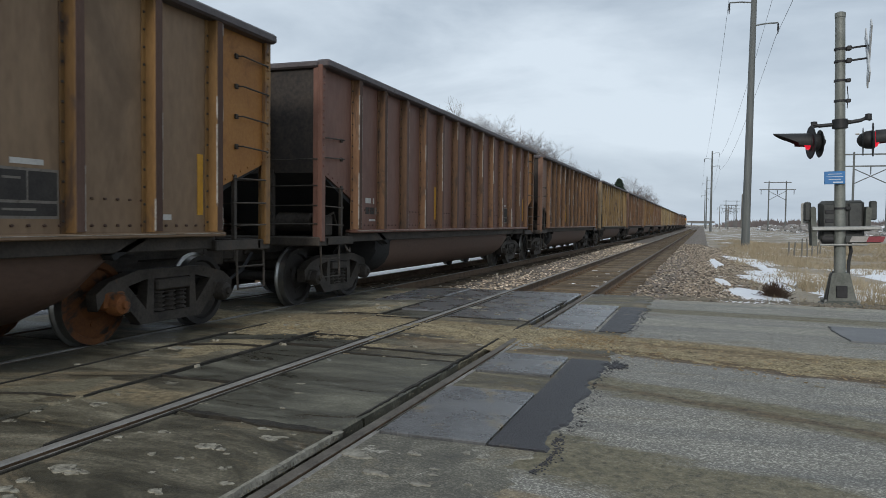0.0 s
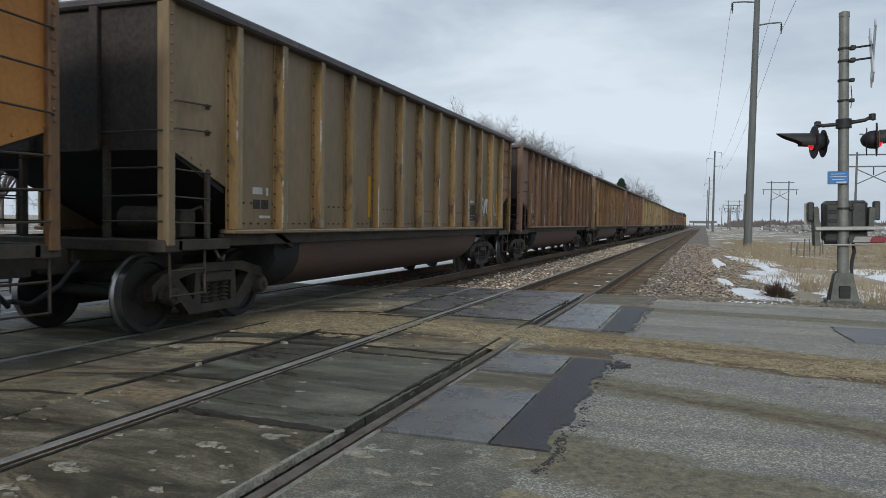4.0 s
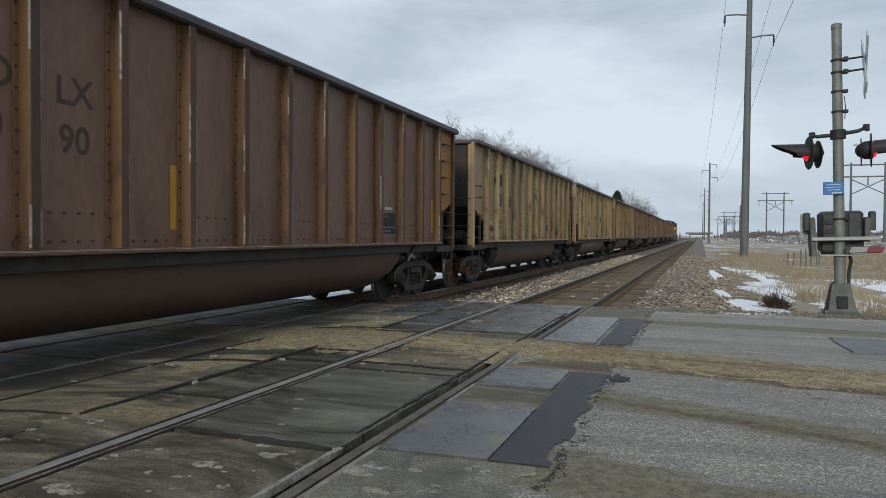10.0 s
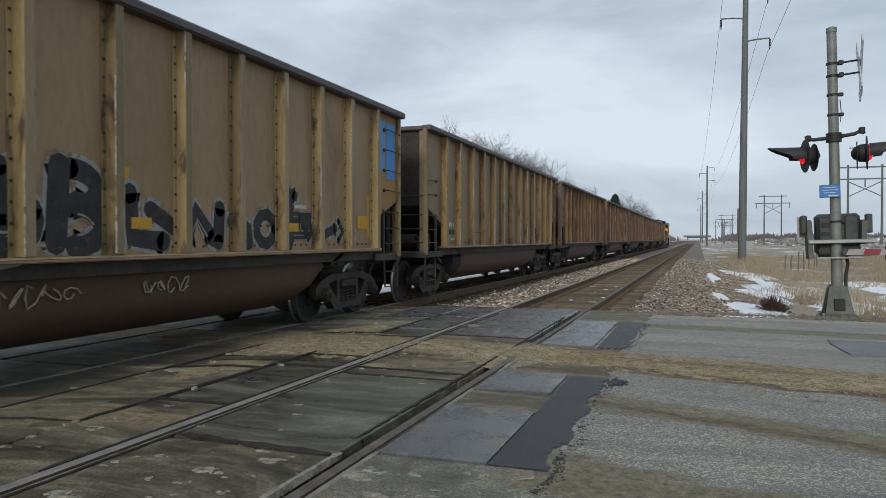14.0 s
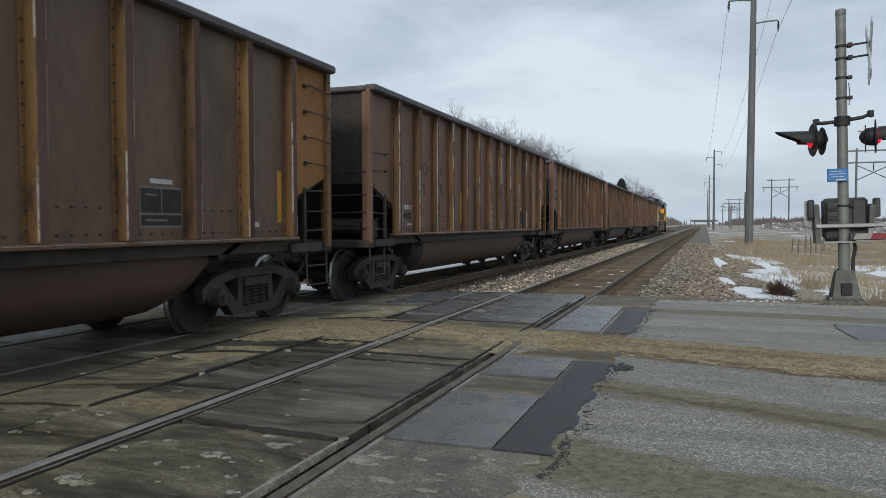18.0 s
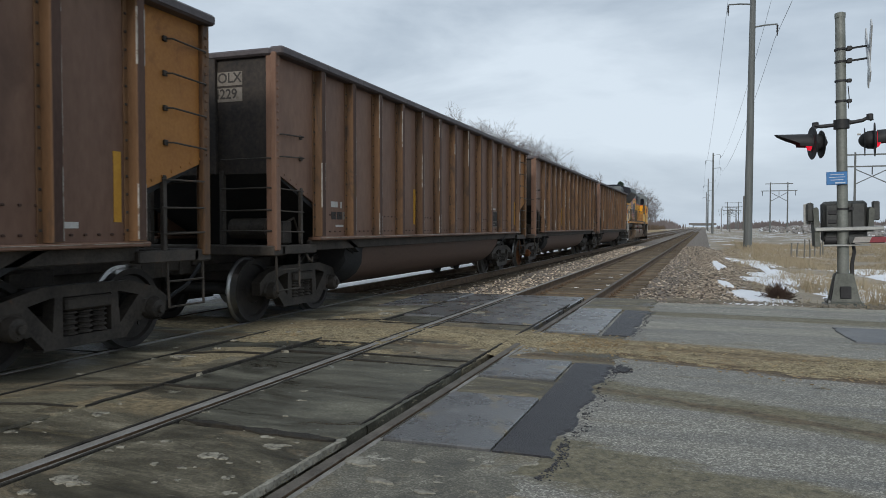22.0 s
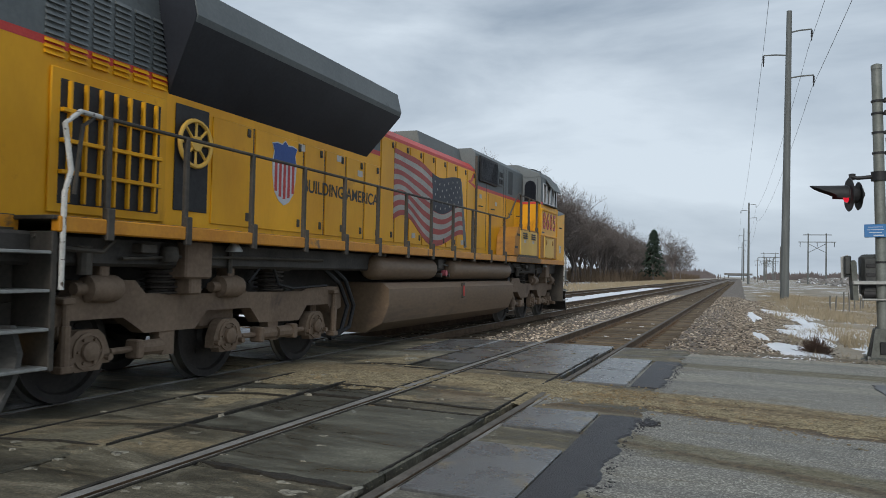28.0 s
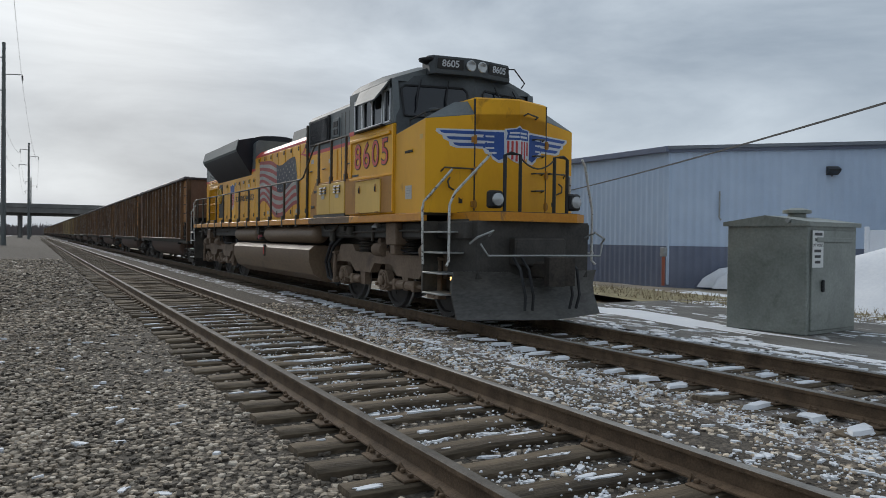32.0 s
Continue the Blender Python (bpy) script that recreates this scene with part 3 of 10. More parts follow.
def build_stones():
    spots = []
    for _ in range(60000):
        y = 0.9 - 17 * RNG.random() ** 1.5
        x = RNG.uniform(-8.6, 4.4) if RNG.random() < .6 else RNG.uniform(-5.9, 1.6)
        if min(abs(x - c - s * GAUGE / 2) for c in (NEAR_X, TRAIN_X) for s in (-1, 1)) < 0.09:
            continue
        base = -0.24 if x > -4.8 else -0.30
        if abs(x - NEAR_X) < 1.25 and RNG.random() < .35 or abs(x - TRAIN_X) < 1.25 and RNG.random() < .5:
            continue
        if x < -4.2 and fbm(x, y, 2.6) > .18 and RNG.random() < .75:
            continue
        spots.append((x, y, base + RNG.uniform(-0.012, 0.012), RNG.uniform(0.016, 0.038)))
    for _ in range(15000):
        x, y = RNG.uniform(-1.45, 2.0), .9 - 8.5 * RNG.random() ** 1.3
        spots.append((x, y, -.24 + RNG.uniform(-.012, .012), RNG.uniform(.018, .034)))
    scatter_stones("ballast_stones_between", [p for p in spots if p[0] < -3.7], "pale ballast stones and snow between the tracks", STONE_PALE)
    scatter_stones("ballast_stones_south", [p for p in spots if p[0] >= -3.7], "loose grey ballast stones with flecks of snow", STONE)
    spots = []
    for _ in range(36000):
        y = ROAD_Y1 + 0.2 + 46 * RNG.random() ** 1.6
        x = RNG.uniform(-9.2, 1.2) if RNG.random() < .75 else RNG.uniform(-.6, 2.2)
        if min(abs(x - c - s * GAUGE / 2) for c in (NEAR_X, TRAIN_X) for s in (-1, 1)) < 0.1:
            continue
        base = max((-0.24 if x > -4.8 else -0.30) - max(0, x + 0.2) * 0.25, ground_z(x, y) + .012 if x > .5 else -9)
        spots.append((x, y, base + RNG.uniform(-0.012, 0.018), RNG.uniform(0.02, 0.042) * (1 + max(0, y - 30) / 40)))
    scatter_stones("ballast_stones_north", [p for p in spots if p[0] >= -3.9], "loose brown-grey ballast stones beyond the road", STONE)
    scatter_stones("ballast_stones_north", [p for p in spots if p[0] < -3.9], "pale ballast stones between the tracks beyond the road", STONE_PALE)
    spots = []
    for _ in range(7000):
        x, y = RNG.uniform(-.2, 7), ROAD_Y1 + 3.4 * RNG.random() ** 1.5
        spots.append((x, y, ground_z(x, y) + .012 + .1 * max(0, 1 - (y - ROAD_Y1) / .6), RNG.uniform(.012, .035)))
    scatter_stones("verge_gravel", spots, "grey gravel on the verge round the signal", STONE)
    spots = []
    for _ in range(14000):
        y, x = -12 - 36 * RNG.random() ** 1.3, RNG.uniform(-1.3, 5)
        spots.append((x, y, -.24 + RNG.uniform(-.01, .016), RNG.uniform(.03, .06) * (1 + max(0, -y - 20) / 40)))
    scatter_stones("ballast_stones_far", spots, "coarse ballast along the service path", STONE)
    spots = []
    for _ in range(26000):
        y = .8 - 14 * RNG.random() ** 1.35
        x = RNG.choice((RNG.uniform(-5.9, -3.5), RNG.uniform(-3.4, -1.9), RNG.uniform(-8.7, -3.4)))
        if min(abs(x - c - s * GAUGE / 2) for c in (NEAR_X, TRAIN_X) for s in (-1, 1)) < 0.1:
            continue
        if fbm(x, y, 1.7) < RNG.uniform(-.3, .3):
            continue
        top = -.172 if abs(x - NEAR_X) < 1.2 and RNG.random() < .12 else -.222 if x > -4.8 else -.282
        spots.append((x, y, top + RNG.uniform(-.004, .012), RNG.uniform(.006, .016)))
    scatter_stones("snow_grains", spots, "grains of old snow caught between the ballast stones", SNOW)
    spots = []
    for _ in range(3600):
        a, b = RNG.gauss(0, 1), RNG.gauss(0, 1)
        x, y = -5.55 + .20 * a + .10 * b, 3.5 + .30 * b
        if y < 4.15 and fbm(x, y, 3.2) > RNG.uniform(-.3, .25):
            spots.append((x, y, road_z(x) + RNG.uniform(-.002, .006), RNG.uniform(.005, .022)))
    scatter_stones("crusty_snow", spots, "patch of crusty snow on the wet crossing slabs", SNOW)
    spots = []
    for _ in range(5000):
        x, y = RNG.uniform(-6.5, 6), 0
        y = ROAD_Y0 + RNG.gauss(0, 0.22) if RNG.random() < 0.5 else ROAD_Y1 + 0.1 + abs(RNG.gauss(0, 0.3))
        if min(abs(x - c - s * GAUGE / 2) for c in (NEAR_X, TRAIN_X) for s in (-1, 1)) < 0.12:
            continue
        spots.append((x, y, -0.05 - 0.06 * (abs(y - 7.6) > 6.5) - (0.1 if abs(y - 7.6) > 6.9 else 0), RNG.uniform(0.012, 0.04)))
    scatter_stones("road_edge_gravel", spots, "loose stones along the broken road edge", STONE)


def rail_section(x, z):
    """Head, web and foot of a rail, top at z."""
    return [(x - .068, z - .17), (x - .068, z - .158), (x - .012, z - .135), (x - .010, z - .045), (x - .035, z - .035), (x - .036, z - .008), (x - .026, z),
            (x + .026, z), (x + .036, z - .008), (x + .035, z - .035), (x + .010, z - .045), (x + .012, z - .135), (x + .068, z - .158), (x + .068, z - .17)]


def build_rail(track, x, z, y0, y1, head=None):
    g = G()
    ys = [y0] + [v for v in (-120, -60, -30, -10, 0, 10, 30, 60, 120) if y0 < v < y1] + [y1]
    sec = rail_section(x, z)
    rings = [[(px, y, pz) for px, pz in sec] for y in ys]
    g.loft(rings, True)
    n = len(sec)
    for i in range(len(g.f)):
        k = i % n
        g.m[i] = 1 if i < len(g.f) - 2 and k in (5, 6, 7) else 0
    return part("rail", g, [RAIL_RUST, head or RAIL_STEEL], track, "worn steel rail, bright on top and rusty below")


def tie_mesh(seed):
    r = random.Random(seed)
    g = G()
    j = lambda s: r.uniform(-s, s)
    L, w, h = 1.29 + j(0.03), 0.112 + j(0.012), 0.16
    rings = []
    for k in range(7):
        x = -L + 2 * L * k / 6
        a, b, t = w + j(0.01), w + j(0.01), j(0.008)
        rings.append([(x, -a, -h), (x, -a, -0.015 + t), (x, -a + .02, t), (x, b - .02, t + j(.006)), (x, b, -0.015 + t), (x, b, -h)])
    g.loft(rings, True)
    return g.mesh("tie", [TIE], 40)


def plate_mesh():
    g = G()
    g.cbox(-.17, .17, -.095, .095, 0, .02, .006)
    for sx in (-.105, .105):
        for sy in (-.06, .05):
            g.cbox(sx - .018, sx + .018, sy - .012, sy + .02, .02, .045, .006)
    g.tube([(-.09, .07, .03), (-.1, .1, .06), (-.115, .11, .02), (-.13, .09, .0)], .012, 5)
    g.tube([(.09, -.07, .03), (.1, -.1, .06), (.115, -.11, .02), (.13, -.09, .0)], .012, 5)
    return g.mesh("tie_plate", [RAIL_RUST], 40)


TIE_ROWS = {}
TIES = [tie_mesh(i) for i in range(6)]
PLATE = plate_mesh()


def build_track(name, xc, z, label, y0, y1, near_ranges, far_ranges):
    track = thing(name, label, "railway track", kind="structure")
    for s in (-1, 1):
        build_rail(track, xc + s * GAUGE / 2, z, y0, y1, RAIL_DULL if name == "near_track" and s > 0 else None)
    top = z - 0.185
    for a, b, plates in near_ranges:
        y = a
        while y < b:
            TIE_ROWS.setdefault(name, []).append(y)
            ob = part("tie", TIES[RNG.randrange(6)], None, track)
            ob.matrix_basis = pose(xc + RNG.uniform(-.04, .04), y, top + RNG.uniform(-.012, .006), 0, 0, RNG.uniform(-1.2, 1.2))
            if plates:
                for s in (-1, 1):
                    p = part("tie_plate", PLATE, None, track)
                    p.matrix_basis = pose(xc + s * GAUGE / 2, y, top + .001)
            y += 0.495 + RNG.uniform(-.03, .03)
    g = G()
    for a, b in far_ranges:
        y = a
        while y < b:
            o, w = RNG.uniform(-.05, .05), .11
            g.box(xc - 1.28 + o, xc + 1.28 + o, y - w, y + w, top - .14, top + RNG.uniform(-.012, .004))
            y += 0.5
    ob = part("far_ties", g, TIE, track, "distant wooden ties", smooth=0)
    ob["kind"] = "stuff"
    return track


def build_tracks():
    build_track("near_track", NEAR_X, 0.0, "empty track of worn rails on weathered wooden ties", -420, 640,
                [(-30, -24, False), (-24, ROAD_Y0 - .2, True), (ROAD_Y1 + .25, 26, True), (26, 45, False)], [(-200, -30.2), (45.3, 220)])
    build_track("train_track", TRAIN_X, TRAIN_Z, "track that carries the coal train, snow on its ties", -420, 640,
                [(-22, ROAD_Y0 - .2, True), (ROAD_Y1 + .3, 24, False)], [(-160, -22.3), (24.3, 160)])
    build_track("siding_track", SIDING_X, SIDING_Z, "rusty siding track with snow between its rails", ROAD_Y1 - 4, 640,
                [(ROAD_Y1 + 1, 40, False)], [(40.3, 160)])


def road_z(x):
    if x > -4.6:
        return -0.012 - 0.02 * max(0, x - 1) / 5
    if x > -5.8:
        return -0.012 - 0.08 * (-4.6 - x) / 1.2
    return -0.092 - 0.09 * min(1, max(0, -8.6 - x) / 8)


def slab(x0, x1, y0, y1, top, c=0.012, thick=0.16):
    """A paving slab that follows the road's fall across."""
    g = G()
    zs = top
    g.cbox(x0, x1, y0, y1, zs - thick, zs, c)
    g.v = [(x, y, z + road_z(x) + 0.012 if z > zs - thick * .5 else z + road_z(x)) for x, y, z in g.v]
    return g


def build_road():
    road = thing("road", "worn asphalt road with mud bands across the railway crossing", "road", kind="structure")
    # asphalt either side of the tracks
    for name, x0, x1 in (("asphalt_east", -1.84, 42.16), ("asphalt_west", -40.0, -8.75)):
        g = G()
        nx, ny = int((x1 - x0) / 0.5), 26
        for j in range(ny + 1):
            for i in range(nx + 1):
                x, y = x0 + (x1 - x0) * i / nx, ROAD_Y0 + (ROAD_Y1 - ROAD_Y0) * j / ny
                e = 0.22 * fbm(x, y, 0.9) if j in (0, ny) else 0
                g.v.append((x, y + e, road_z(x) + 0.012 * fbm(x, y, 0.5) - 0.012 - (0.14 if j in (0, ny) else 0)))
        n = nx + 1
        g.f = [(j * n + i, j * n + i + 1, (j + 1) * n + i + 1, (j + 1) * n + i) for j in range(ny) for i in range(nx)]
        g.m = [0] * len(g.f)
        part(name, g, ASPHALT if "east" in name else WET_ROAD, road, smooth=60)
    # filler under the slabs
    g = G()
    g.box(-8.8, -0.7, ROAD_Y0 + .05, ROAD_Y1 - .05, -0.32, -0.155)
    part("filler", g, DARK_PATCH, road)
    # concrete slabs between and beside the rails
    r = NEAR_X + GAUGE / 2
    l = NEAR_X - GAUGE / 2
    t1, t2 = TRAIN_X + GAUGE / 2, TRAIN_X - GAUGE / 2
    strips = [(l + .125, r - .15), (l - .75, l - .045), (-5.27, l - .78), (t1 + .05, -5.30), (t2 + .11, t1 - .115), (-8.7, t2 - .05)]
    cuts = [ROAD_Y0, 1.9, 4.27, 6.7, 8.9, 9.75, 11.9, ROAD_Y1 - .05]
    side_cuts = [ROAD_Y0, 3.8, 5.2, 7.0, 7.71, 9.45, 10.35, 12.0, ROAD_Y1 - .05]
    sheen = {(0, 5), (0, 6), (1, 6), (1, 7), (2, 6)}
    wet_panels = {(0, 2), (1, 2), (1, 3), (1, 5), (2, 3), (0, 6), (0, 0)}
    for k, (a, b) in enumerate(strips):
        sh = RNG.uniform(-.25, .25) if k > 1 else 0
        row = side_cuts if k == 1 else cuts
        ys = [row[0]] + [c + sh for c in row[1:-1]] + [row[-1]]
        for i, (y0, y1) in enumerate(zip(ys, ys[1:])):
            part("slab", slab(a, b, y0 + .014, y1 - .014, RNG.uniform(-.010, .002) - (.012 if (k, i) in wet_panels and k else 0), .016), WET_PLATE if (k, i) in sheen else WET_CONCRETE if (k, i) in wet_panels else CONCRETE, road)
    a = r + .05

    def ragged(name, x0, x1, y0, y1, top, mat, rough, label=""):
        """Poured paving with a broken edge towards the asphalt."""
        g = G()
        n = max(12, int((y1 - y0) / .03))
        edge = [(x1 + rough * fbm(3.1, y0 + (y1 - y0) * i / n, 2.3) + rough * .5 * fbm(7.7, y0 + (y1 - y0) * i / n, 11), y0 + (y1 - y0) * i / n) for i in range(n + 1)]
        rings = []
        for x, y in edge:
            rings.append([(x0, y, -.16), (x0, y, top), (x - .03, y, top), (x, y, top - .022), (x, y, -.16)])
        part(name, g.loft(rings), mat, road, label)
    ragged("slab", a, -0.86, ROAD_Y0, 4.36, -.014, BROKEN, .16)
    ragged("slab", a, -0.80, 5.75, 6.42, -.018, CONCRETE, .05)
    ragged("slab", a, -0.80, 7.36, 9.28, -.020, CONCRETE, .08)
    ragged("slab", a, -0.78, 12.1, ROAD_Y1 - .05, -.014, CONCRETE, .08)
    for y0, y1, x1 in ((4.38, 5.73, -1.16), (6.44, 7.34, -1.18), (9.30, 10.6, -1.2), (10.62, 12.08, -1.2)):
        part("steel_plate", slab(r + .09, x1, y0, y1, .004, .008), WET_PLATE, road, "smooth wet grey plate beside the rail")
        part("slab", slab(r + .05, r + .085, y0, y1, -.01), CONCRETE, road)
    for y0, y1 in ((4.38, 7.34), (9.30, 12.08)):
        ragged("patch", -1.15, -0.79, y0, y1, -.009, DARK_PATCH, .07, "dark fresh asphalt patch with a ragged edge")
    crumbs = []
    for _ in range(700):
        y = RNG.choice((RNG.uniform(4.3, 7.5), RNG.uniform(9.3, 12.1), RNG.gauss(7.2, .07), RNG.uniform(4.0, 4.7)))
        x = -0.77 + .07 * fbm(3.1, y, 2.3) + abs(RNG.gauss(0, .03)) + (abs(RNG.gauss(0, .06)) if abs(y - 7.2) < .2 else 0)
        crumbs.append((x, y, -.02, RNG.uniform(.006, .018) if abs(y - 7.2) < .2 else RNG.uniform(.003, .010)))
    scatter_stones("patch_crumbs", crumbs, "black crumbs along the edge of the asphalt patch", DARK_PATCH)
    old = G()
    n = 40
    old.loft([[(1.62 + .05 * fbm(5, 9.7 + 1.3 * i / n, 4) - .02 * i / n, 9.7 + 1.3 * i / n, z) for z in (-.2, -.012)] + [(9.5, 9.6 + 1.3 * i / n, z) for z in (-.03, -.2)] for i in range(n + 1)])
    part("old_patch", old, material("bluish_asphalt", (.12, .124, .13), (.20, .203, .205), 2, .7, 0, .3, 80, (.25, .23, .19), 1.6, .6), road, "smooth bluish asphalt patch")
    # crumbs and spalls along the flangeways
    crumbs = []
    for rail_x, lo in ((r, 2.0), (l, 3.0), (t1, 3.0)):
        for _ in range(1500):
            side = RNG.choice((-.115, -.06, .05, .06) if rail_x == r else (-.05, .10, .09))
            crumbs.append((rail_x + side + RNG.gauss(0, .012), lo + (ROAD_Y1 - lo) * RNG.random() ** 1.6, road_z(rail_x) - .008 + RNG.uniform(-.014, .0), RNG.uniform(.003, .010) if rail_x != r else RNG.uniform(.002, .006)))
    scatter_stones("flangeway_crumbs", crumbs, "crumbs of concrete and dirt along the flangeways", SMEAR)
    # dirt that lies beside the plates
    lumps = []
    for _ in range(7500):
        x = RNG.uniform(-5.5, 6)
        y = 8.25 - .24 * max(x, -1.5) + RNG.gauss(0, 0.36)
        lumps.append((x, y, road_z(x) - (.016 if x > -.8 else 0.004), RNG.uniform(.005, .010) if RNG.random() < .75 else RNG.uniform(.010, .021)))
    for name, mid, slope, half, amp, x0, x1 in (("mud_band", 8.2, -.24, .8, .03, -5.6, 6.5), ("mud_smear", 6.08, -.42, .3, .009, -.72, 4.5), ("mud_smear", 4.1, -.34, .42, .009, -.7, 5), ("mud_smear", 5.0, .1, .4, .007, -5.2, -3.6), ("mud_smear", 6.08, 0, .3, .012, -1.85, -1.2),
                                                   ("sand_film", 4.7, -.1, .4, .006, -3.32, -2.1), ("sand_film", 7.3, 0, .5, .008, -3.32, -2.1), 
                                                   ("sand_film", 6.4, 0, .6, .007, -5.25, -4.25), ("sand_film", 5.2, 0, .7, .009, -6.1, -5.3), ("sand_film", 7.2, 0, .6, .008, -6.1, -5.3),
                                                   ("sand_film", 10.2, 0, .5, .006, -5.25, -4.25), ("sand_film", 11.4, 0, .4, .006, -3.32, -2.1), ("sand_film", 3.2, .2, .8, .01, -1.85, -1.0)):
        g = G()
        st = .03 if name == "mud_band" else .04
        nx, ny = int((x1 - x0) / (st * 1.6)), int(half * 2.6 / st)
        for i in range(nx + 1):
            x = x0 + (x1 - x0) * i / nx
            for j in range(ny + 1):
                d = -1.3 * half + 2.6 * half * j / ny
                y = mid + slope * (max(x, -1.6) if name == "mud_band" else x) + d
                h = amp * (.75 - abs(d) / half + .9 * fbm(x * .55, y, 1.6)) + .55 * amp * fbm(x, y * 1.4, 9) + .3 * amp * fbm(x, y, 26)
                base = road_z(x) - (.024 - .012 * .0 if x > -.78 else .018 if x > -1.9 else .004)
                g.v.append((x, y, base + min(h, amp * 1.4)))
        n = ny + 1
        g.f = [(i * n + j, (i + 1) * n + j, (i + 1) * n + j + 1, i * n + j + 1) for i in range(nx) for j in range(ny) if max(g.v[i * n + j][2], g.v[(i + 1) * n + j + 1][2]) > road_z(g.v[i * n + j][0]) - .03]
        g.m = [0] * len(g.f)
        part(name, g, SMEAR if name == "mud_smear" else DRIED_MUD, road, "rough ridged mud dragged across the road", smooth=30)
    scatter_stones("road_dirt", lumps, "crumbs of dried mud dragged across the road", material("dry_mud", (0.15, 0.105, 0.055), (0.38, 0.29, 0.165), 3, 0.95, 0, 0.2, 40))
    guard = material("worn_guard_steel", (.15, .14, .125), (.30, .285, .255), 6, .6, .2, .2, 60, (.09, .07, .05), 5, .56)
    for x0, x1, top in ((l + .088, l + .118, -.003), (r + .052, r + .086, -.010), (t1 + .05, t1 + .075, -.088)):
        part("flangeway_guard", G().cbox(x0, x1, ROAD_Y0 + .3, ROAD_Y1 - .2, top - .1, top, .005), guard, road, "worn steel strip beside the rail")
    for k in range(210):
        # pale spalled spots on the slabs
        x, y = RNG.choice((RNG.uniform(-3.3, -2.15), RNG.uniform(-6.0, -3.6), RNG.uniform(-1.8, -.9))), RNG.uniform(2.3, 4.3) if k < 110 else RNG.uniform(4.3, 12.5)
        n, ph, a = 18, RNG.uniform(0, 6), RNG.uniform(.012, .05) if k % 7 else RNG.uniform(.06, .13)
        b = a * RNG.uniform(.5, .9)
        ring = [(x + a * (1 + .35 * math.sin(2 * t + ph) + .25 * math.sin(5 * t + ph)) * math.cos(t), y + b * (1 + .35 * math.sin(3 * t + ph) + RNG.uniform(-.35, .35)) * math.sin(t)) for t in [6.283 * i / n for i in range(n)]]
        z = road_z(x) + (.002 if x < -2 else -.002) + .00006 * k
        if x > -2 and y > 4.2:
            continue
        part("spall", G().loft([[(p, q, z - .03) for p, q in ring], [(x + (p - x) * .85, y + (q - y) * .85, z + .002) for p, q in ring]]), SPALL if x < -2 else PALE_CONCRETE, road)
    # dirt packed in the joints between the slabs
    grime = material("joint_dirt", (.012, .011, .009), (.045, .038, .028), 8, .8, 0, .8, 60, (.12, .10, .07), 6, .62)
    zj = lambda x: road_z(x) + .0175

    def joint(x0, y0, x1, y1, w, seed):
        """A ragged dark line along a joint from one point to another."""
        d = math.hypot(x1 - x0, y1 - y0)
        nx_, ny_ = -(y1 - y0) / d, (x1 - x0) / d
        n = max(8, int(d / .035))
        rings = []
        for i in range(n + 1):
            t = i / n
            x, y = x0 + (x1 - x0) * t, y0 + (y1 - y0) * t
            a = w * (.45 + .8 * max(0, fbm(seed, t * d, 3.1)) + .35 * fbm(seed + 3, t * d, 14)) * min(1, i / 3 + .1, (n - i) / 3 + .1)
            b = w * (.45 + .8 * max(0, fbm(seed + 7, t * d, 2.7)) + .35 * fbm(seed + 9, t * d, 13)) * min(1, i / 3 + .1, (n - i) / 3 + .1)
            a, b = max(a, .004), max(b, .004)
            rings.append([(x + nx_ * a, y + ny_ * a, zj(x) - .03), (x + nx_ * a, y + ny_ * a, zj(x) - .002), (x, y, zj(x)), (x - nx_ * b, y - ny_ * b, zj(x) - .002), (x - nx_ * b, y - ny_ * b, zj(x) - .03)])
        part("joint_dirt", G().loft(rings), grime, road, "dark dirt packed in a slab joint")
    rj = r - .16
    for k, y in enumerate((4.27, 6.7, 7.05, 9.75)):
        joint(l + .14, y + .05, rj, y - .03, .05 if k == 0 else .035, 11 + k)
    joint(-2.75, 4.25, rj, 4.22, .075, 31)
    for k, (xa, ya, yb) in enumerate(((l - .765, 4.4, 7.9), (l - .765, 9.6, 12.4), (-5.285, 2.6, 8.6), (r - .17, 4.6, 12.6), (l + .135, 2.4, 12.8), (l - .05, 3.4, 12.2))):
        joint(xa, ya, xa, yb, .028 if k < 3 else .02, 41 + k)
    for k, y in enumerate((5.2, 7.0, 7.71, 9.45)):
        joint(l - .74, y, l - .07, y, .03, 51 + k)
    for k, y in enumerate((4.3, 6.7, 9.6)):
        joint(-5.25, y, l - .8, y + .06, .026, 61 + k)
    # gravel and dirt heaped along the far edge of the asphalt
    heap = []
    for _ in range(3600):
        x = -.6 + 15 * RNG.random() ** 1.3
        heap.append((x, ROAD_Y1 + .08 + RNG.gauss(0, .2) + .12 * fbm(x, 3, 1.1), road_z(x) - .02, RNG.uniform(.008, .02) if RNG.random() < .85 else RNG.uniform(.02, .04)))
    scatter_stones("verge_gravel", heap, "dirty gravel heaped along the edge of the road", GRAVEL)
    # cracked concrete lip along the near rail
    g = G()
    rings = []
    for i in range(81):
        y = 2.7 + 1.62 * i / 80
        w = max(.006, .045 + .05 * fbm(1.7, y, 1.9) + .03 * fbm(4.1, y, 8)) * min(1, i / 6, (80 - i) / 6) + .004
        x = r - .147
        rings.append([(x - w, y, -.05), (x - w, y, -.02), (x - w + .008, y, -.010), (x + .012 + .02 * fbm(9, y, 9), y, -.012), (x + .02, y, -.05)])
    g.loft(rings)
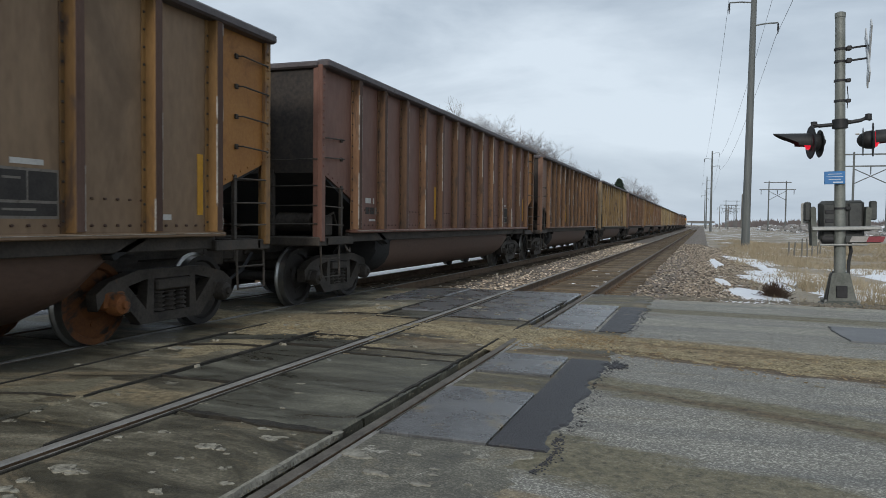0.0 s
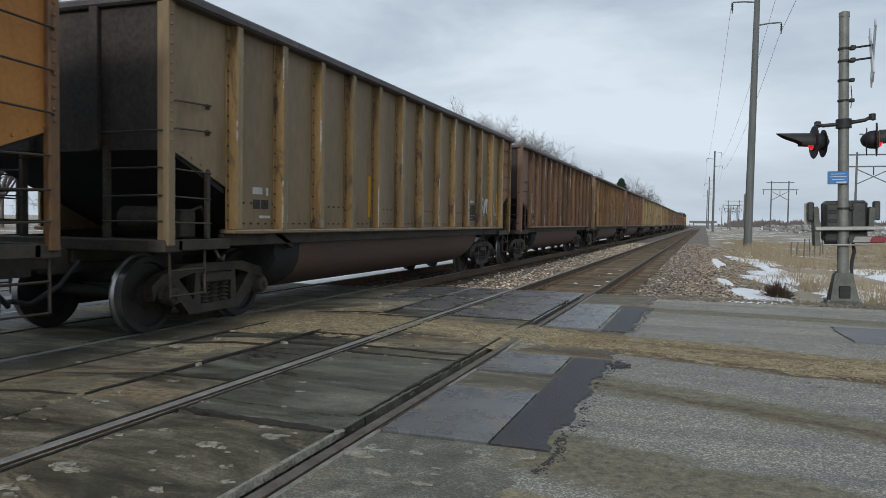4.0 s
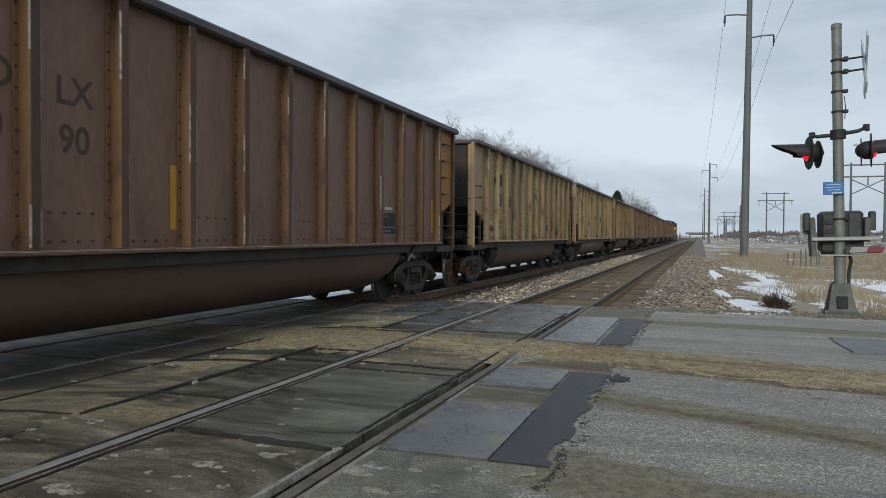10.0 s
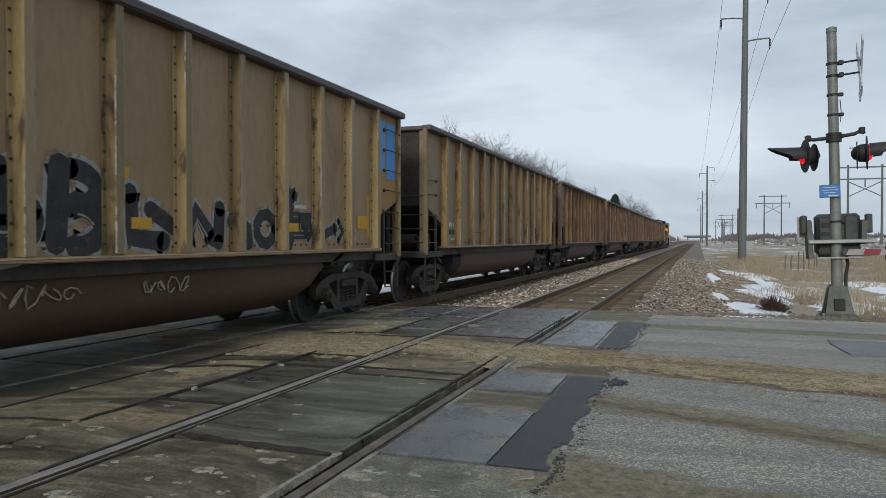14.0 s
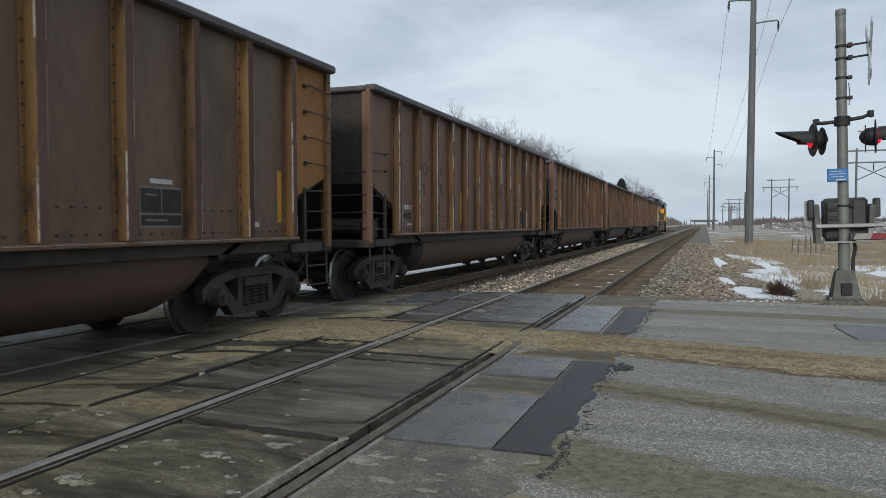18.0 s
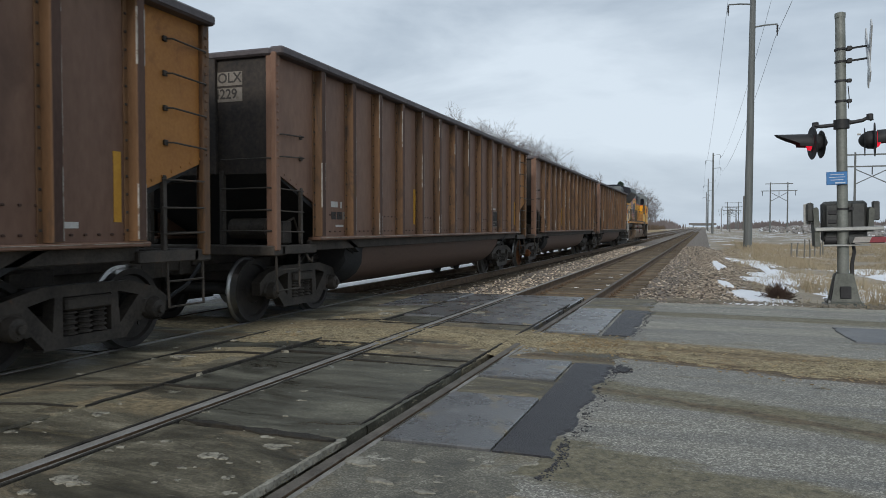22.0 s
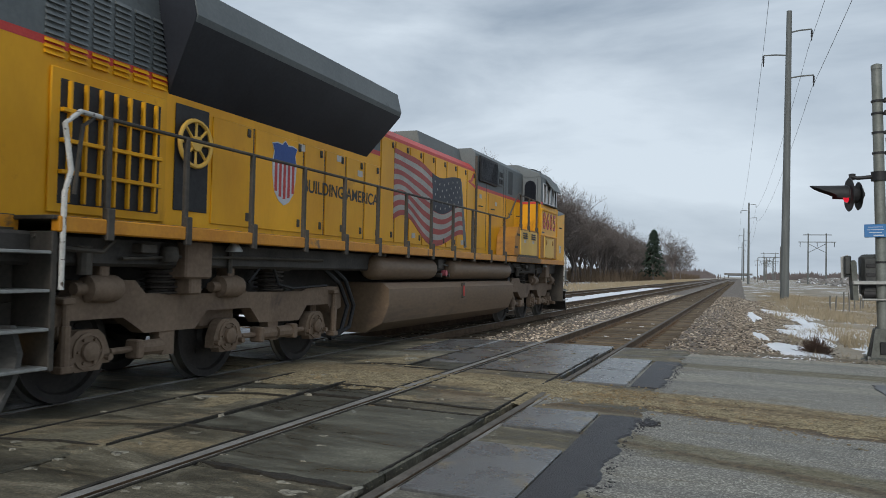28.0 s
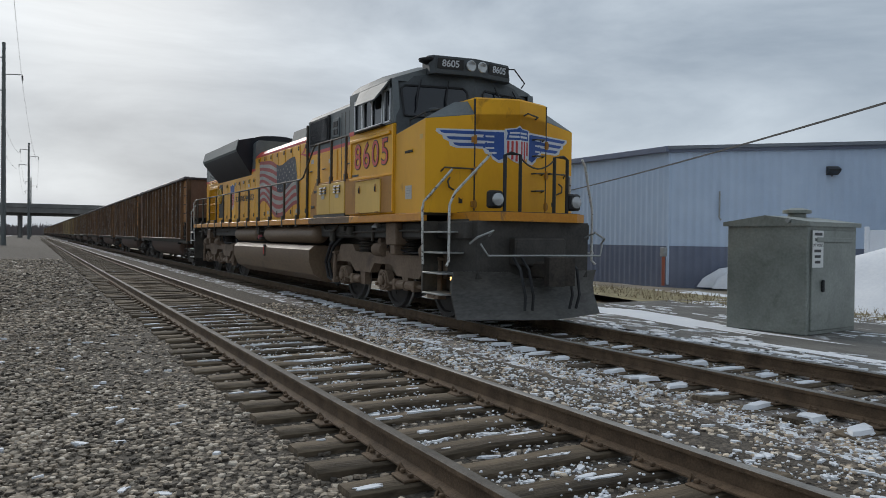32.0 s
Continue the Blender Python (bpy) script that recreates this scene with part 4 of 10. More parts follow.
    part("broken_lip", g, PALE_CONCRETE, road, "pale broken concrete edge beside the rail")
    return road


def snow_patch(name, x, y, rx, ry, rot, seed, z=None, h=0.06, label="thin patch of old snow on the verge"):
    g = G()
    n, r = 60, random.Random(seed)
    ph = [r.uniform(0, 6.28) for _ in range(5)]
    c, s = math.cos(rot), math.sin(rot)
    rings = []
    for k, (q, hz) in enumerate(((1.0, -0.05), (0.93, h * .35), (0.75, h * .8), (0.45, h), (0.12, h * 1.08))):
        ring = []
        for i in range(n):
            a = 2 * math.pi * i / n
            w = 1 + 0.22 * math.sin(2 * a + ph[0]) + 0.15 * math.sin(3 * a + ph[1]) + 0.11 * math.sin(5 * a + ph[2]) + 0.07 * math.sin(9 * a + ph[3]) + .35 * fbm(seed * 3.1 + 2.2 * math.cos(a), 2.2 * math.sin(a), 1.5)
            px, py = rx * q * w * math.cos(a), ry * q * w * math.sin(a)
            X, Y = x + px * c - py * s, y + px * s + py * c
            ring.append((X, Y, (ground_z(X, Y) if z is None else z) + hz))
        rings.append(ring)
    g.loft(rings, True)
    return solid(name, g, SNOW, label, "snow", kind="stuff", smooth=60)


def build_snow():
    for i, (x, y, rx, ry, rot) in enumerate([(1.35, 20.5, .5, 2.2, .2), (.9, 17.6, .45, .35, .1), (1.9, 26, .4, 2.5, .1), (.55, 24, .15, .9, .15), (4.6, 22, 1.3, 2.2, .2), (3.0, 29, .9, 4, .1),
                                             (.5, 36, .25, 3, .03), (4.8, 18.2, .8, .6, .4), (.1, 18.4, .2, .5, 0), (6.5, 27, 1.5, 2, 0), (2.2, 40, .7, 5, .05), (9, 22, 2.2, 1.6, 0), (8, 36, 2, 4, 0)]):
        snow_patch("snow_patch", x, y, rx * 1.3, ry * 1.15, rot, 40 + i, z=None if x > 0.9 else -0.42)
    # snow by the train's track at the road edge, and strips between the tracks
    for i in range(16):
        y = ROAD_Y1 + 2 + i * 5.2
        snow_patch("track_snow", -9.5 + RNG.uniform(-.3, .3), y, .45, 2.6, RNG.uniform(-.05, .05), 120 + i, z=-0.5, h=0.12, label="strip of snow between the tracks")
    for i in range(10):
        y = -2 - i * 6
        snow_patch("track_snow", -9.7 + RNG.uniform(-.3, .3), y, .5, 2.9, RNG.uniform(-.05, .05), 150 + i, z=-0.5, h=0.1, label="strip of snow along the far track")
    snow_patch("parking_snow", -24, 62, 9, 38, .25, 170, z=-0.5, h=0.2, label="snow-covered car park beside the siding")
    snow_patch("parking_snow", -22, 30, 7, 9, .1, 171, z=-0.5, h=0.2, label="trampled snow beside the car park")
    snow_patch("wall_snow", -24.2, -17.1, 1.0, 3.4, .80, 172, z=-.4, h=.85, label="old snow heaped against the foot of the shed")
    snow_patch("lane_snow", -11.2, -11.6, .75, 5.5, -.06, 173, z=-.345, h=.05, label="streak of old snow along the service lane")
    snow_patch("lane_snow", -9.9, -4.2, .22, 4.6, .02, 174, z=-.345, h=.05, label="streak of old snow along the service lane")
    # ragged snow beside the far rail, beyond the road and on it
    for name, xa, xb, ya, yb, zz, label in (("rail_snow", -10.4, -8.55, ROAD_Y1 + .1, 95, -.275, "bright strip of old snow beside the train's track"), ("road_slush", -11.5, -8.75, 1.5, ROAD_Y1, -.108, "thin slush on the road beyond the train")):
        g = G()
        n = int((yb - ya) / .25)
        rings = []
        for i in range(n + 1):
            y = ya + (yb - ya) * i / n
            e0, e1 = xa - .5 * fbm(2, y, .5), xb + .22 * fbm(6, y, 1.3) - .25 * max(0, fbm(3, y, .35))
            rings.append([(e0, y, zz - .15), (e0 + .1, y, zz + .0), ((e0 + e1) / 2, y, zz + .03 + .02 * fbm(1, y, 2)), (e1 - .12, y, zz + .012), (e1, y, zz - .1)])
        g.loft(rings, False, 0, False)
        solid(name, g, SNOW if name == "rail_snow" else SLUSH, label, "snow", kind="stuff", smooth=60)
    for i in range(7):
        x, y = 4.4 + i * .62 + RNG.uniform(-.1, .1), 44 + i * 2.6
        g = G().tube([(0, 0, -.2), (RNG.uniform(-.03, .03), 0, .55), (RNG.uniform(-.06, .06), 0, RNG.uniform(.95, 1.2))], .05, 7, 0, .04)
        solid("fence_post", g, POLE_WOOD, "short weathered wooden fence post in dry grass", "post", "fence posts on the verge", m=pose(x, y, ground_z(x, y)))
    # the ploughed bank in front of the shed
    g = G()
    nx, ny = 26, 60
    for j in range(ny + 1):
        for i in range(nx + 1):
            x, y = -16.2 - 16 * i / nx, -12.5 + 19.5 * j / ny
            e = min(1, i / 4, (nx - i) / 3) * min(1, j / 4, (ny - j) / 8)
            g.v.append((x + 0.3 * fbm(x, y, .4), y, -0.6 + e * (1.05 + .55 * min(1, max(0, (-3.5 - y) / 3)) + 0.35 * fbm(x, y, 0.22) + 0.08 * fbm(x, y, 1.3))))
    n = nx + 1
    g.f = [(j * n + i, j * n + i + 1, (j + 1) * n + i + 1, (j + 1) * n + i) for j in range(ny) for i in range(nx)]
    g.m = [0] * len(g.f)
    solid("snow_bank", g, SNOW, "ploughed bank of old snow in front of the metal shed", "snow", kind="stuff", smooth=70)
    # snow lying on the ties and between the stones
    V = G()

    def fleck(x, y, z, a, b, turn=0.0):
        n = 11
        ph = RNG.uniform(0, 6.28)
        ring = []
        for k in range(n):
            t = 6.283 * k / n
            q = 1 + .28 * math.sin(2 * t + ph) + .2 * math.sin(5 * t + 2 * ph) + RNG.uniform(-.18, .18)
            px, py = a * q * math.copysign(abs(math.cos(t)) ** .6, math.cos(t)), b * q * math.copysign(abs(math.sin(t)) ** .6, math.sin(t))
            ring.append((x + px * math.cos(turn) - py * math.sin(turn), y + px * math.sin(turn) + py * math.cos(turn)))
        V.loft([[(p, q, z - .04) for p, q in ring], [(x + (p - x) * .86, y + (q - y) * .86, z + .006) for p, q in ring]])
    for _ in range(60):
        x, y = RNG.uniform(-5.9, -4.4), RNG.uniform(1.3, 2.9)
        fleck(x, y, road_z(x) + .006, RNG.uniform(.01, .05), RNG.uniform(.01, .05))
    for y in TIE_ROWS["train_track"]:
        if -20 < y < 1:
            for side in (1, -1):
                if RNG.random() < .85:
                    fleck(TRAIN_X + side * RNG.uniform(1.02, 1.1), y + RNG.uniform(-.02, .02), -.248, RNG.uniform(.14, .2), RNG.uniform(.07, .10))
                if RNG.random() < .8:
                    fleck(TRAIN_X + side * RNG.uniform(.3, .42), y, -.252, RNG.uniform(.12, .22), RNG.uniform(.05, .085))
    for y in TIE_ROWS["near_track"]:
        if -16 < y < 1:
            for _ in range(4):
                x = RNG.choice((RNG.uniform(-.6, .6), RNG.uniform(-.6, .6), RNG.uniform(.95, 1.2)))
                if RNG.random() < .6:
                    fleck(NEAR_X + x, y + RNG.uniform(-.07, .07), -.184, RNG.uniform(.05, .28) * (.5 if abs(x) > .9 else 1), RNG.uniform(.008, .03))
            for _ in range(9):
                x = RNG.uniform(-1.1, .62)
                if abs(abs(x) - .75) > .13:
                    fleck(NEAR_X + x, y + .25 + RNG.uniform(-.09, .09), -.226, RNG.uniform(.02, .09), RNG.uniform(.012, .035), RNG.uniform(-.6, .6))
    for y in TIE_ROWS["near_track"]:
        if 14 < y < 24 and RNG.random() < .3:
            for _ in range(2):
                x = RNG.choice((RNG.uniform(-.6, .6), RNG.uniform(-1.2, -.95), RNG.uniform(-.6, .6)))
                fleck(NEAR_X + x, y + RNG.uniform(-.1, .3), -.184, RNG.uniform(.03, .14), RNG.uniform(.008, .022))
    for _ in range(520):
        x, y = RNG.uniform(-5.6, -3.9), 1 - 13 * RNG.random() ** 1.3
        fleck(x, y, -.222 if x > -4.8 else -.284, RNG.uniform(.015, .06), RNG.uniform(.012, .04), RNG.uniform(0, 3))
    for _ in range(700):
        x, y = -8.75 + RNG.gauss(0, .22), 1.2 - 13 * RNG.random()
        fleck(x, y, -.285, RNG.uniform(.02, .1), RNG.uniform(.03, .16), RNG.uniform(-.4, .4))
    for _ in range(500):
        x, y = RNG.choice((-15.3, -14.9, -9.8, -12.5)) + RNG.gauss(0, .3), 1.5 - 15 * RNG.random()
        fleck(x, y, -.302, RNG.uniform(.03, .12), RNG.uniform(.04, .3), RNG.uniform(-.3, .3))
    for _ in range(160):
        fleck(RNG.uniform(-1.2, 2.8), 1 - 13 * RNG.random(), -.222, RNG.uniform(.02, .07), RNG.uniform(.01, .03), RNG.uniform(0, 3))
    solid("tie_snow", V, SNOW, "flecks of snow lying on the ties and ballast", "snow", kind="stuff")


# ---- crossing signal
def build_signal():
    s = thing("crossing_signal", "grey crossing signal mast with red lamps and crossbuck", "railway signal", pose(2.38, 15.15, -0.1, 0, -1.5, 0))
    g = G()
    g.loft([[(-a, -a, z), (a, -a, z), (a, a, z), (-a, a, z)] for a, z in ((.27, -.12), (.27, .05), (.23, .07), (.15, .52), (.13, .56))])
    g.cbox(-.32, .32, -.30, .30, -.1, .02, .02)
    for sx in (-1, 1):
        g.prism([(sx * .23, .06), (sx * .27, .06), (sx * .16, .5), (sx * .14, .5)], "y", -.03, .03)
    base = part("base", g, CAST_GREEN, s, "cast pedestal, dark grey-green")
    part("hand_hole", G().cbox(-.09, .09, -.235, -.2, .12, .34, .01), BLACK, base)
    for bx in (-.26, .26):
        for by in (-.24, .24):
            part("bolt", G().cyl((bx, by, .0), (bx, by, .09), .022, 6), GALV, base)
    mast = part("mast", G().lathe([(.098, .5), (.09, 2), (.083, 5.12), (.09, 5.12), (.09, 5.2), (.05, 5.22)], (0, 0, 0), "z", 18), MAST_GREY, s, "tall grey-green steel mast")
    for z in (4.32, 4.54, 3.98, 3.62, 3.24, 1.7):
        part("clamp", G().lathe([(.085, z), (.103, z), (.103, z + .035), (.085, z + .035)], (0, 0, 0), "z", 14).cbox(.09, .17, -.035, .035, z - .015, z + .05, .01), BLACK, mast, "black band clamp")
    part("cable", G().tube([(.11, -.02, 3.9), (.125, -.02, 3.7), (.11, -.02, 3.5)], .008, 5), BLACK, mast)
    # crossbuck boards face along the road
    white = material("crossbuck_white", (0.36, 0.38, 0.39), (0.52, 0.54, 0.55), 3, 0.4, spots=(.3, .3, .29), spot_scale=4)
    for k, a in enumerate((49, -49)):
        ob = part("crossbuck_board", G().cbox(-.62, .62, -.012 + k * .028, .012 + k * .028, -.115, .115, .004), white, s, "white crossbuck board on brackets")
        ob.matrix_basis = pose(.45, -.05, 4.42, 0, 0, 84) @ pose(0, 0, 0, 0, a, 0)
        part("bracket", G().tube([(.06, 0, 4.34 + .22 * k), (.44, -.04, 4.36 + .22 * k)], .018, 6).cbox(.1, .18, -.04, .04, 4.31 + .22 * k, 4.39 + .22 * k, .01), BLACK, s)
    # cross arm and the lamps, turned along the road
    arm = part("cross_arm", G().tube([(-.47, -.04, 3.16), (-.45, -.04, 3.24), (-.34, -.03, 3.21), (0, 0, 3.23), (.34, .03, 3.28), (.46, .04, 3.34), (.49, .04, 3.27)], .034, 8), BLACK, s, "black arm that holds the lamps")
    part("hub", G().lathe([(.09, 3.15), (.13, 3.15), (.13, 3.31), (.09, 3.31)], (0, 0, 0), "z", 14), BLACK, arm)
    for px, pz in ((-.42, 3.24), (.45, 3.33)):
        part("elbow", G().lathe([(.02, -.06), (.055, -.05), (.055, .05), (.02, .06)], (px, 0, pz), "z", 10), BLACK, arm)
    red = plain("red_lens", (0.75, 0.012, 0.035), 0.25, 0, 0.75)
    for sx in (-1, 1):
        lx, yaw = (-.47, 99) if sx < 0 else (.50, -99)
        lamp = part("lamp", G().lathe([(.03, -.24), (.10, -.2), (.155, -.1), (.165, 0), (.15, .04), (.13, .05)], (0, 0, 0), "y", 20), BLACK, s, "black lamp housing")
        lamp.matrix_basis = pose(lx, -.05, 2.92, 0, 0, yaw)
        part("backing", G().lathe([(.13, 0), (.29, .0), (.30, .012), (.29, .022), (.13, .022)], (0, .0, 0), "y", 28), BLACK, lamp, "round black backing plate")
        part("back_disc", G().lathe([(.05, -.15), (.24, -.15), (.25, -.135), (.05, -.13)], (0, 0, -.03), "y", 24), BLACK, lamp, "second backing plate behind the lamp")
        part("lens", G().lathe([(.14, .045), (.125, .08), (.07, .105), (.005, .115)], (0, 0, 0), "y", 18), red, lamp, "red glass lens, lit")
        part("bolt", G().cyl((.12, -.2, .1), (.12, -.26, .1), .018, 6), GALV, lamp)
        rings = []
        n = 15
        for w in (0, .5, 1):
            ring = []
            for i in range(n):
                t = -.45 + (math.pi + .9) * i / (n - 1)
                up = max(0, math.sin(t))
                reach = .05 + w * (.20 + .40 * up ** .7)
                ring.append((.155 * math.cos(t) * (1 - .10 * w), reach, .155 * math.sin(t) + .012 * w))
            rings.append(ring)
        outer = [[(x * 1.06, y, z * 1.06 + .002) for x, y, z in rr] for rr in rings]
        part("hood", G().loft([*rings, *outer[::-1], rings[0]], False, 0, False), BLACK, lamp, "long black hood")
    # blue notice
    blue = plain("notice_blue", (0.02, 0.15, 0.38), 0.4)
    sign = part("notice", G().cbox(-.27, .065, -.125, -.108, 2.15, 2.38, .012), blue, s, "small blue notice with unreadable white lines")
    wh = plain("notice_white", (0.45, 0.52, 0.6), 0.5)
    for k, (w, h) in enumerate(((.22, .010), (.26, .010), (.2, .012), (.16, .024))):
        part("writing_bar", G().box(-.10 - w / 2 + (.05 if k == 3 else 0), -.10 + w / 2 + (.05 if k == 3 else 0), -.128, -.1255, 2.335 - k * .047 - h, 2.335 - k * .047), wh, sign)
    # gate mechanism behind the mast, and its side arms
    dark = material("dark_machine_grey", (.035, .038, .038), (.075, .078, .074), 4, .6, .2, .2, 30, (.11, .09, .07), 5, .62)
    mech = part("gate_mechanism", G().cbox(-.31, .40, .02, .42, 1.12, 1.86, .05), dark, s, "dark grey gate machine housing")
    part("cover", G().cbox(-.27, -.06, -.02, .02, 1.3, 1.8, .025), dark, mech, "bolted cover plate")
    part("cover", G().cbox(.14, .36, -.02, .02, 1.3, 1.82, .025), dark, mech)
    for z in (1.46, 1.62):
        part("vent", G().cbox(-.24, -.1, -.035, -.02, z, z + .07, .01), BLACK, mech)
    part("motor", G().cyl((-.28, .1, 1.16), (.12, .1, 1.16), .1, 14), BLACK, mech, "round black motor housing")
    part("support_bar", G().cbox(-.47, .62, -.17, -.11, 1.325, 1.395, .012), GALV, s, "pale steel bar across the machine")
    part("support_bar", G().cbox(-.34, .42, -.15, -.11, 1.05, 1.085, .008), GALV, s)
    for sx, za, zb in ((-1, 1.05, 1.72), (1, 1.3, 1.7)):
        g = G()
        g.prism([(sx * .46, za), (sx * .38, za), (sx * .40, zb), (sx * .43, zb + .04), (sx * .49, zb)], "y", -.12, .3)
        part("counterweight_arm", g, CAST_GREEN, s, "cast counterweight arm")
        part("counterweight", G().cbox(min(sx * .47, sx * .58), max(sx * .47, sx * .58), -.05, .08, 1.5, 1.84, .02), dark, s)
    part("side_plate", G().prism([(-.62, 1.44), (-.50, 1.46), (-.50, 1.86), (-.62, 1.82)], "y", .1, .13), GALV, s, "pale bracket plate")
    # lowered arm with slanted stripes
    red_p = material("gate_red", (.17, .02, .03), (.27, .04, .05), 5, .5, spots=(.12, .09, .08), spot_scale=6)
    pale_p = material("gate_white", (.24, .225, .21), (.36, .34, .32), 5, .5, spots=(.16, .14, .12), spot_scale=6)
    arm = part("gate_arm", G().cbox(.06, .62, -.21, -.15, 1.10, 1.22, .01), dark, s, "red and white striped gate arm, lowered")
    for k in range(24):
        a = .12 + k * .26 if k > 1 else .12 + k * .26
        h = .05 if k < 3 else .08
        zc = 1.165 - .012 * k * .26
        g = G().prism([(a, zc - h), (a + .26, zc - h), (a + .30, zc + h), (a + .04, zc + h)], "y", -.222, -.145)
        part("stripe", g, red_p if k % 2 else pale_p, arm)
    part("arm_clamp", G().cbox(.74, .80, -.24, -.13, 1.01, 1.26, .01), BLACK, arm, "black arm clamp")
    for a in (1.24, 3.2):
        lamp = part("gate_lamp", G().cbox(a - .11, a + .11, -.25, -.12, 1.03, 1.31, .03), GALV, arm, "small gate lamp in a grey bracket")
        part("lens", G().lathe([(.055, 0), (.045, -.03), (.01, -.04)], (a, -.25, 1.24), "y", 12), red_p, lamp)
    part("conduit", G().tube([(.16, .06, 1.15), (.19, .05, .95), (.15, .04, .75), (.14, .02, .5)], .03, 6).tube([(-.12, -.1, .6), (-.2, -.12, .3), (-.26, -.14, 0)], .014, 5), BLACK, s, "black cable conduit")


# ---- poles, wires and pylons
def utility_pole(x, y, h, r, arms, steel=True, z0=None, name="power_pole", label="tall weathered steel power pole with bracket arms"):
    zb = ground_z(x, y) - .1 if z0 is None else z0
    mat = POLE_STEEL if name == "power_pole" else POLE_WOOD
    p = thing(name, label, "power pole", pose(x, y, zb, 0, .5 if (x, y) == (3.4, 67) else 0, 0), group="power poles along the track")
    part("shaft", G().lathe([(r, 0), (r * .86, h * .4), (r * .6, h)], (0, 0, 0), "z", 12), mat, p)
    for z, s, w in arms:
        g = G().tube([(0, 0, z), (s * w * .5, 0, z + .12), (s * w, 0, z + .14)], .06, 6)
        a = part("arm", g, mat, p)
        part("insulator", G().lathe([(.03, 0), (.09, -.1), (.05, -.2), (.09, -.3), (.05, -.4), (.09, -.5), (.05, -.65), (.03, -.9)], (s * w, 0, z + .1), "z", 8), BLACK, a)
    return p


def wire(x0, y0, z0, x1, y1, z1, sag, r=0.012, name="overhead_wire", label="thin dark overhead wire"):
    pts = []
    for i in range(17):
        t = i / 16
        pts.append((x0 + (x1 - x0) * t, y0 + (y1 - y0) * t, z0 + (z1 - z0) * t - sag * 4 * t * (1 - t)))
    g = G().tube(pts, r, 4)
    return solid(name, g, WIRE, label, "wire", group="overhead wires")


def pylon(x, y, w, h, name="transmission_pylon"):
    p = thing(name, "grey double-pole transmission pylon with cross braces", "pylon", pose(x, y, ground_z(x, y)), group="pylons beyond the field")
    for s in (-1, 1):
        part("leg", G().lathe([(.24, 0), (.16, h)], (s * w / 2, 0, 0), "z", 8), POLE_STEEL, p)
    for z, o in ((h * .97, .6), (h * .83, 1.1)):
        part("cross_arm", G().box(-w / 2 - o * w * .5, w / 2 + o * w * .5, -.12, .12, z - .12, z + .12), POLE_STEEL, p)
    for a, b in ((.62, .8), (.8, .62)):
        part("brace", G().tube([(-w / 2, 0, h * a), (w / 2, 0, h * b)], .09, 5), POLE_STEEL, p)
    for k in (-1, 0, 1):
        part("insulator", G().cyl((k * w * .95, 0, h * .83 - .1), (k * w * .95, 0, h * .83 - 1.5), .09, 6), BLACK, p)


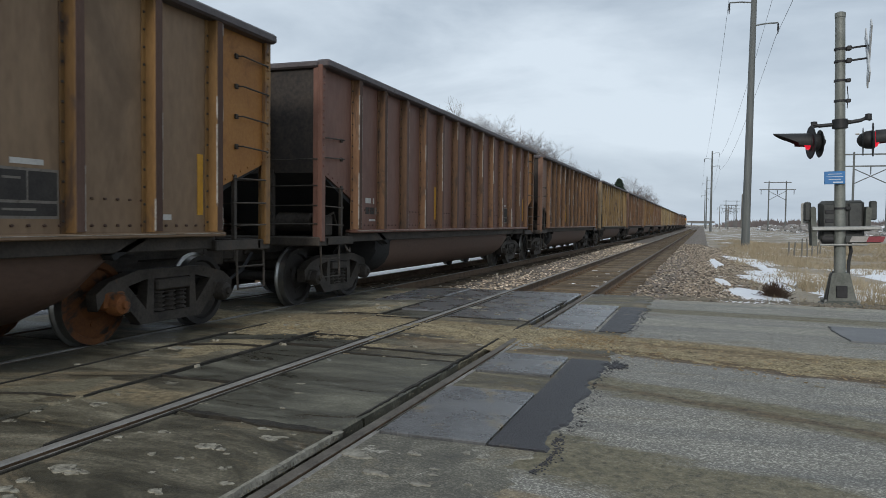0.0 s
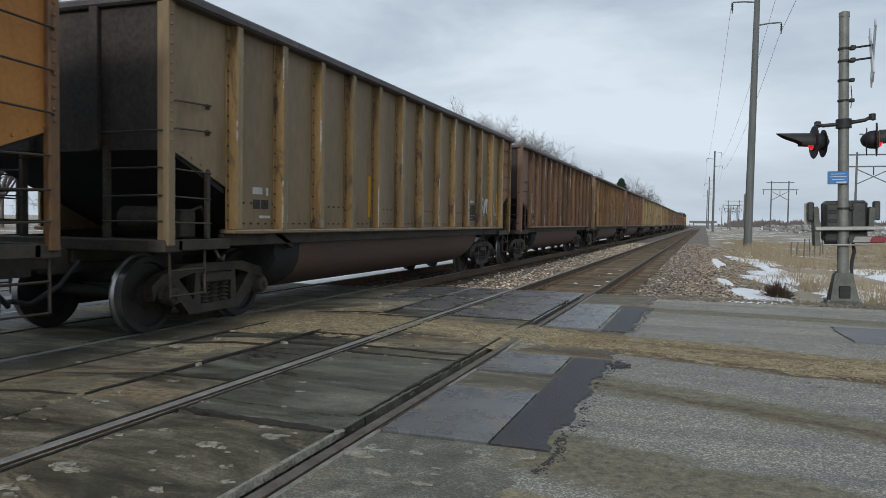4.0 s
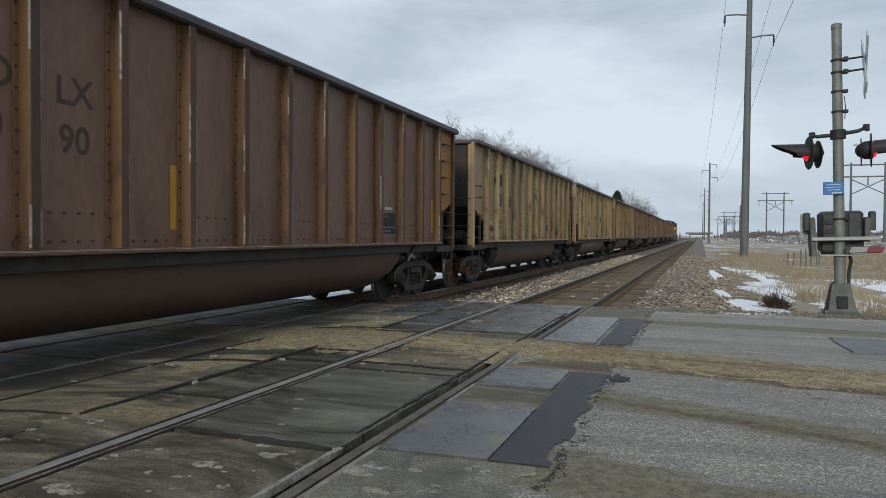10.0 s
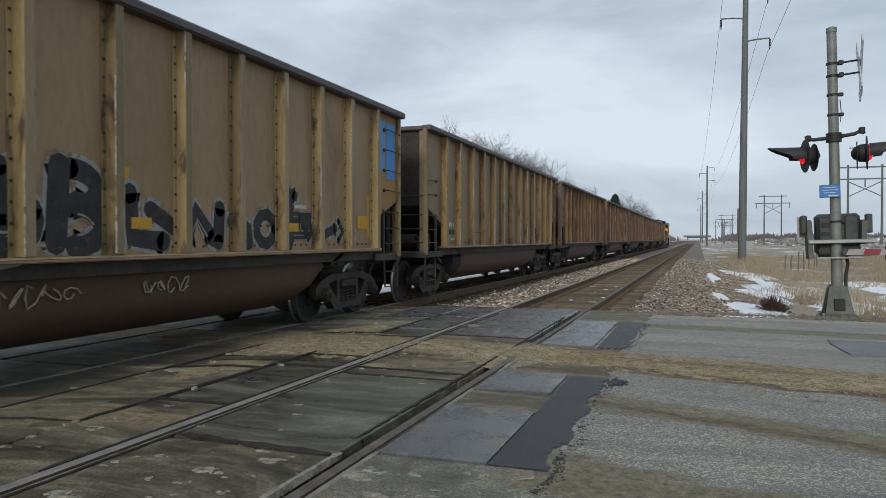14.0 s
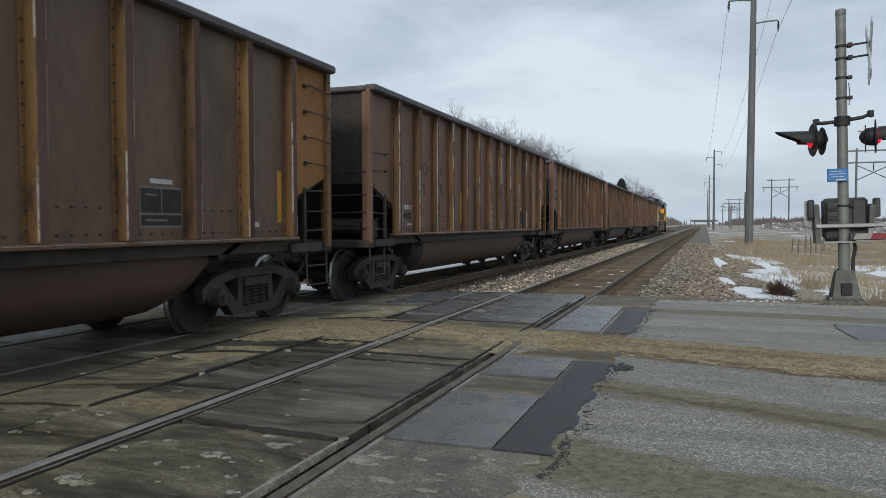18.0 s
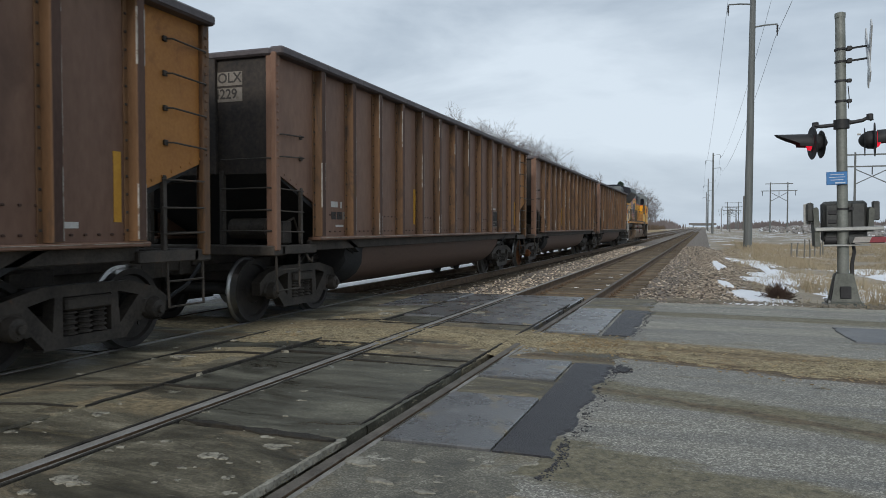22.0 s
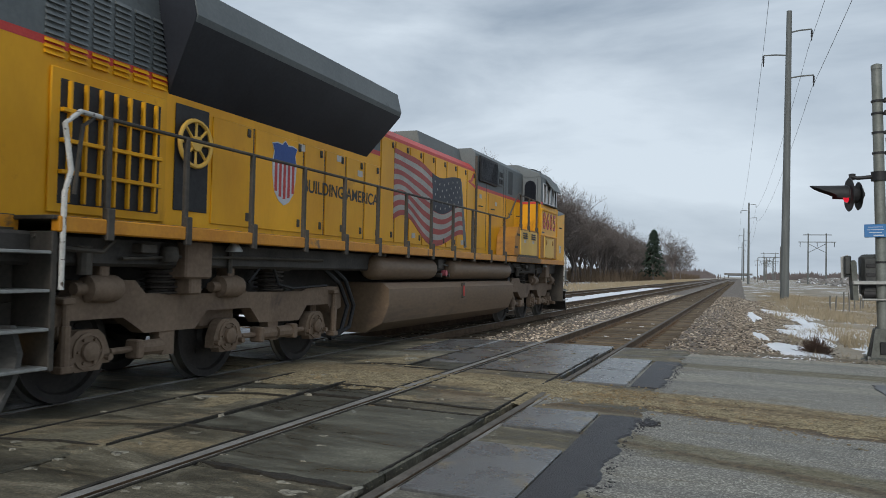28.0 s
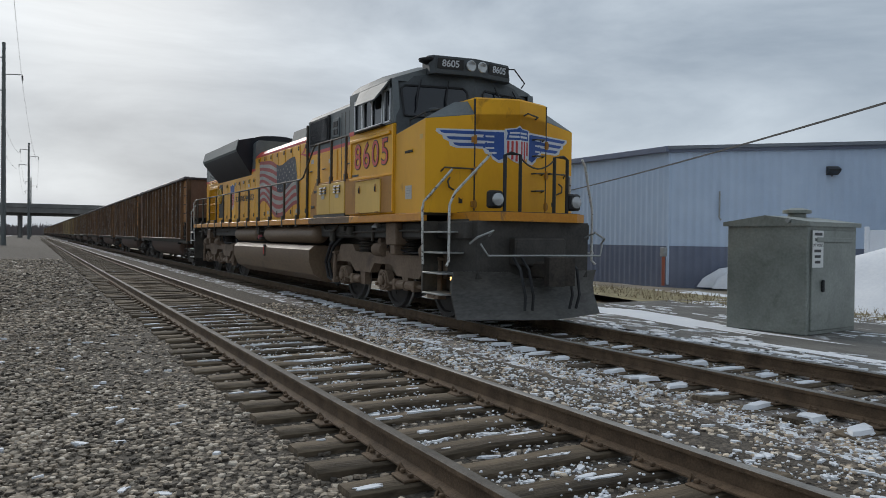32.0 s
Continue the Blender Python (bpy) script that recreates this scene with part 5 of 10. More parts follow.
def build_power():
    main = [(3.4, 67), (1.9, 205), (1.2, 330), (.8, 460), (3.2, -100), (1.0, -190), (.8, -310)]
    for i, (x, y) in enumerate(main):
        utility_pole(x, y, 24 if i in (0, 4) else 21 if i == 1 else 22, .34 if i in (0,) else .3, [(18.4 if i in (0, 4) else 17.0, 1, 1.9), (20.3 if i in (0, 4) else 18.9, -1, 1.9), (22.2 if i in (0, 4) else 20.4, 1, 1.7)])
    line = sorted(main, key=lambda p: p[1])
    for (xa, ya), (xb, yb) in zip(line, line[1:]):
        ha = 18.2 if ya in (67, -100) else 16.8
        hb = 18.2 if yb in (67, -100) else 16.8
        for dx, dz in ((1.9, 0), (-1.9, 1.9), (1.7, 3.6)):
            wire(xa + dx, ya, ha + dz - 1.4, xb + dx, yb, hb + dz - 1.4, 2.2, 0.016)
    for x, y, h in ((21.5, 250, 15.5), (28, 150, 15), (14, 420, 15), (17, 520, 15), (20, 620, 15)):
        pylon(x, y, 4.9 if y == 250 else 5.4, h)
    for x, y, h in ((6.5, 330, 10), (9, 300, 9.5), (11, 380, 10), (8.5, 430, 10)):
        utility_pole(x, y, h, .18, [(h - 1, 1, 1.0), (h - 1, -1, 1.0)], name="small_pole", label="distant wooden utility pole")
    chim = G().lathe([(.7, 0), (.5, 14)], (15.4, 330, 0), "z", 10)
    solid("chimney", chim, POLE_WOOD, "distant dark chimney stack on the horizon", "chimney")
    # the wooden pole beside the far road and its cables
    p = utility_pole(-14.1, -3.3, 7.5, .15, [], z0=-.35, name="wooden_pole", label="grey wooden utility pole at the roadside")
    part("meter_box", G().cbox(.05, .25, .12, .3, 1.1, 1.6, .02), GALV, p, "grey meter box on the pole")
    wire(-14.1, -3.3, 6.6, -15.8, 12, 8.9, 1.4, .022, label="sagging service cable with a splice")
    wire(-14.1, -3.3, 4.7, -15.8, 12, 7.4, .25, .024, label="low cable between the roadside poles")
    wire(-14.1, -3.3, 4.7, -21.36, -26.3, 3.56, .12, .03, label="drop cable from the pole to the shed")
    q = utility_pole(-15.8, 12, 10, .16, [], z0=-.5, name="wooden_pole", label="old wooden pole with crowded cross arms")
    utility_pole(24, 46.5, 25, .25, [], z0=-.9, name="wooden_pole", label="tall pole across the road")
    wire(-15.8, 12, 7.5, 24, 46.5, 22.5, .8, .03, label="thick cable rising over the tracks")
    wire(-15.8, 12, 8.4, 24, 46.5, 23.6, .9, .012)
    for z in (9.4, 8.6, 7.8):
        part("cross_arm", G().box(-1.4, 1.4, -.06, .06, z - .07, z + .07), POLE_WOOD, q)
        for k in (-1.2, -.6, .6, 1.2):
            part("insulator", G().lathe([(.03, 0), (.06, .06), (.05, .16), (.02, .2)], (k, 0, z + .07), "z", 6), BLACK, q)
    for k, (dz, dx) in enumerate(((0, -1.2), (0, -.4), (.0, .4), (0, 1.2))):
        wire(-15.8 + dx, 12, 9.1, -46 + dx, 70, 9.8, 1.0, .012)


# ---- trees
def branch(g, p, d, length, r, depth, rnd, twig):
    n = 3
    pts = [p]
    q, e = p.copy(), d.copy()
    for _ in range(n):
        e = (e + Vector((rnd.gauss(0, .17), rnd.gauss(0, .17), rnd.gauss(.02 if depth < 3 else .07, .12)))).normalized()
        q = q + e * length / n
        pts.append(q.copy())
    g.tube(pts, max(r, .011), 5 if depth > 3 else 3, 0, max(r * .55, .007))
    if depth <= 0:
        return
    kids = 3 if depth > 1 else twig
    for k in range(kids):
        at = pts[rnd.choice((1, 2, 2, 3, 3))]
        side = Vector((rnd.gauss(0, 1), rnd.gauss(0, 1), rnd.gauss(.25, .6))).normalized()
        nd = (e * .68 + side * .78).normalized()
        branch(g, at, nd, length * rnd.uniform(.60, .86), r * .58, depth - 1, rnd, twig)


def bare_tree(name, seed, h, depth=4, twig=5, spread=1.0):
    rnd = random.Random(seed)
    t = thing(name, "bare winter tree with a crown of fine grey-brown twigs", "tree", group="bare trees")
    tr = G()
    top = Vector((rnd.gauss(0, .2), rnd.gauss(0, .2), h * .3))
    tr.tube([(0, 0, -.4), (0.02, 0, h * .12), top], h * .022, 8, 0, h * .014)
    part("trunk", tr, BARK, t)
    cr = G()
    for k in range(6):
        a = k * 1.047 + rnd.uniform(-.4, .4)
        d = Vector((math.cos(a) * .85 * spread, math.sin(a) * .85 * spread, rnd.uniform(1.2, 2.1))).normalized()
        branch(cr, top * rnd.uniform(.85, 1), d, h * .34, h * .012, depth, rnd, twig)
    part("crown", cr, BARK, t, "tangle of bare twigs")
    return t


def conifer(seed, h):
    rnd = random.Random(seed)
    t = thing("conifer", "dark green conifer among bare trees", "tree")
    part("trunk", G().tube([(0, 0, -.3), (0, 0, h)], h * .018, 7, 0, .02), BARK, t)
    g = G()
    for i in range(900):
        z = h * rnd.uniform(.08, 1) ** .9
        R = (1 - z / h) ** .75 * h * .26 * rnd.uniform(.35, 1.1)
        a = rnd.uniform(0, 6.283)
        c = Vector((math.cos(a) * R, math.sin(a) * R, z))
        s = h * .035 * rnd.uniform(.6, 1.4)
        o = Vector((math.cos(a), math.sin(a), -.35)) * s * 1.6
        u = Vector((-math.sin(a), math.cos(a), 0)) * s * .6
        g.add([c - u, c + o, c + u, c + Vector((0, 0, s * .5))], [(0, 1, 3), (1, 2, 3), (0, 2, 1)])
    part("crown", g, NEEDLES, t, "dense dark needles")
    return t


def build_trees():
    kinds = [bare_tree("bare_tree", 11 + i, 10, 5, 5) for i in range(4)]
    rnd = random.Random(5)
    spots = []
    for i in range(64):
        y = 106 + 170 * ((i + rnd.random()) / 64) ** 1.25
        x = -33.5 + (y - 106) * .04 - rnd.random() ** 1.6 * 18
        if x > -.40 * y:
            spots.append((x, y, 1.58 - max(0, y - 125) * .0036 + rnd.uniform(-.14, .1)))
    for i in range(18):
        y = rnd.uniform(280, 430)
        spots.append((-28 - rnd.random() * 30, y, rnd.uniform(.85, 1.2)))
    for i in range(20):
        spots.append((-44 - 2.4 * i - rnd.random() * 8, 106 - 1.6 * i + rnd.uniform(-8, 8), rnd.uniform(1.2, 1.55)))
    spots += [(-23, 285, 1.6), (-21.5, 300, 1.25)]
    # beside and behind the sheds
    spots += [(-45, -2.2, .84), (-58, 5, .7), (-63, -12, .6), (-66, -20, .7), (-62, -42, .6), (-58, -48, .55), (-66, -30, .6)]
    spots += [(-25.2, -10.0, .40), (-32, -10.6, .38)]
    for i, (x, y, s) in enumerate(spots):
        base = kinds[i % 4]
        if i < 4:
            ob = base
            ob.matrix_basis = pose(x, y, ground_z(x, y), 0, 0, rnd.uniform(0, 360))
            ob.scale = (s, s, s)
        else:
            ob = copy_thing(base, pose(x, y, ground_z(x, y), 0, 0, rnd.uniform(0, 360)))
            ob.scale = (s, s, s)
    c = conifer(3, 15)
    c.matrix_basis = pose(-23.4, 222, -.5)
    for x, y, k in ((-26.6, 110, .36), (-28.3, 111, .3), (-27.6, 114, .34)):
        low = copy_thing(c, pose(x, y, -.5, 0, 0, x * 40))
        low.scale = (k * 1.7, k * 1.7, k)
    # brush at the foot of the wood, far off
    g = G()
    for i in range(5200):
        y = rnd.uniform(95, 560)
        x = -27 - max(0, 160 - y) * .3 - rnd.random() ** 1.6 * 40
        hgt = rnd.uniform(1.2, 4.2) * (1.5 if x < -36 else 1)
        b = Vector((x, y, -.6))
        for k in range(2):
            e = b + Vector((rnd.gauss(0, .7), rnd.gauss(0, .7), hgt * rnd.uniform(.6, 1)))
            w = .05 + .02 * hgt
            g.add([b + Vector((w, 0, 0)), b + Vector((-w * .5, w, 0)), b + Vector((-w * .5, -w, 0)), e], [(0, 1, 3), (1, 2, 3), (2, 0, 3)])
    solid("brushwood", g, BRUSH, "brown leafless brush along the edge of the wood", "bushes", kind="stuff", smooth=0)
    # far woods on the horizon, the haze of distance put into their colour
    V, T = [], []
    for xa, xb, ya, yb, hs in ((24, 420, 640, 720, .8), (-420, -30, 560, 800, 1.0), (-420, -120, -500, -380, 1.0), (-20, 300, -620, -520, .9)):
        for i in range(420):
            x, y = rnd.uniform(xa, xb), rnd.uniform(ya, yb)
            h, w = rnd.uniform(5.5, 10) * hs, rnd.uniform(4, 8)
            for k in range(54):
                px, py = x + rnd.gauss(0, w), y + rnd.gauss(0, 2)
                t = h * rnd.uniform(.45, 1) * (1 - min(.5, abs(px - x) / (3 * w)))
                b = rnd.uniform(.12, .5)
                n0 = len(V)
                V += [(px - b, py, -.6), (px + b, py, -.6), (px + b * 1.3, py, t * .6), (px + rnd.gauss(0, .4), py, t), (px - b * 1.3, py, t * .55)]
                T.append((n0, n0 + 1, n0 + 2, n0 + 3, n0 + 4))
    g = G()
    g.v, g.f, g.m = V, T, [0] * len(T)
    solid("far_woods", g, material("hazy_woods", (.115, .10, .10), (.18, .155, .15), .05, .95, 0, 0, 2), "hazy grey-brown woods along the horizon", "woods", kind="stuff", smooth=0)
    # dead bush by the signal and dry grass
    g = G()
    for i in range(520):
        a, el = rnd.uniform(0, 6.283), rnd.uniform(.15, 1.4)
        d = Vector((math.cos(a) * math.cos(el), math.sin(a) * math.cos(el), math.sin(el)))
        b = Vector((1.75 + rnd.gauss(0, .08), 20.2 + rnd.gauss(0, .12), ground_z(1.75, 20.2)))
        g.tube([b, b + d * rnd.uniform(.1, .26), b + d * rnd.uniform(.26, .44) + Vector((0, 0, rnd.gauss(0, .06)))], .008, 3, 0, .003)
    solid("dead_bush", g, material("dead_bush", (.05, .03, .02), (.1, .06, .04), 3, .95), "small dark dead bush standing in snow", "bush")
    g = G()
    for i in range(70000):
        y = 15.4 + 75 * rnd.random() ** 1.5
        x = 1.3 + rnd.random() ** .85 * (7.4 + y * .12)
        if fbm(x, y, .17) < -.16 or (x < 2.7 and y < 26 and rnd.random() < .6):
            continue
        z = ground_z(x, y) - .03
        h = rnd.uniform(.1, .42) * (.95 if 2.6 < x < 5 else .6) * (.6 + .8 * max(0, min(1, .5 + fbm(x, y, .6))))
        a = rnd.uniform(0, 3.14)
        u = Vector((math.cos(a), math.sin(a), 0)) * rnd.uniform(.005, .012) * (1 + y / 40)
        l = Vector((rnd.gauss(0, .14), rnd.gauss(0, .14), h))
        p = Vector((x, y, z))
        g.add([p - u, p + u, p + l * .6 + u * .6, p + l], [(0, 1, 2), (0, 2, 3)])
    for i in range(5000):
        y, x = rnd.uniform(70, 330), -14 - rnd.random() * 9
        z = -.55
        u = Vector((.05, .03, 0))
        p = Vector((x, y, z))
        g.add([p - u, p + u, p + Vector((rnd.gauss(0, .1), rnd.gauss(0, .1), rnd.uniform(.3, .7)))], [(0, 1, 2)])
    solid("dry_grass", g, GRASS, "clumps of straw-coloured dry grass on the verge", "grass", kind="stuff", smooth=0)
    # snowy rubble piles over the field
    spots = []
    for i in range(900):
        spots.append((rnd.uniform(18, 70), rnd.uniform(120, 300), -.2 + rnd.random() * 1.4, rnd.uniform(.3, 1.1)))
    scatter_stones("rubble_heaps", spots, "grey rubble heaps under snow across the field", material("snowy_rubble", (.16, .15, .14), (.3, .29, .28), .6, .9, 0, .3, 10, (.75, .77, .8), .5, .55))


# ---- buildings
def ribbed_wall(g, x0, y0, x1, y1, z0, z1, pitch=.3, depth=.03, mi=0):
    """A sheet-metal wall with standing ribs, facing to the right of the way from start to end."""
    a, b = Vector((x0, y0, 0)), Vector((x1, y1, 0))
    d = b - a
    L = d.length
    d /= L
    nrm = Vector((d.y, -d.x, 0))
    top, pts = [], []
    n = int(L / pitch)
    for i in range(n):
        s = i * L / n
        for t, o in ((0, 0), (.06, depth), (.12, depth), (.18, 0)):
            pts.append(a + d * (s + t) + nrm * o)
    pts.append(b)
    back = [b - nrm * .12, a - nrm * .12]
    ring = pts + back
    g.loft([[(p.x, p.y, z0) for p in ring], [(p.x, p.y, z1) for p in ring]], True, mi)


def build_shed():
    blue = material("pale_blue_cladding", (.41, .50, .635), (.50, .59, .72), .6, .5, 0, .05, 30, (.34, .39, .46), .8, .66)
    dark = material("dark_blue_base", (.12, .14, .20), (.17, .19, .25), 1, .5, 0, .05, 30)
    s = thing("metal_shed", "pale blue ribbed metal shed with a dark blue base", "building")
    x0, y0, h, hb = -21.4, -20.4, 4.84, 1.1
    yl = -62.0
    A, B = (-29.6, -12.05), (-60.0, -17.0)
    nx, ny = .714, .70
    g = G()
    ribbed_wall(g, x0, yl, x0, y0, hb, h, .3)
    part("wall_track_side", g, blue, s)
    g = G()
    ribbed_wall(g, x0, y0, *A, hb, h, .3)
    part("wall_yard_side", g, blue, s)
    g = G()
    ribbed_wall(g, *A, *B, hb, h, .3)
    part("wall_door_side", g, blue, s)
    for k, (p, q) in enumerate((((x0 + .01, yl), (x0 + .01, y0 + .01)), ((x0 + .01, y0 + .01), A), (A, B))):
        g = G()
        ribbed_wall(g, *p, *q, -.6, hb, .3)
        part("base_wall", g, dark, s, "dark blue lower wall")
    part("back_wall", G().box(B[0], x0 - .3, yl, yl + .2, -.6, h), blue, s)
    part("end_wall", G().box(B[0], B[0] + .2, yl, B[1] - .3, -.6, h), blue, s)
    roof = material("grey_metal_roof", (.16, .175, .2), (.22, .235, .26), .8, .5, .2)
    g = G()
    foot = [(x0 + .2, yl), (x0 + .2, y0 + .1), (A[0] + .25, A[1] + .25), (B[0], B[1] + .2), (B[0], yl)]
    g.loft([[(x, y, h) for x, y in foot], [(x, y, h + .12) for x, y in foot], [(-40 + (x + 40) * .3, -38 + (y + 38) * .3, h + 1.0) for x, y in foot]])
    part("roof", g, roof, s, "shallow grey metal roof")
    part("eaves_trim", G().cbox(x0 + .05, x0 + .3, yl, y0 + .1, h - .12, h + .1, .02), dark, s)
    for p, q in (((x0, y0), A), (A, B)):
        dx, dy = q[0] - p[0], q[1] - p[1]
        L = math.hypot(dx, dy)
        ox, oy = -dy / L * .0 + (nx if q == A else .16) * .14, (ny if q == A else .98) * .14
        e = G().hexa([(p[0], p[1], h - .12), (q[0], q[1], h - .12), (q[0] + ox, q[1] + oy, h - .12), (p[0] + ox, p[1] + oy, h - .12), (p[0], p[1], h + .1), (q[0], q[1], h + .1), (q[0] + ox, q[1] + oy, h + .1), (p[0] + ox, p[1] + oy, h + .1)])
        part("eaves_trim", e, dark, s)
    part("corner_trim", G().cbox(x0 - .04, x0 + .06, y0 - .04, y0 + .06, -.4, h, .01), blue, s)
    lamp = part("wall_lamp", G().prism([(.05, -.12), (.6, 0), (.6, .06), (.05, .2)], "x", -.2, .2), BLACK, s, "dark flood lamp on the wall")
    lamp.matrix_basis = pose(-25.4, -16.35, 3.9, 0, 0, -45.6)
    part("bracket", G().cyl((0, -.1, -.2), (0, .2, -.05), .03, 6), BLACK, lamp)
    part("downpipe", G().tube([(-22.6, -19.0, 3.2), (-22.6, -19.0, 2.2), (-22.65, -18.95, 2.1)], .035, 6), GALV, s)
    red = material("rusty_red_pipe", (.25, .07, .04), (.36, .12, .07), 4, .7)
    part("red_pipe", G().tube([(-20.7, y0 + .45, -.4), (-20.7, y0 + .45, .75)], .06, 8), red, s, "rusty red standpipe beside the wall")
    part("meter", G().cbox(-20.8, -20.6, y0 + .35, y0 + .55, .7, 1.05, .02), GALV, s)
    wall_y = lambda x: A[1] + (B[1] - A[1]) * (x - A[0]) / (B[0] - A[0])
    yw = wall_y(-50)
    part("awning", G().prism([(yw - .4, 1.9), (yw - .4, 2.9), (yw + .6, 2.75), (yw + 1.5, 1.9)], "x", -54.5, -46.5), plain("awning_blue", (.03, .12, .36), .6), s, "royal blue awning over a door")
    part("door", G().cbox(-51.5, -48.5, wall_y(-50) - .3, wall_y(-50) + .4, -.3, 1.9, .02), BLACK, s, "dark glazed door under the awning")
    for x in (-43.5, -57):
        part("window", G().cbox(x - .6, x + .6, wall_y(x) - .2, wall_y(x) + .2, .3, 1.7, .02), BLACK, s, "dark window")
    f = thing("vinyl_fence", "low white fence panels behind the snow bank", "fence", pose(-21.6, -12.7, 0, 0, 0, 130.4))
    vinyl = material("white_vinyl", (.62, .65, .7), (.72, .75, .8), 1, .5)
    for k in range(2):
        part("panel", G().cbox(k * 1.32 + .05, k * 1.32 + 1.27, -.03, .03, 0, 1.7, .02), vinyl, f)
    for k in range(3):
        part("post", G().cbox(k * 1.32 - .06, k * 1.32 + .06, -.06, .06, -.5, 1.8, .02), vinyl, f)


def build_cabinet():
    steel = material("weathered_cabinet_steel", (.19, .205, .185), (.32, .34, .31), 1.3, .5, .3, .1, 25, (.10, .115, .095), 1.6, .58, rough2=.35, spot_soft=.25)
    c = thing("equipment_cabinet", "weathered grey steel equipment cabinet with a notice on its door", "cabinet", pose(-12.15, -8.42, -.36, 0, 0, 97) @ Matrix.Scale(1.07, 4))
    w, d, h = .71, .81, 1.86
    part("body", G().cbox(-w, w, -d, d, .05, h, .015), steel, c)
    g = G().prism([(-w - .06, h - .04), (w + .06, h - .04), (w + .06, h + .03), (0, h + .14), (-w - .06, h + .03)], "y", -d - .05, d + .05)
    part("roof", g, steel, c, "low pitched steel roof")
    part("roof_vent", G().lathe([(.15, 0), (.15, .12), (.24, .13), (.24, .18), (.1, .22)], (-.1, .35, h + .08), "z", 14), steel, c, "round roof vent with a cap")
    door = part("door", G().cbox(w - .01, w + .03, -d + .1, d - .08, .12, h - .1, .012), steel, c, "steel door")
    part("handle", G().cbox(w + .03, w + .07, -.42, -.36, .75, .95, .012), BLACK, door)
    part("rib", G().cbox(w + .02, w + .05, -.6, .55, h - .3, h - .22, .01), steel, door)
    notice = part("notice", G().cbox(w + .032, w + .04, -.72, -.38, 1.15, 1.75, .002), plain("notice_paper", (.72, .72, .7), .6), door, "white notice with black lines of print")
    ink = plain("notice_ink", (.05, .05, .05), .6)
    for k, (t, sz) in enumerate((("", .1), ("", .1), ("MY POSTS", .07), ("", .06), ("", .06), ("", .06))):
        z = 1.69 - k * .09
        if t:
            letters("writing", t, sz, ink, notice, Matrix.Translation((w + .042, -.55, z)) @ SIDE, .001)
        else:
            part("writing_bar", G().box(w + .04, w + .043, -.55 - .12 + .015 * (k % 3), -.55 + .12 - .01 * k, z - .022, z + .022), ink, notice)
    part("base_slab", G().cbox(-w - .15, w + .15, -d - .15, d + .15, -.1, .05, .02), CONCRETE, c)
    part("roof_lamp", G().cyl((w * .6, -d - .02, h + .05), (w * .6, -d - .1, h + .05), .04, 8), GALV, c)
    m = thing("track_marker", "leaning marker post with an orange plate", "marker post", pose(-14.1, -10.9, -.4, 3, -3, 20))
    part("post", G().cyl((0, 0, 0), (0, 0, 1.35), .03, 8), POLE_WOOD, m)
    part("plate", G().cbox(-.1, .1, -.035, -.02, 1.1, 1.35, .004), plain("marker_orange", (.5, .17, .05), .6), m, "faded orange plate")
    k = G()
    k.tube([(-16.0, -7.2, -.34), (-16.1, -4, -.34), (-16.2, -1, -.34), (-16.4, 6, -.36)], .09, 5)
    solid("old_kerb", k, material("dark_timber", (.04, .032, .025), (.09, .07, .05), 4, .9), "dark old timber kerb along the snow bank", "kerb", kind="structure")
    tg = G()
    nx, ny = 8, 40
    tg.v = [(-17.4 + 3.2 * i / nx + .3 * fbm(i, j, .3), -34 + 26.5 * j / ny, -.31 + .03 * fbm(i * .7, j * .5, 1.0)) for j in range(ny + 1) for i in range(nx + 1)]
    tg.f = [(j * (nx + 1) + i, j * (nx + 1) + i + 1, (j + 1) * (nx + 1) + i + 1, (j + 1) * (nx + 1) + i) for j in range(ny) for i in range(nx)]
    tg.m = [0] * len(tg.f)
    solid("grass_strip", tg, material("matted_grass", (.20, .17, .09), (.36, .31, .18), 3, .95, 0, .6, 40, (.72, .74, .77), .5, .58, spot_soft=.04), "strip of matted tan grass with old snow beside the shed", kind="structure")
    rnd = random.Random(17)
    tw = G()
    for i in range(2600):
        p = Vector((rnd.uniform(-17.2, -14.4), rnd.uniform(-30, -8), -.32))
        u = Vector((rnd.uniform(-.02, .02), rnd.uniform(-.02, .02), 0))
        tw.add([p - u, p + u, p + Vector((rnd.gauss(0, .06), rnd.gauss(0, .06), rnd.uniform(.06, .2)))], [(0, 1, 2)])
    solid("dry_grass", tw, GRASS, "short straw-coloured grass beside the service lane", "grass", kind="stuff", smooth=0)
    kg = G()
    kg.box(-15.4, -8.9, -14, ROAD_Y0 + .3, -.55, -.3)
    kg.v = [(x, y, z + .02 * fbm(x, y, .5)) for x, y, z in kg.v]
    solid("service_lane", kg, material("gritty_lane", (.085, .08, .072), (.20, .19, .17), 2.2, .85, 0, .6, 50, (.62, .62, .63), 1.0, .60, rough2=.6, stretch=(1.3, .5, 1), spot_soft=.06), "gritty service lane with slush between track and bank", kind="structure")


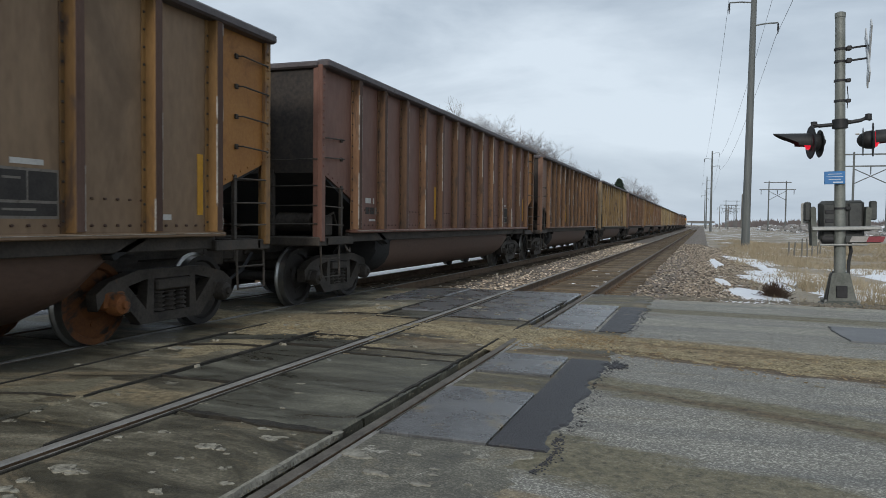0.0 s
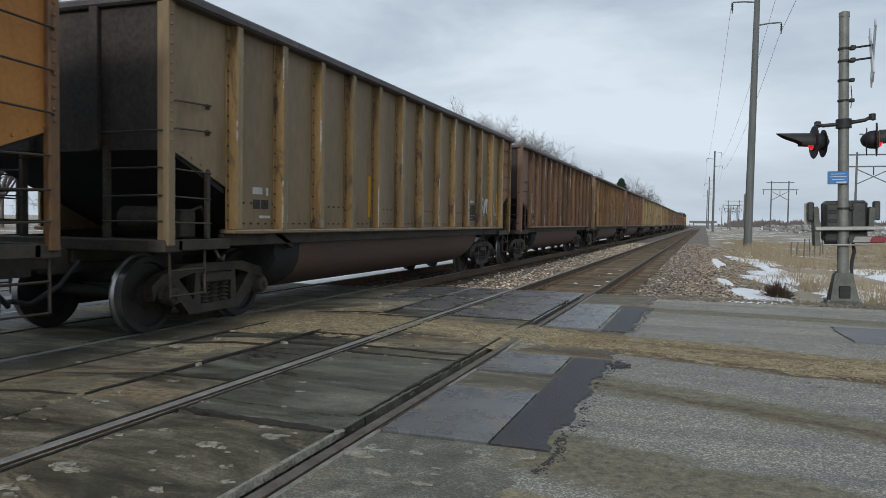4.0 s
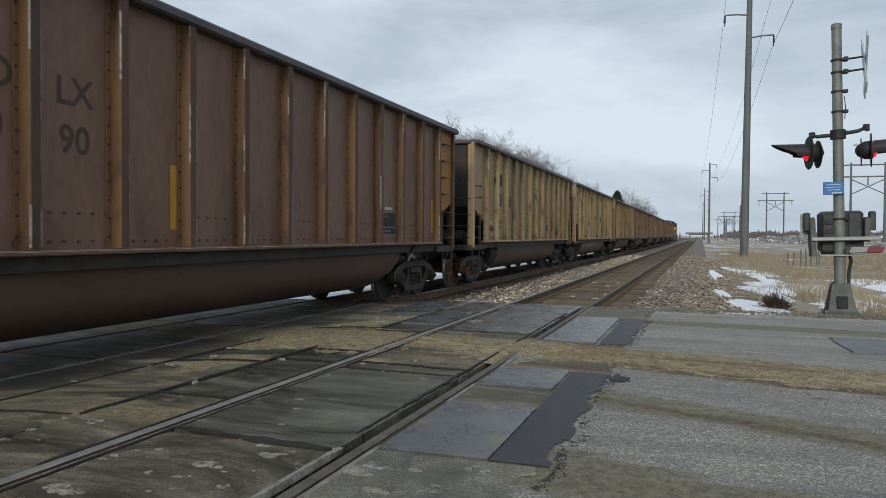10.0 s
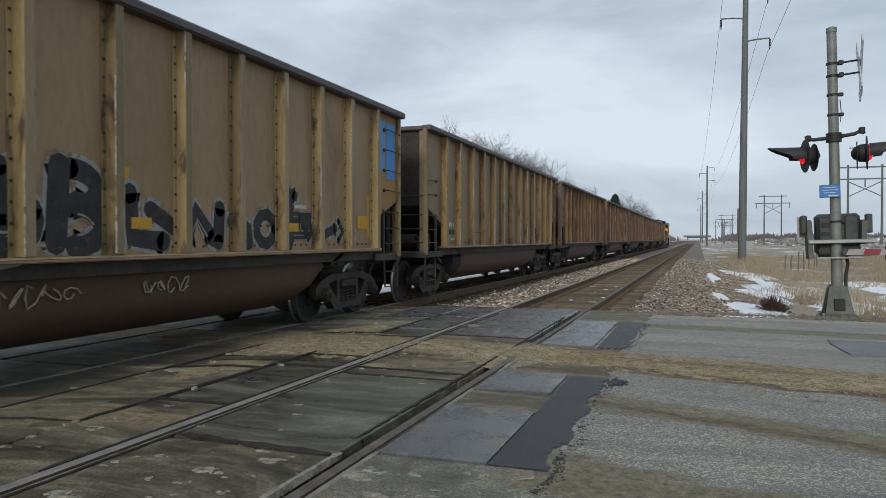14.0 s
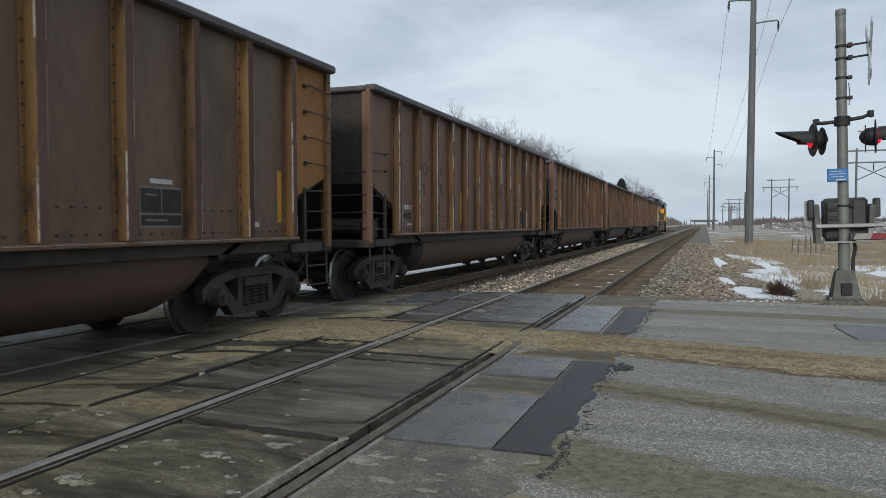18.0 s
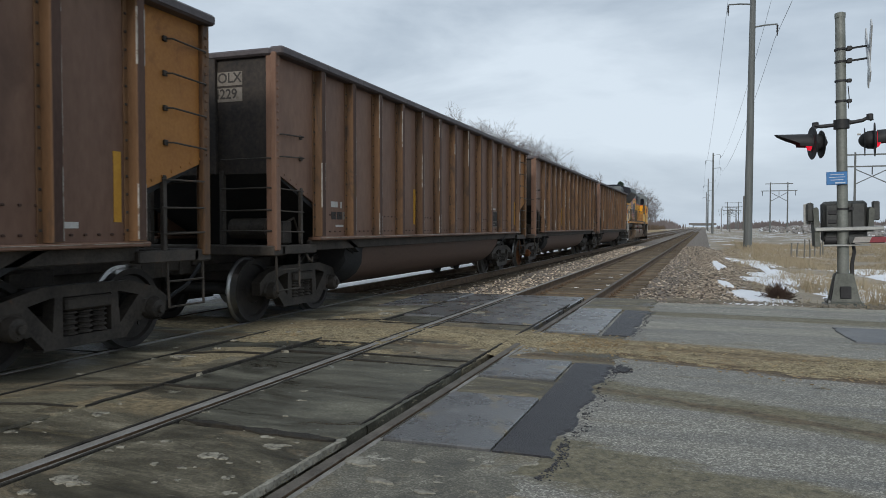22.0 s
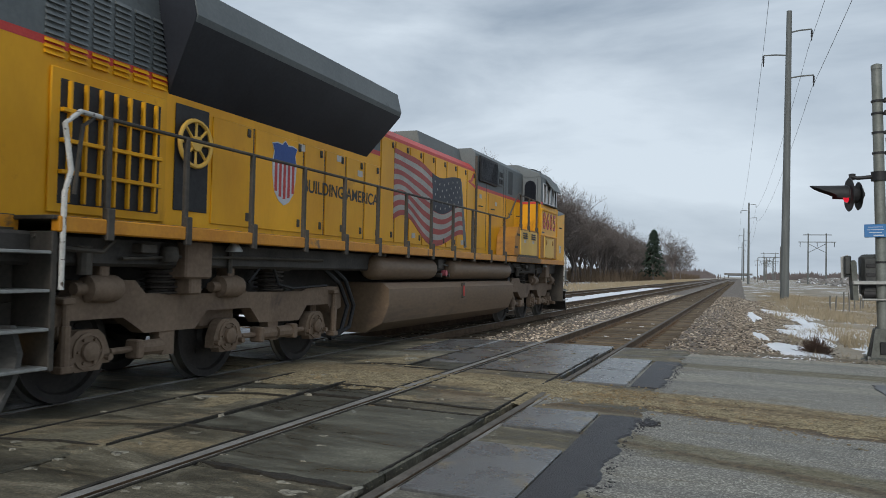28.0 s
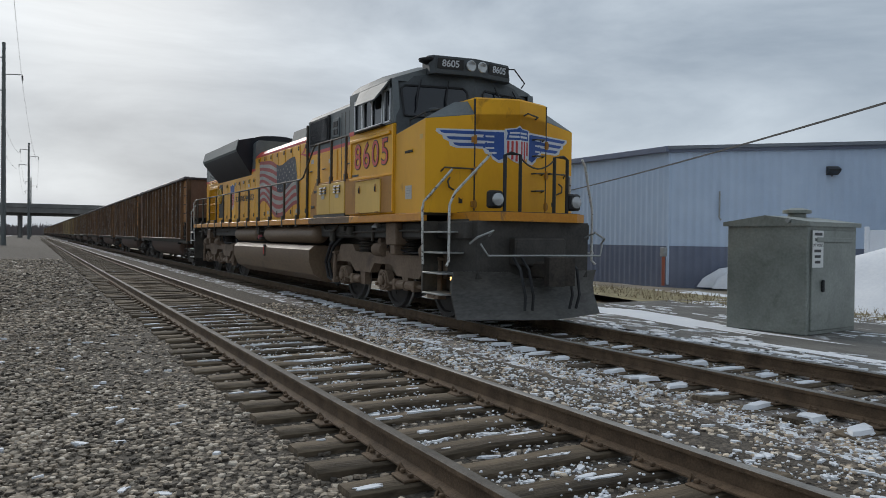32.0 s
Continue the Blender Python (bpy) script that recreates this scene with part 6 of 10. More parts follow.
def parked_car(x, y, rot, colour, name_label, kind=0):
    L, W, H = (4.6, 1.8, 1.45) if kind == 0 else (5.4, 1.95, 1.8)
    c = thing("parked_car", name_label, "car", pose(x, y, -.42, 0, 0, rot), group="cars parked in the snowy lot")
    paint = plain("car_paint_" + name_label.split()[0], colour, .3, .1)
    if kind == 0:
        prof = [(-2.3, .35), (-2.25, .8), (-1.6, .92), (-.9, 1.42), (.5, 1.45), (1.2, .95), (2.2, .8), (2.3, .35)]
        glass = [(-1.45, .94), (-.85, 1.36), (.45, 1.38), (1.05, .96)]
    elif kind == 1:
        prof = [(-2.7, .5), (-2.7, 1.05), (-.7, 1.05), (-.5, 1.75), (.7, 1.75), (1.2, 1.12), (2.6, 1.05), (2.7, .5)]
        glass = [(-.42, 1.12), (-.3, 1.66), (.62, 1.66), (1.02, 1.15)]
    else:
        prof = [(-2.4, .45), (-2.4, 1.7), (-2.2, 1.82), (.6, 1.82), (1.3, 1.15), (2.3, 1.05), (2.4, .45)]
        glass = [(-2.1, 1.15), (-2.05, 1.7), (.5, 1.7), (1.05, 1.18)]
    part("body", G().prism(prof, "x", -W / 2, W / 2), paint, c)
    part("window_band", G().prism(glass, "x", -W / 2 - .01, W / 2 + .01), BLACK, c, "dark side windows")
    part("windscreen", G().prism([(p[0] + .04, p[1] + .02) if i > 1 else p for i, p in enumerate(glass)], "x", -W / 2 + .12, W / 2 - .12), BLACK, c)
    for sx in (-1, 1):
        for yy in (-1.4, 1.4):
            wl_ = part("wheel", G().lathe([(.32, -.1), (.33, 0), (.32, .1)], (sx * (W / 2 - .1), yy, .33), "x", 14), BLACK, c)
            part("rim", G().lathe([(.19, -.112), (.19, .112)], (sx * (W / 2 - .1), yy, .33), "x", 10), GALV, wl_)
    for sx in (-.6, .6):
        part("headlight", G().cbox(sx - .18, sx + .18, 2.2, 2.33, .62, .76, .02), GALV, c)
        part("tail_light", G().cbox(sx - .16, sx + .16, -2.42 if kind != 1 else -2.72, -2.28, .7, .85, .02), plain("tail_red", (.3, .01, .01), .4) if sx < 0 and kind == 0 and "tail_red" not in bpy.data.materials else bpy.data.materials.get("tail_red", BLACK), c)


def build_west():
    bl = material("bright_blue_cladding", (.02, .10, .25), (.035, .14, .32), 1, .5, 0, .05, 20)
    b = thing("blue_building", "bright blue metal workshop with a low roof, behind parked cars", "building")
    g = G()
    ribbed_wall(g, -31, 88, -63, 78, -.6, 5.2, .4)
    part("wall", g, bl, b)
    part("end_wall", G().hexa([(-31, 88, -.6), (-31.2, 88.1, -.6), (-36, 106, -.6), (-35.8, 106, -.6), (-31, 88, 5.2), (-31.2, 88.1, 5.2), (-36, 106, 5.2), (-35.8, 106, 5.2)]), bl, b)
    g = G()
    g.hexa([(-30.6, 87.7, 5.2), (-63.4, 77.6, 5.2), (-68.4, 95.6, 5.2), (-35.6, 106, 5.2), (-30.6, 87.7, 5.4), (-63.4, 77.6, 5.4), (-66, 86.6, 6.6), (-33.2, 96.8, 6.6)])
    part("roof", g, bl, b, "blue metal roof")
    pale_door = material("pale_door", (.5, .5, .48), (.6, .6, .58))
    for k, (a, w) in enumerate(((.34, 4.2), (.52, 4.6), (.70, 4.6), (.86, 3.0))):
        x, y = -31 - 32 * a, 88 - 10 * a
        ex, ey = -.954 * w, -.298 * w
        part("door", G().hexa([(x + .05, y - .15, -.5), (x + ex + .05, y + ey - .15, -.5), (x + ex, y + ey + .1, -.5), (x, y + .1, -.5), (x + .05, y - .15, 3.6), (x + ex + .05, y + ey - .15, 3.6), (x + ex, y + ey + .1, 3.6), (x, y + .1, 3.6)]), pale_door, b, "pale roller door")
    o = thing("long_grey_building", "long low grey building beyond the snowy field", "building")
    part("wall", G().box(-90, -80, -14, 60, -.5, 4.2), material("grey_block", (.2, .2, .195), (.27, .27, .26), .5), o)
    part("roof", G().cbox(-90.4, -79.6, -14.4, 60.4, 4.2, 4.5, .05), GALV, o)
    cols = [((.45, .46, .48), "silver hatchback parked on snow", 0), ((.06, .075, .1), "dark blue estate car parked on snow", 2), ((.28, .03, .035), "red sports utility parked on snow", 2),
            ((.6, .6, .6), "white van parked on snow", 2), ((.05, .055, .06), "charcoal saloon parked on snow", 0), ((.5, .55, .58), "pale silver saloon parked on snow", 0), ((.35, .03, .03), "crimson pickup parked on snow", 1),
            ((.09, .12, .17), "slate blue saloon parked on snow", 0), ((.4, .42, .44), "grey hatchback parked on snow", 0), ((.3, .04, .04), "dark red saloon parked on snow", 0)]
    for i, (c, lab, k) in enumerate(cols):
        parked_car(-27.2 + i * .62, 45 + i * 4.4, 62 + (i % 3) * 3, c, lab, k)
    # far overpasses
    conc = material("bridge_concrete", (.13, .125, .12), (.2, .195, .185), .5, .85)
    for y, x0, x1, lo, piers in ((-255, -140, 60, 7.6, (-27, -14, 3.5, 18)), (1150, -22, 16, 4.2, (-16, 9))):
        o = thing("overpass", "grey concrete road bridge over the tracks", "bridge", pose(0, y, -.5), group="distant bridges")
        part("deck", G().cbox(x0, x1, -5, 5, lo, lo + 1.6, .1), conc, o)
        part("parapet", G().cbox(x0, x1, -5.15, -4.9, lo + 1.6, lo + 2.8, .05), conc, o)
        part("parapet", G().cbox(x0, x1, 4.9, 5.15, lo + 1.6, lo + 2.8, .05), conc, o)
        for x in piers:
            part("pier", G().cyl((x, 0, 0), (x, 0, lo), .7, 12), conc, o)
        part("pier_cap", G().cbox(piers[0] - 1, piers[-1] + 1, -.7, .7, lo - .8, lo, .1), conc, o)


def build_place():
    build_ground()
    build_beds()
    build_road()
    build_tracks()
    build_stones()
    build_snow()
    build_signal()
    build_power()
    build_shed()
    build_cabinet()
    build_west()
    build_trees()

# ---- the coal train
SPEED, SLOWING = 8.87, 0.0035
CAR_PITCH, CAR_FIRST = 16.18, 17.04
LOCO_START = 262.83
SLACK = {6: .13}  # play in the couplers
WHEEL_R, LOCO_R = 0.457, 0.533

STEEL_DARK = material("truck_steel", (.026, .022, .018), (.078, .064, .052), 3, .7, .1, .2, 30, (.11, .06, .035), 3, .64)
WHEEL_RUST = material("wheel_rust", (.12, .042, .014), (.24, .09, .026), 2, .8, .1, .15, 30, (.045, .032, .024), 3, .53, vary=.4)
WHEEL_DARK = material("wheel_grime", (.018, .016, .015), (.045, .038, .033), 3, .65, .1, .1, 30, (.09, .05, .03), 3, .66)
TREAD = material("polished_tread", (.3, .29, .28), (.45, .44, .42), 3, .3, .9, .03, 40)
CAR_BLACK = material("car_black", (.012, .012, .013), (.028, .027, .026), 2, .8, 0, .2, 30)
CHORD = material("chord_grey", (.055, .046, .048), (.105, .09, .092), 2, .55, .1, .08, 30, (.05, .04, .035), 2, .6)
CAP = material("post_cap_maroon", (.072, .042, .032), (.122, .075, .058), 1.6, .7, 0, .08, 30, (.13, .075, .03), 2.2, .6, stretch=(1, 1, .3), spot_soft=.12, vary=.2, spec=.2)
CAP_TAN = material("post_cap_tan", (.20, .15, .085), (.31, .245, .15), 1.6, .65, 0, .08, 30, (.40, .37, .31), 2.6, .60, stretch=(1, 1, .3), spot_soft=.1, vary=.15, spec=.25)
COAL = material("coal_dust", (.008, .008, .009), (.03, .03, .03), 5, .9, 0, .8, 20)
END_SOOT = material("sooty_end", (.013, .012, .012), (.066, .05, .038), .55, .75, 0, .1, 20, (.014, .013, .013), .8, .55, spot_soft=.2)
DECAL_PAD = material("pale_stencil_pad", (.14, .12, .10), (.23, .205, .175), 8, .7, 0, .05, 40, (.12, .1, .08), 9, .58)
# worn metal edges, pale enough to carry their glints in the colour
SCUFF_GLINT = material("scuff_glint", (.17, .145, .12), (.42, .385, .34), 6, .5, .1, .1, 50, (.14, .09, .055), 5, .52)
DECAL_WHITE = material("worn_white_decal", (.42, .40, .37), (.58, .56, .52), 6, .7)
DECAL_DARK = material("dark_stencil", (.028, .024, .022), (.05, .045, .04), 6, .8)
REFLECT = material("amber_reflector", (.42, .20, .02), (.56, .30, .03), 6, .5)


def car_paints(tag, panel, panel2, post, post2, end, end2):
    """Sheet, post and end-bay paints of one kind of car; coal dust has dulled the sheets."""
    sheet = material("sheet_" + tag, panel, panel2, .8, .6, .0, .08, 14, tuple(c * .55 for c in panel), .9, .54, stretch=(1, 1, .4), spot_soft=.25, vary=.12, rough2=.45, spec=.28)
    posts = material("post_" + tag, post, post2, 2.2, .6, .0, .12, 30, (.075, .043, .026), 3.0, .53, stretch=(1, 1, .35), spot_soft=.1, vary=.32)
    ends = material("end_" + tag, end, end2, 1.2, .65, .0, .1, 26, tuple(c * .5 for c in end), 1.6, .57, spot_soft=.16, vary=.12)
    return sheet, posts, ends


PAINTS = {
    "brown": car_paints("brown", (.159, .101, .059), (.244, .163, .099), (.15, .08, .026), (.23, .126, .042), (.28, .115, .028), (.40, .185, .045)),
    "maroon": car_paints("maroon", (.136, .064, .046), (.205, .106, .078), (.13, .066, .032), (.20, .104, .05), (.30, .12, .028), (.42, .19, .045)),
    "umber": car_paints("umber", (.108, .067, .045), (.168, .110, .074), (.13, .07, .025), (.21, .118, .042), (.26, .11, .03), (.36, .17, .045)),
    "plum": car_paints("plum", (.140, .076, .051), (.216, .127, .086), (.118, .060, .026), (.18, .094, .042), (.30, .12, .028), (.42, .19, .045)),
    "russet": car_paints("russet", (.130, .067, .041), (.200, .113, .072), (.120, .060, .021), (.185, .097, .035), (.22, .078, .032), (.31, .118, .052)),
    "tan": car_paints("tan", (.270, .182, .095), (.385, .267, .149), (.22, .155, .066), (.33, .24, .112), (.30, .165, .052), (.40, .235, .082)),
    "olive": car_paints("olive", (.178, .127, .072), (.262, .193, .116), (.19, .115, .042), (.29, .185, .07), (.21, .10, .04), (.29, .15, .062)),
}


def wheel_profile(R, w=.14):
    """Turned profile of one wheel: tread, flange, dished plate and hub, from the inner to the outer face."""
    return [(.075, -.10), (.14, -.10), (.16, -.05), (R * .78, -.03), (R * .84, -w / 2), (R + .028, -w / 2), (R + .03, -w / 2 + .025), (R, -w / 2 + .045), (R - .008, w / 2), (R * .84, w / 2),
            (R * .80, .03), (.19, .055), (.15, .10), (.08, .10)]


def wheelset_mesh(name, R, face, tread):
    g = G()
    for s in (-1, 1):
        n0 = len(g.f)
        prof = [(r, s * h) for r, h in wheel_profile(R)]
        g.lathe(prof, (s * .752, 0, 0), "x", 28)
        for i in range(n0, len(g.f) - 2):
            if (i - n0) // 28 in (5, 6, 7):
                g.m[i] = 1
        # lightening marks that show the wheel turning
        for a in (0.4, 2.5, 4.6):
            y, z = math.cos(a) * R * .5, math.sin(a) * R * .5
            g.cyl((s * (.752 + .03), y, z), (s * (.752 + .06), y, z), .03, 6)
    g.lathe([(.085, -1.12), (.085, -.6), (.075, 0), (.085, .6), (.085, 1.12)], (0, 0, 0), "x", 12)
    return g.mesh(name, [face, tread], 35)


WS_RUST = wheelset_mesh("wheelset", WHEEL_R, WHEEL_RUST, TREAD)
WS_DARK = wheelset_mesh("wheelset", WHEEL_R, WHEEL_DARK, TREAD)


def spring(g, x, y, z0, z1, r):
    n = 5
    prof = []
    for i in range(n):
        a = z0 + (z1 - z0) * i / n
        d = (z1 - z0) / n
        prof += [(r * .72, a), (r, a + d * .25), (r, a + d * .5), (r * .72, a + d * .75)]
    g.lathe(prof, (x, y, 0), "z", 10)


SG = G()
spring(SG, 0, 0, .30, .56, .09)
SPRING = SG.mesh("spring", [STEEL_DARK])


def freight_truck(car, yc, rusty):
    g = G()
    g.cbox(-1.0, 1.0, yc - .2, yc + .2, .5, .74, .03)
    g.cbox(-.35, .35, yc - .3, yc + .3, .7, .92, .03)
    truck = part("truck", g, STEEL_DARK, car, "two-axle freight truck, grimy dark steel")
    for s in (-1, 1):
        f = G()
        a, b = s * 1.02 - .07, s * 1.02 + .07
        P = lambda pts: f.prism([(yc + y, z) for y, z in pts], "x", a, b)
        P([(-1.14, .40), (-1.16, .58), (-.98, .70), (-.55, .80), (.55, .80), (.98, .70), (1.16, .58), (1.14, .40), (1.02, .56), (.86, .60), (.45, .69), (-.45, .69), (-.86, .60), (-1.02, .56)])
        for q in (-1, 1):
            P([(q * .92, .60), (q * .72, .645), (q * .40, .32), (q * .52, .20)])
            P([(q * .44, .28), (q * .31, .28), (q * .31, .72), (q * .40, .72)])
            P([(q * .74, .34), (q * .82, .60), (q * .72, .6), (q * .66, .36)])
        P([(-.54, .19), (.54, .19), (.44, .30), (-.44, .30)])
        part("side_frame", f, STEEL_DARK, truck, "cast steel side frame")
        for yy in (-.19, 0, .19):
            sp = part("spring", SPRING, None, truck, "coil spring")
            sp.location = (s * 1.02, yc + yy, 0)
        part("spring_seat", G().cbox(s * 1.02 - .11, s * 1.02 + .11, yc - .30, yc + .30, .55, .68, .02), STEEL_DARK, truck)
        for q in (-1, 1):
            j = G()
            j.cbox(s * 1.02 - .09, s * 1.02 + .09, yc + q * .9 - .15, yc + q * .9 + .15, .40, .60, .03)
            j.lathe([(.12, -.04), (.125, .05), (.10, .10), (.05, .12), (.04, .15)] if s > 0 else [(.12, .04), (.125, -.05), (.10, -.10), (.05, -.12), (.04, -.15)], (s * 1.1, yc + q * .9, WHEEL_R), "x", 14)
            for c in range(3):
                an = c * 2.094 + .5
                j.cyl((s * 1.18, yc + q * .9 + .07 * math.cos(an), WHEEL_R + .07 * math.sin(an)), (s * 1.215, yc + q * .9 + .07 * math.cos(an), WHEEL_R + .07 * math.sin(an)), .018, 6)
            part("bearing", j, WHEEL_RUST if rusty == 1 and q < 0 else STEEL_DARK, truck, "roller bearing cap")
    for q in (-1, 1):
        ws = part("wheelset", WS_RUST if rusty and q < 0 or rusty == 2 else WS_DARK, None, truck, "steel wheels on their axle")
        ws.location = (0, yc + q * .9, WHEEL_R)
    for q in (-1, 1):
        part("brake_beam", G().cbox(-1.0, 1.0, yc + q * .38 - .04, yc + q * .38 + .04, .38, .5, .01), STEEL_DARK, truck)
    return truck


def grab(g, pts, r=.011):
    g.tube(pts, r, 5)


def coal_car(paint, marks=None, rusty=(0, 0), extra=None, end_marks=None):
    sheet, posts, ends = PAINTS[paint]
    names = {"brown": "dusty brown", "plum": "dull plum-brown", "russet": "dusty russet-brown", "maroon": "faded maroon-brown", "umber": "dark umber-brown", "tan": "faded tan", "olive": "grimy olive-brown"}
    car = thing("coal_car", names[paint] + " ribbed coal gondola with an open top", "freight car", group="coal cars of the train")
    XS, TOP, BOT, HL = 1.47, 3.70, 1.22, 7.33
    first, n_posts = 6.2, 13
    for s in (-1, 1):
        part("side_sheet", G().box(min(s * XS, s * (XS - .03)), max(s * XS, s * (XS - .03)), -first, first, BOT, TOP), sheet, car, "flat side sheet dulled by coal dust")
        for e in (-1, 1):
            g = G().prism([(e * first, 1.70), (e * HL, 2.12), (e * HL, TOP), (e * first, TOP)], "x", s * XS, s * (XS - .03))
            for k in range(7):
                y = e * (first + .12 + k * .155)
                z = 1.70 + (abs(y) - first) / (HL - first) * .42 + .06
                g.cbox(min(s * XS, s * (XS + .012)), max(s * XS, s * (XS + .012)), y - .014, y + .014, z - .014, z + .014, .004)
            part("end_bay", g, ends if e > 0 else sheet, car, "end bay sheet with a sloping lower edge")
            # corner post with rivets
            c = G()
            c.cbox(min(s * 1.45, s * 1.53), max(s * 1.45, s * 1.53), e * HL - .07, e * HL + .05, 1.05, 3.72, .012)
            c.cbox(min(s * 1.36, s * 1.47), max(s * 1.36, s * 1.47), e * HL + .012 if e > 0 else e * HL - .045, e * HL + .045 if e > 0 else e * HL - .012, 1.05, 3.72, .006)
            for k in range(14):
                z = 2.2 + k * .103
                c.cbox(min(s * 1.525, s * 1.545), max(s * 1.525, s * 1.545), e * HL - .035, e * HL - .005, z - .015, z + .015, .005)
            part("corner_post", c, posts if e > 0 else sheet, car)
            # ladder below the bay and stirrup step under the sill
            l = G()
            l.cbox(min(s * 1.44, s * 1.49), max(s * 1.44, s * 1.49), e * 6.66 - .03, e * 6.66 + .03, 1.12, 1.93, .006)
            for z in (1.32, 1.6, 1.9):
                grab(l, [(s * 1.51, e * HL, z), (s * 1.53, e * (HL - .1), z - .01), (s * 1.53, e * 6.68, z - .02), (s * 1.48, e * 6.62, z - .02)])
            part("ladder", l, STEEL_DARK, car, "ladder in the open corner")
            st = G()
            grab(st, [(s * 1.46, e * (HL - .02), 1.1), (s * 1.48, e * (HL - .03), .5), (s * 1.48, e * 6.72, .5), (s * 1.46, e * 6.7, 1.1)], .017)
            grab(st, [(s * 1.48, e * (HL - .03), .78), (s * 1.48, e * 6.72, .78)], .013)
            part("stirrup_step", st, STEEL_DARK, car)
            for z in ((2.25, 2.62, 2.99, 3.36) if e > 0 else (2.32, 2.62)):
                gi = G()
                grab(gi, [(s * 1.5, e * (HL + .01), z), (s * 1.56, e * (HL - .06), z + .01), (s * 1.56, e * 6.72, z + .03), (s * 1.48, e * 6.68, z + .03)])
                gi.cbox(min(s * 1.47, s * 1.5), max(s * 1.47, s * 1.5), e * 6.68 - .03, e * 6.68 + .03, z, z + .06, .006)
                part("grab_iron", gi, STEEL_DARK, car)
        for k in range(n_posts):
            y = -first + 2 * first * k / (n_posts - 1)
            p = G()
            p.cbox(min(s * XS, s * (XS + .016)), max(s * XS, s * (XS + .016)), y - .125, y + .125, BOT, TOP - .01, .004)
            p.prism([(XS * s, y - .075), (s * (XS + .115), y - .06), (s * (XS + .125), y - .05), (s * (XS + .125), y + .05), (s * (XS + .115), y + .06), (XS * s, y + .075)], "z", BOT + .01, TOP - .02)
            post = part("side_post", p, posts, car)
            rv = G()
            for r in range(13):
                z = BOT + .12 + r * .18
                for q in ((-.1, .1) if s > 0 else (-.1,)):
                    rv.cbox(min(s * (XS + .014), s * (XS + .03)), max(s * (XS + .014), s * (XS + .03)), y + q - .013, y + q + .013, z - .013, z + .013, .005)
            part("rivets", rv, DECAL_DARK, post, "dark rivets down the post flanges")["kind"] = "stuff"
            if s < 0:
                continue
            part("post_cap", G().box(XS + .122, XS + .129, y - .05, y + .05, BOT + .02, TOP - .03), CAP_TAN if paint in ("tan", "olive") else CAP, post, "smooth outer face of the post")
            w = G()
            wear = random.Random(k * 7 + len(paint))
            z = BOT + .03
            while z < TOP - .1:
                ln = wear.uniform(.2, 1.1)
                wd = wear.choice((.002, .003, .005, .008)) * (1 if k % 3 else 1.5) * (2.6 if paint == "russet" else 1)
                z1 = min(z + ln, TOP - .03)
                if wear.random() < (.85 if paint == "russet" else .5):
                    w.prism([(XS + .117, y + .053), (XS + .1305, y + .0525 - wd), (XS + .1305, y + .054), (XS + .119, y + .0625)], "z", z, z1)
                if wear.random() < (.75 if paint == "russet" else .35):
                    w.prism([(XS + .1305, y - .0525 + wd * .8), (XS + .117, y - .051), (XS + .115, y - .0605), (XS + .1305, y - .054)], "z", z, z1)
                z = z1 + wear.choice((0, 0, .05, .12, .3))
            part("worn_edge", w, SCUFF_GLINT, post, "worn edge of the post with its glint painted on")["kind"] = "stuff"
        if s > 0:
            rv = G()
            for k in range(n_posts - 1):
                yb = -first + 2 * first * k / (n_posts - 1)
                for q in (.24, .4, .56, .72, .88):
                    for z in ((1.30,) if k % 2 else (1.30, 1.56)):
                        yy = yb + q * 1.0333
                        rv.cbox(XS - .002, XS + .014, yy - .02, yy + .02, z - .012, z + .012, .005)
            part("rivets", rv, CAP, car, "short rows of dark rivets along the sheets")["kind"] = "stuff"
        part("top_chord", G().cbox(min(s * 1.40, s * 1.63), max(s * 1.40, s * 1.63), -HL - .05, HL + .05, 3.68, 3.80, .025), CHORD, car, "dull grey top chord, rubbed smooth")
        sill = G()
        sill.cbox(min(s * 1.38, s * 1.60), max(s * 1.38, s * 1.60), -6.32, 6.32, 1.172, 1.225, .012)
        part("side_sill", sill, sheet, car)
        # the shaded gap below the sill, put in as a dark strip
        part("sill_web", G().cbox(min(s * 1.36, s * 1.44), max(s * 1.36, s * 1.44), -6.32, 6.32, 1.02, 1.172, .01), STEEL_DARK, car, "dark strip for the shaded gap under the sill")
        part("sill_edge", G().cbox(min(s * 1.598, s * 1.604), max(s * 1.598, s * 1.604), -6.3, 6.3, 1.205, 1.213, .002), SCUFF_GLINT, car)
    for e in (-1, 1):
        ew = G()
        ew.box(-XS, XS, min(e * HL, e * (HL - .04)), max(e * HL, e * (HL - .04)), 2.1, TOP)
        for x in (-.5, .5):
            ew.cbox(x - .06, x + .06, min(e * HL, e * (HL + .07)), max(e * HL, e * (HL + .07)), 2.1, TOP, .01)
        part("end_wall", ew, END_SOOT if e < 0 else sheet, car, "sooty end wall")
        if e < 0 and end_marks:
            for z, text in zip((3.42, 3.20), end_marks):
                pad = part("stencil_patch", G().box(.42, .96, -HL - .006, -HL, z - .1, z + .09), DECAL_PAD, car, "pale paint under a stencil")
                letters("lettering", text, .19, DECAL_DARK, pad, pose(.69, -HL - .008, z, 90), .001, bold=.003)
        sl = G()
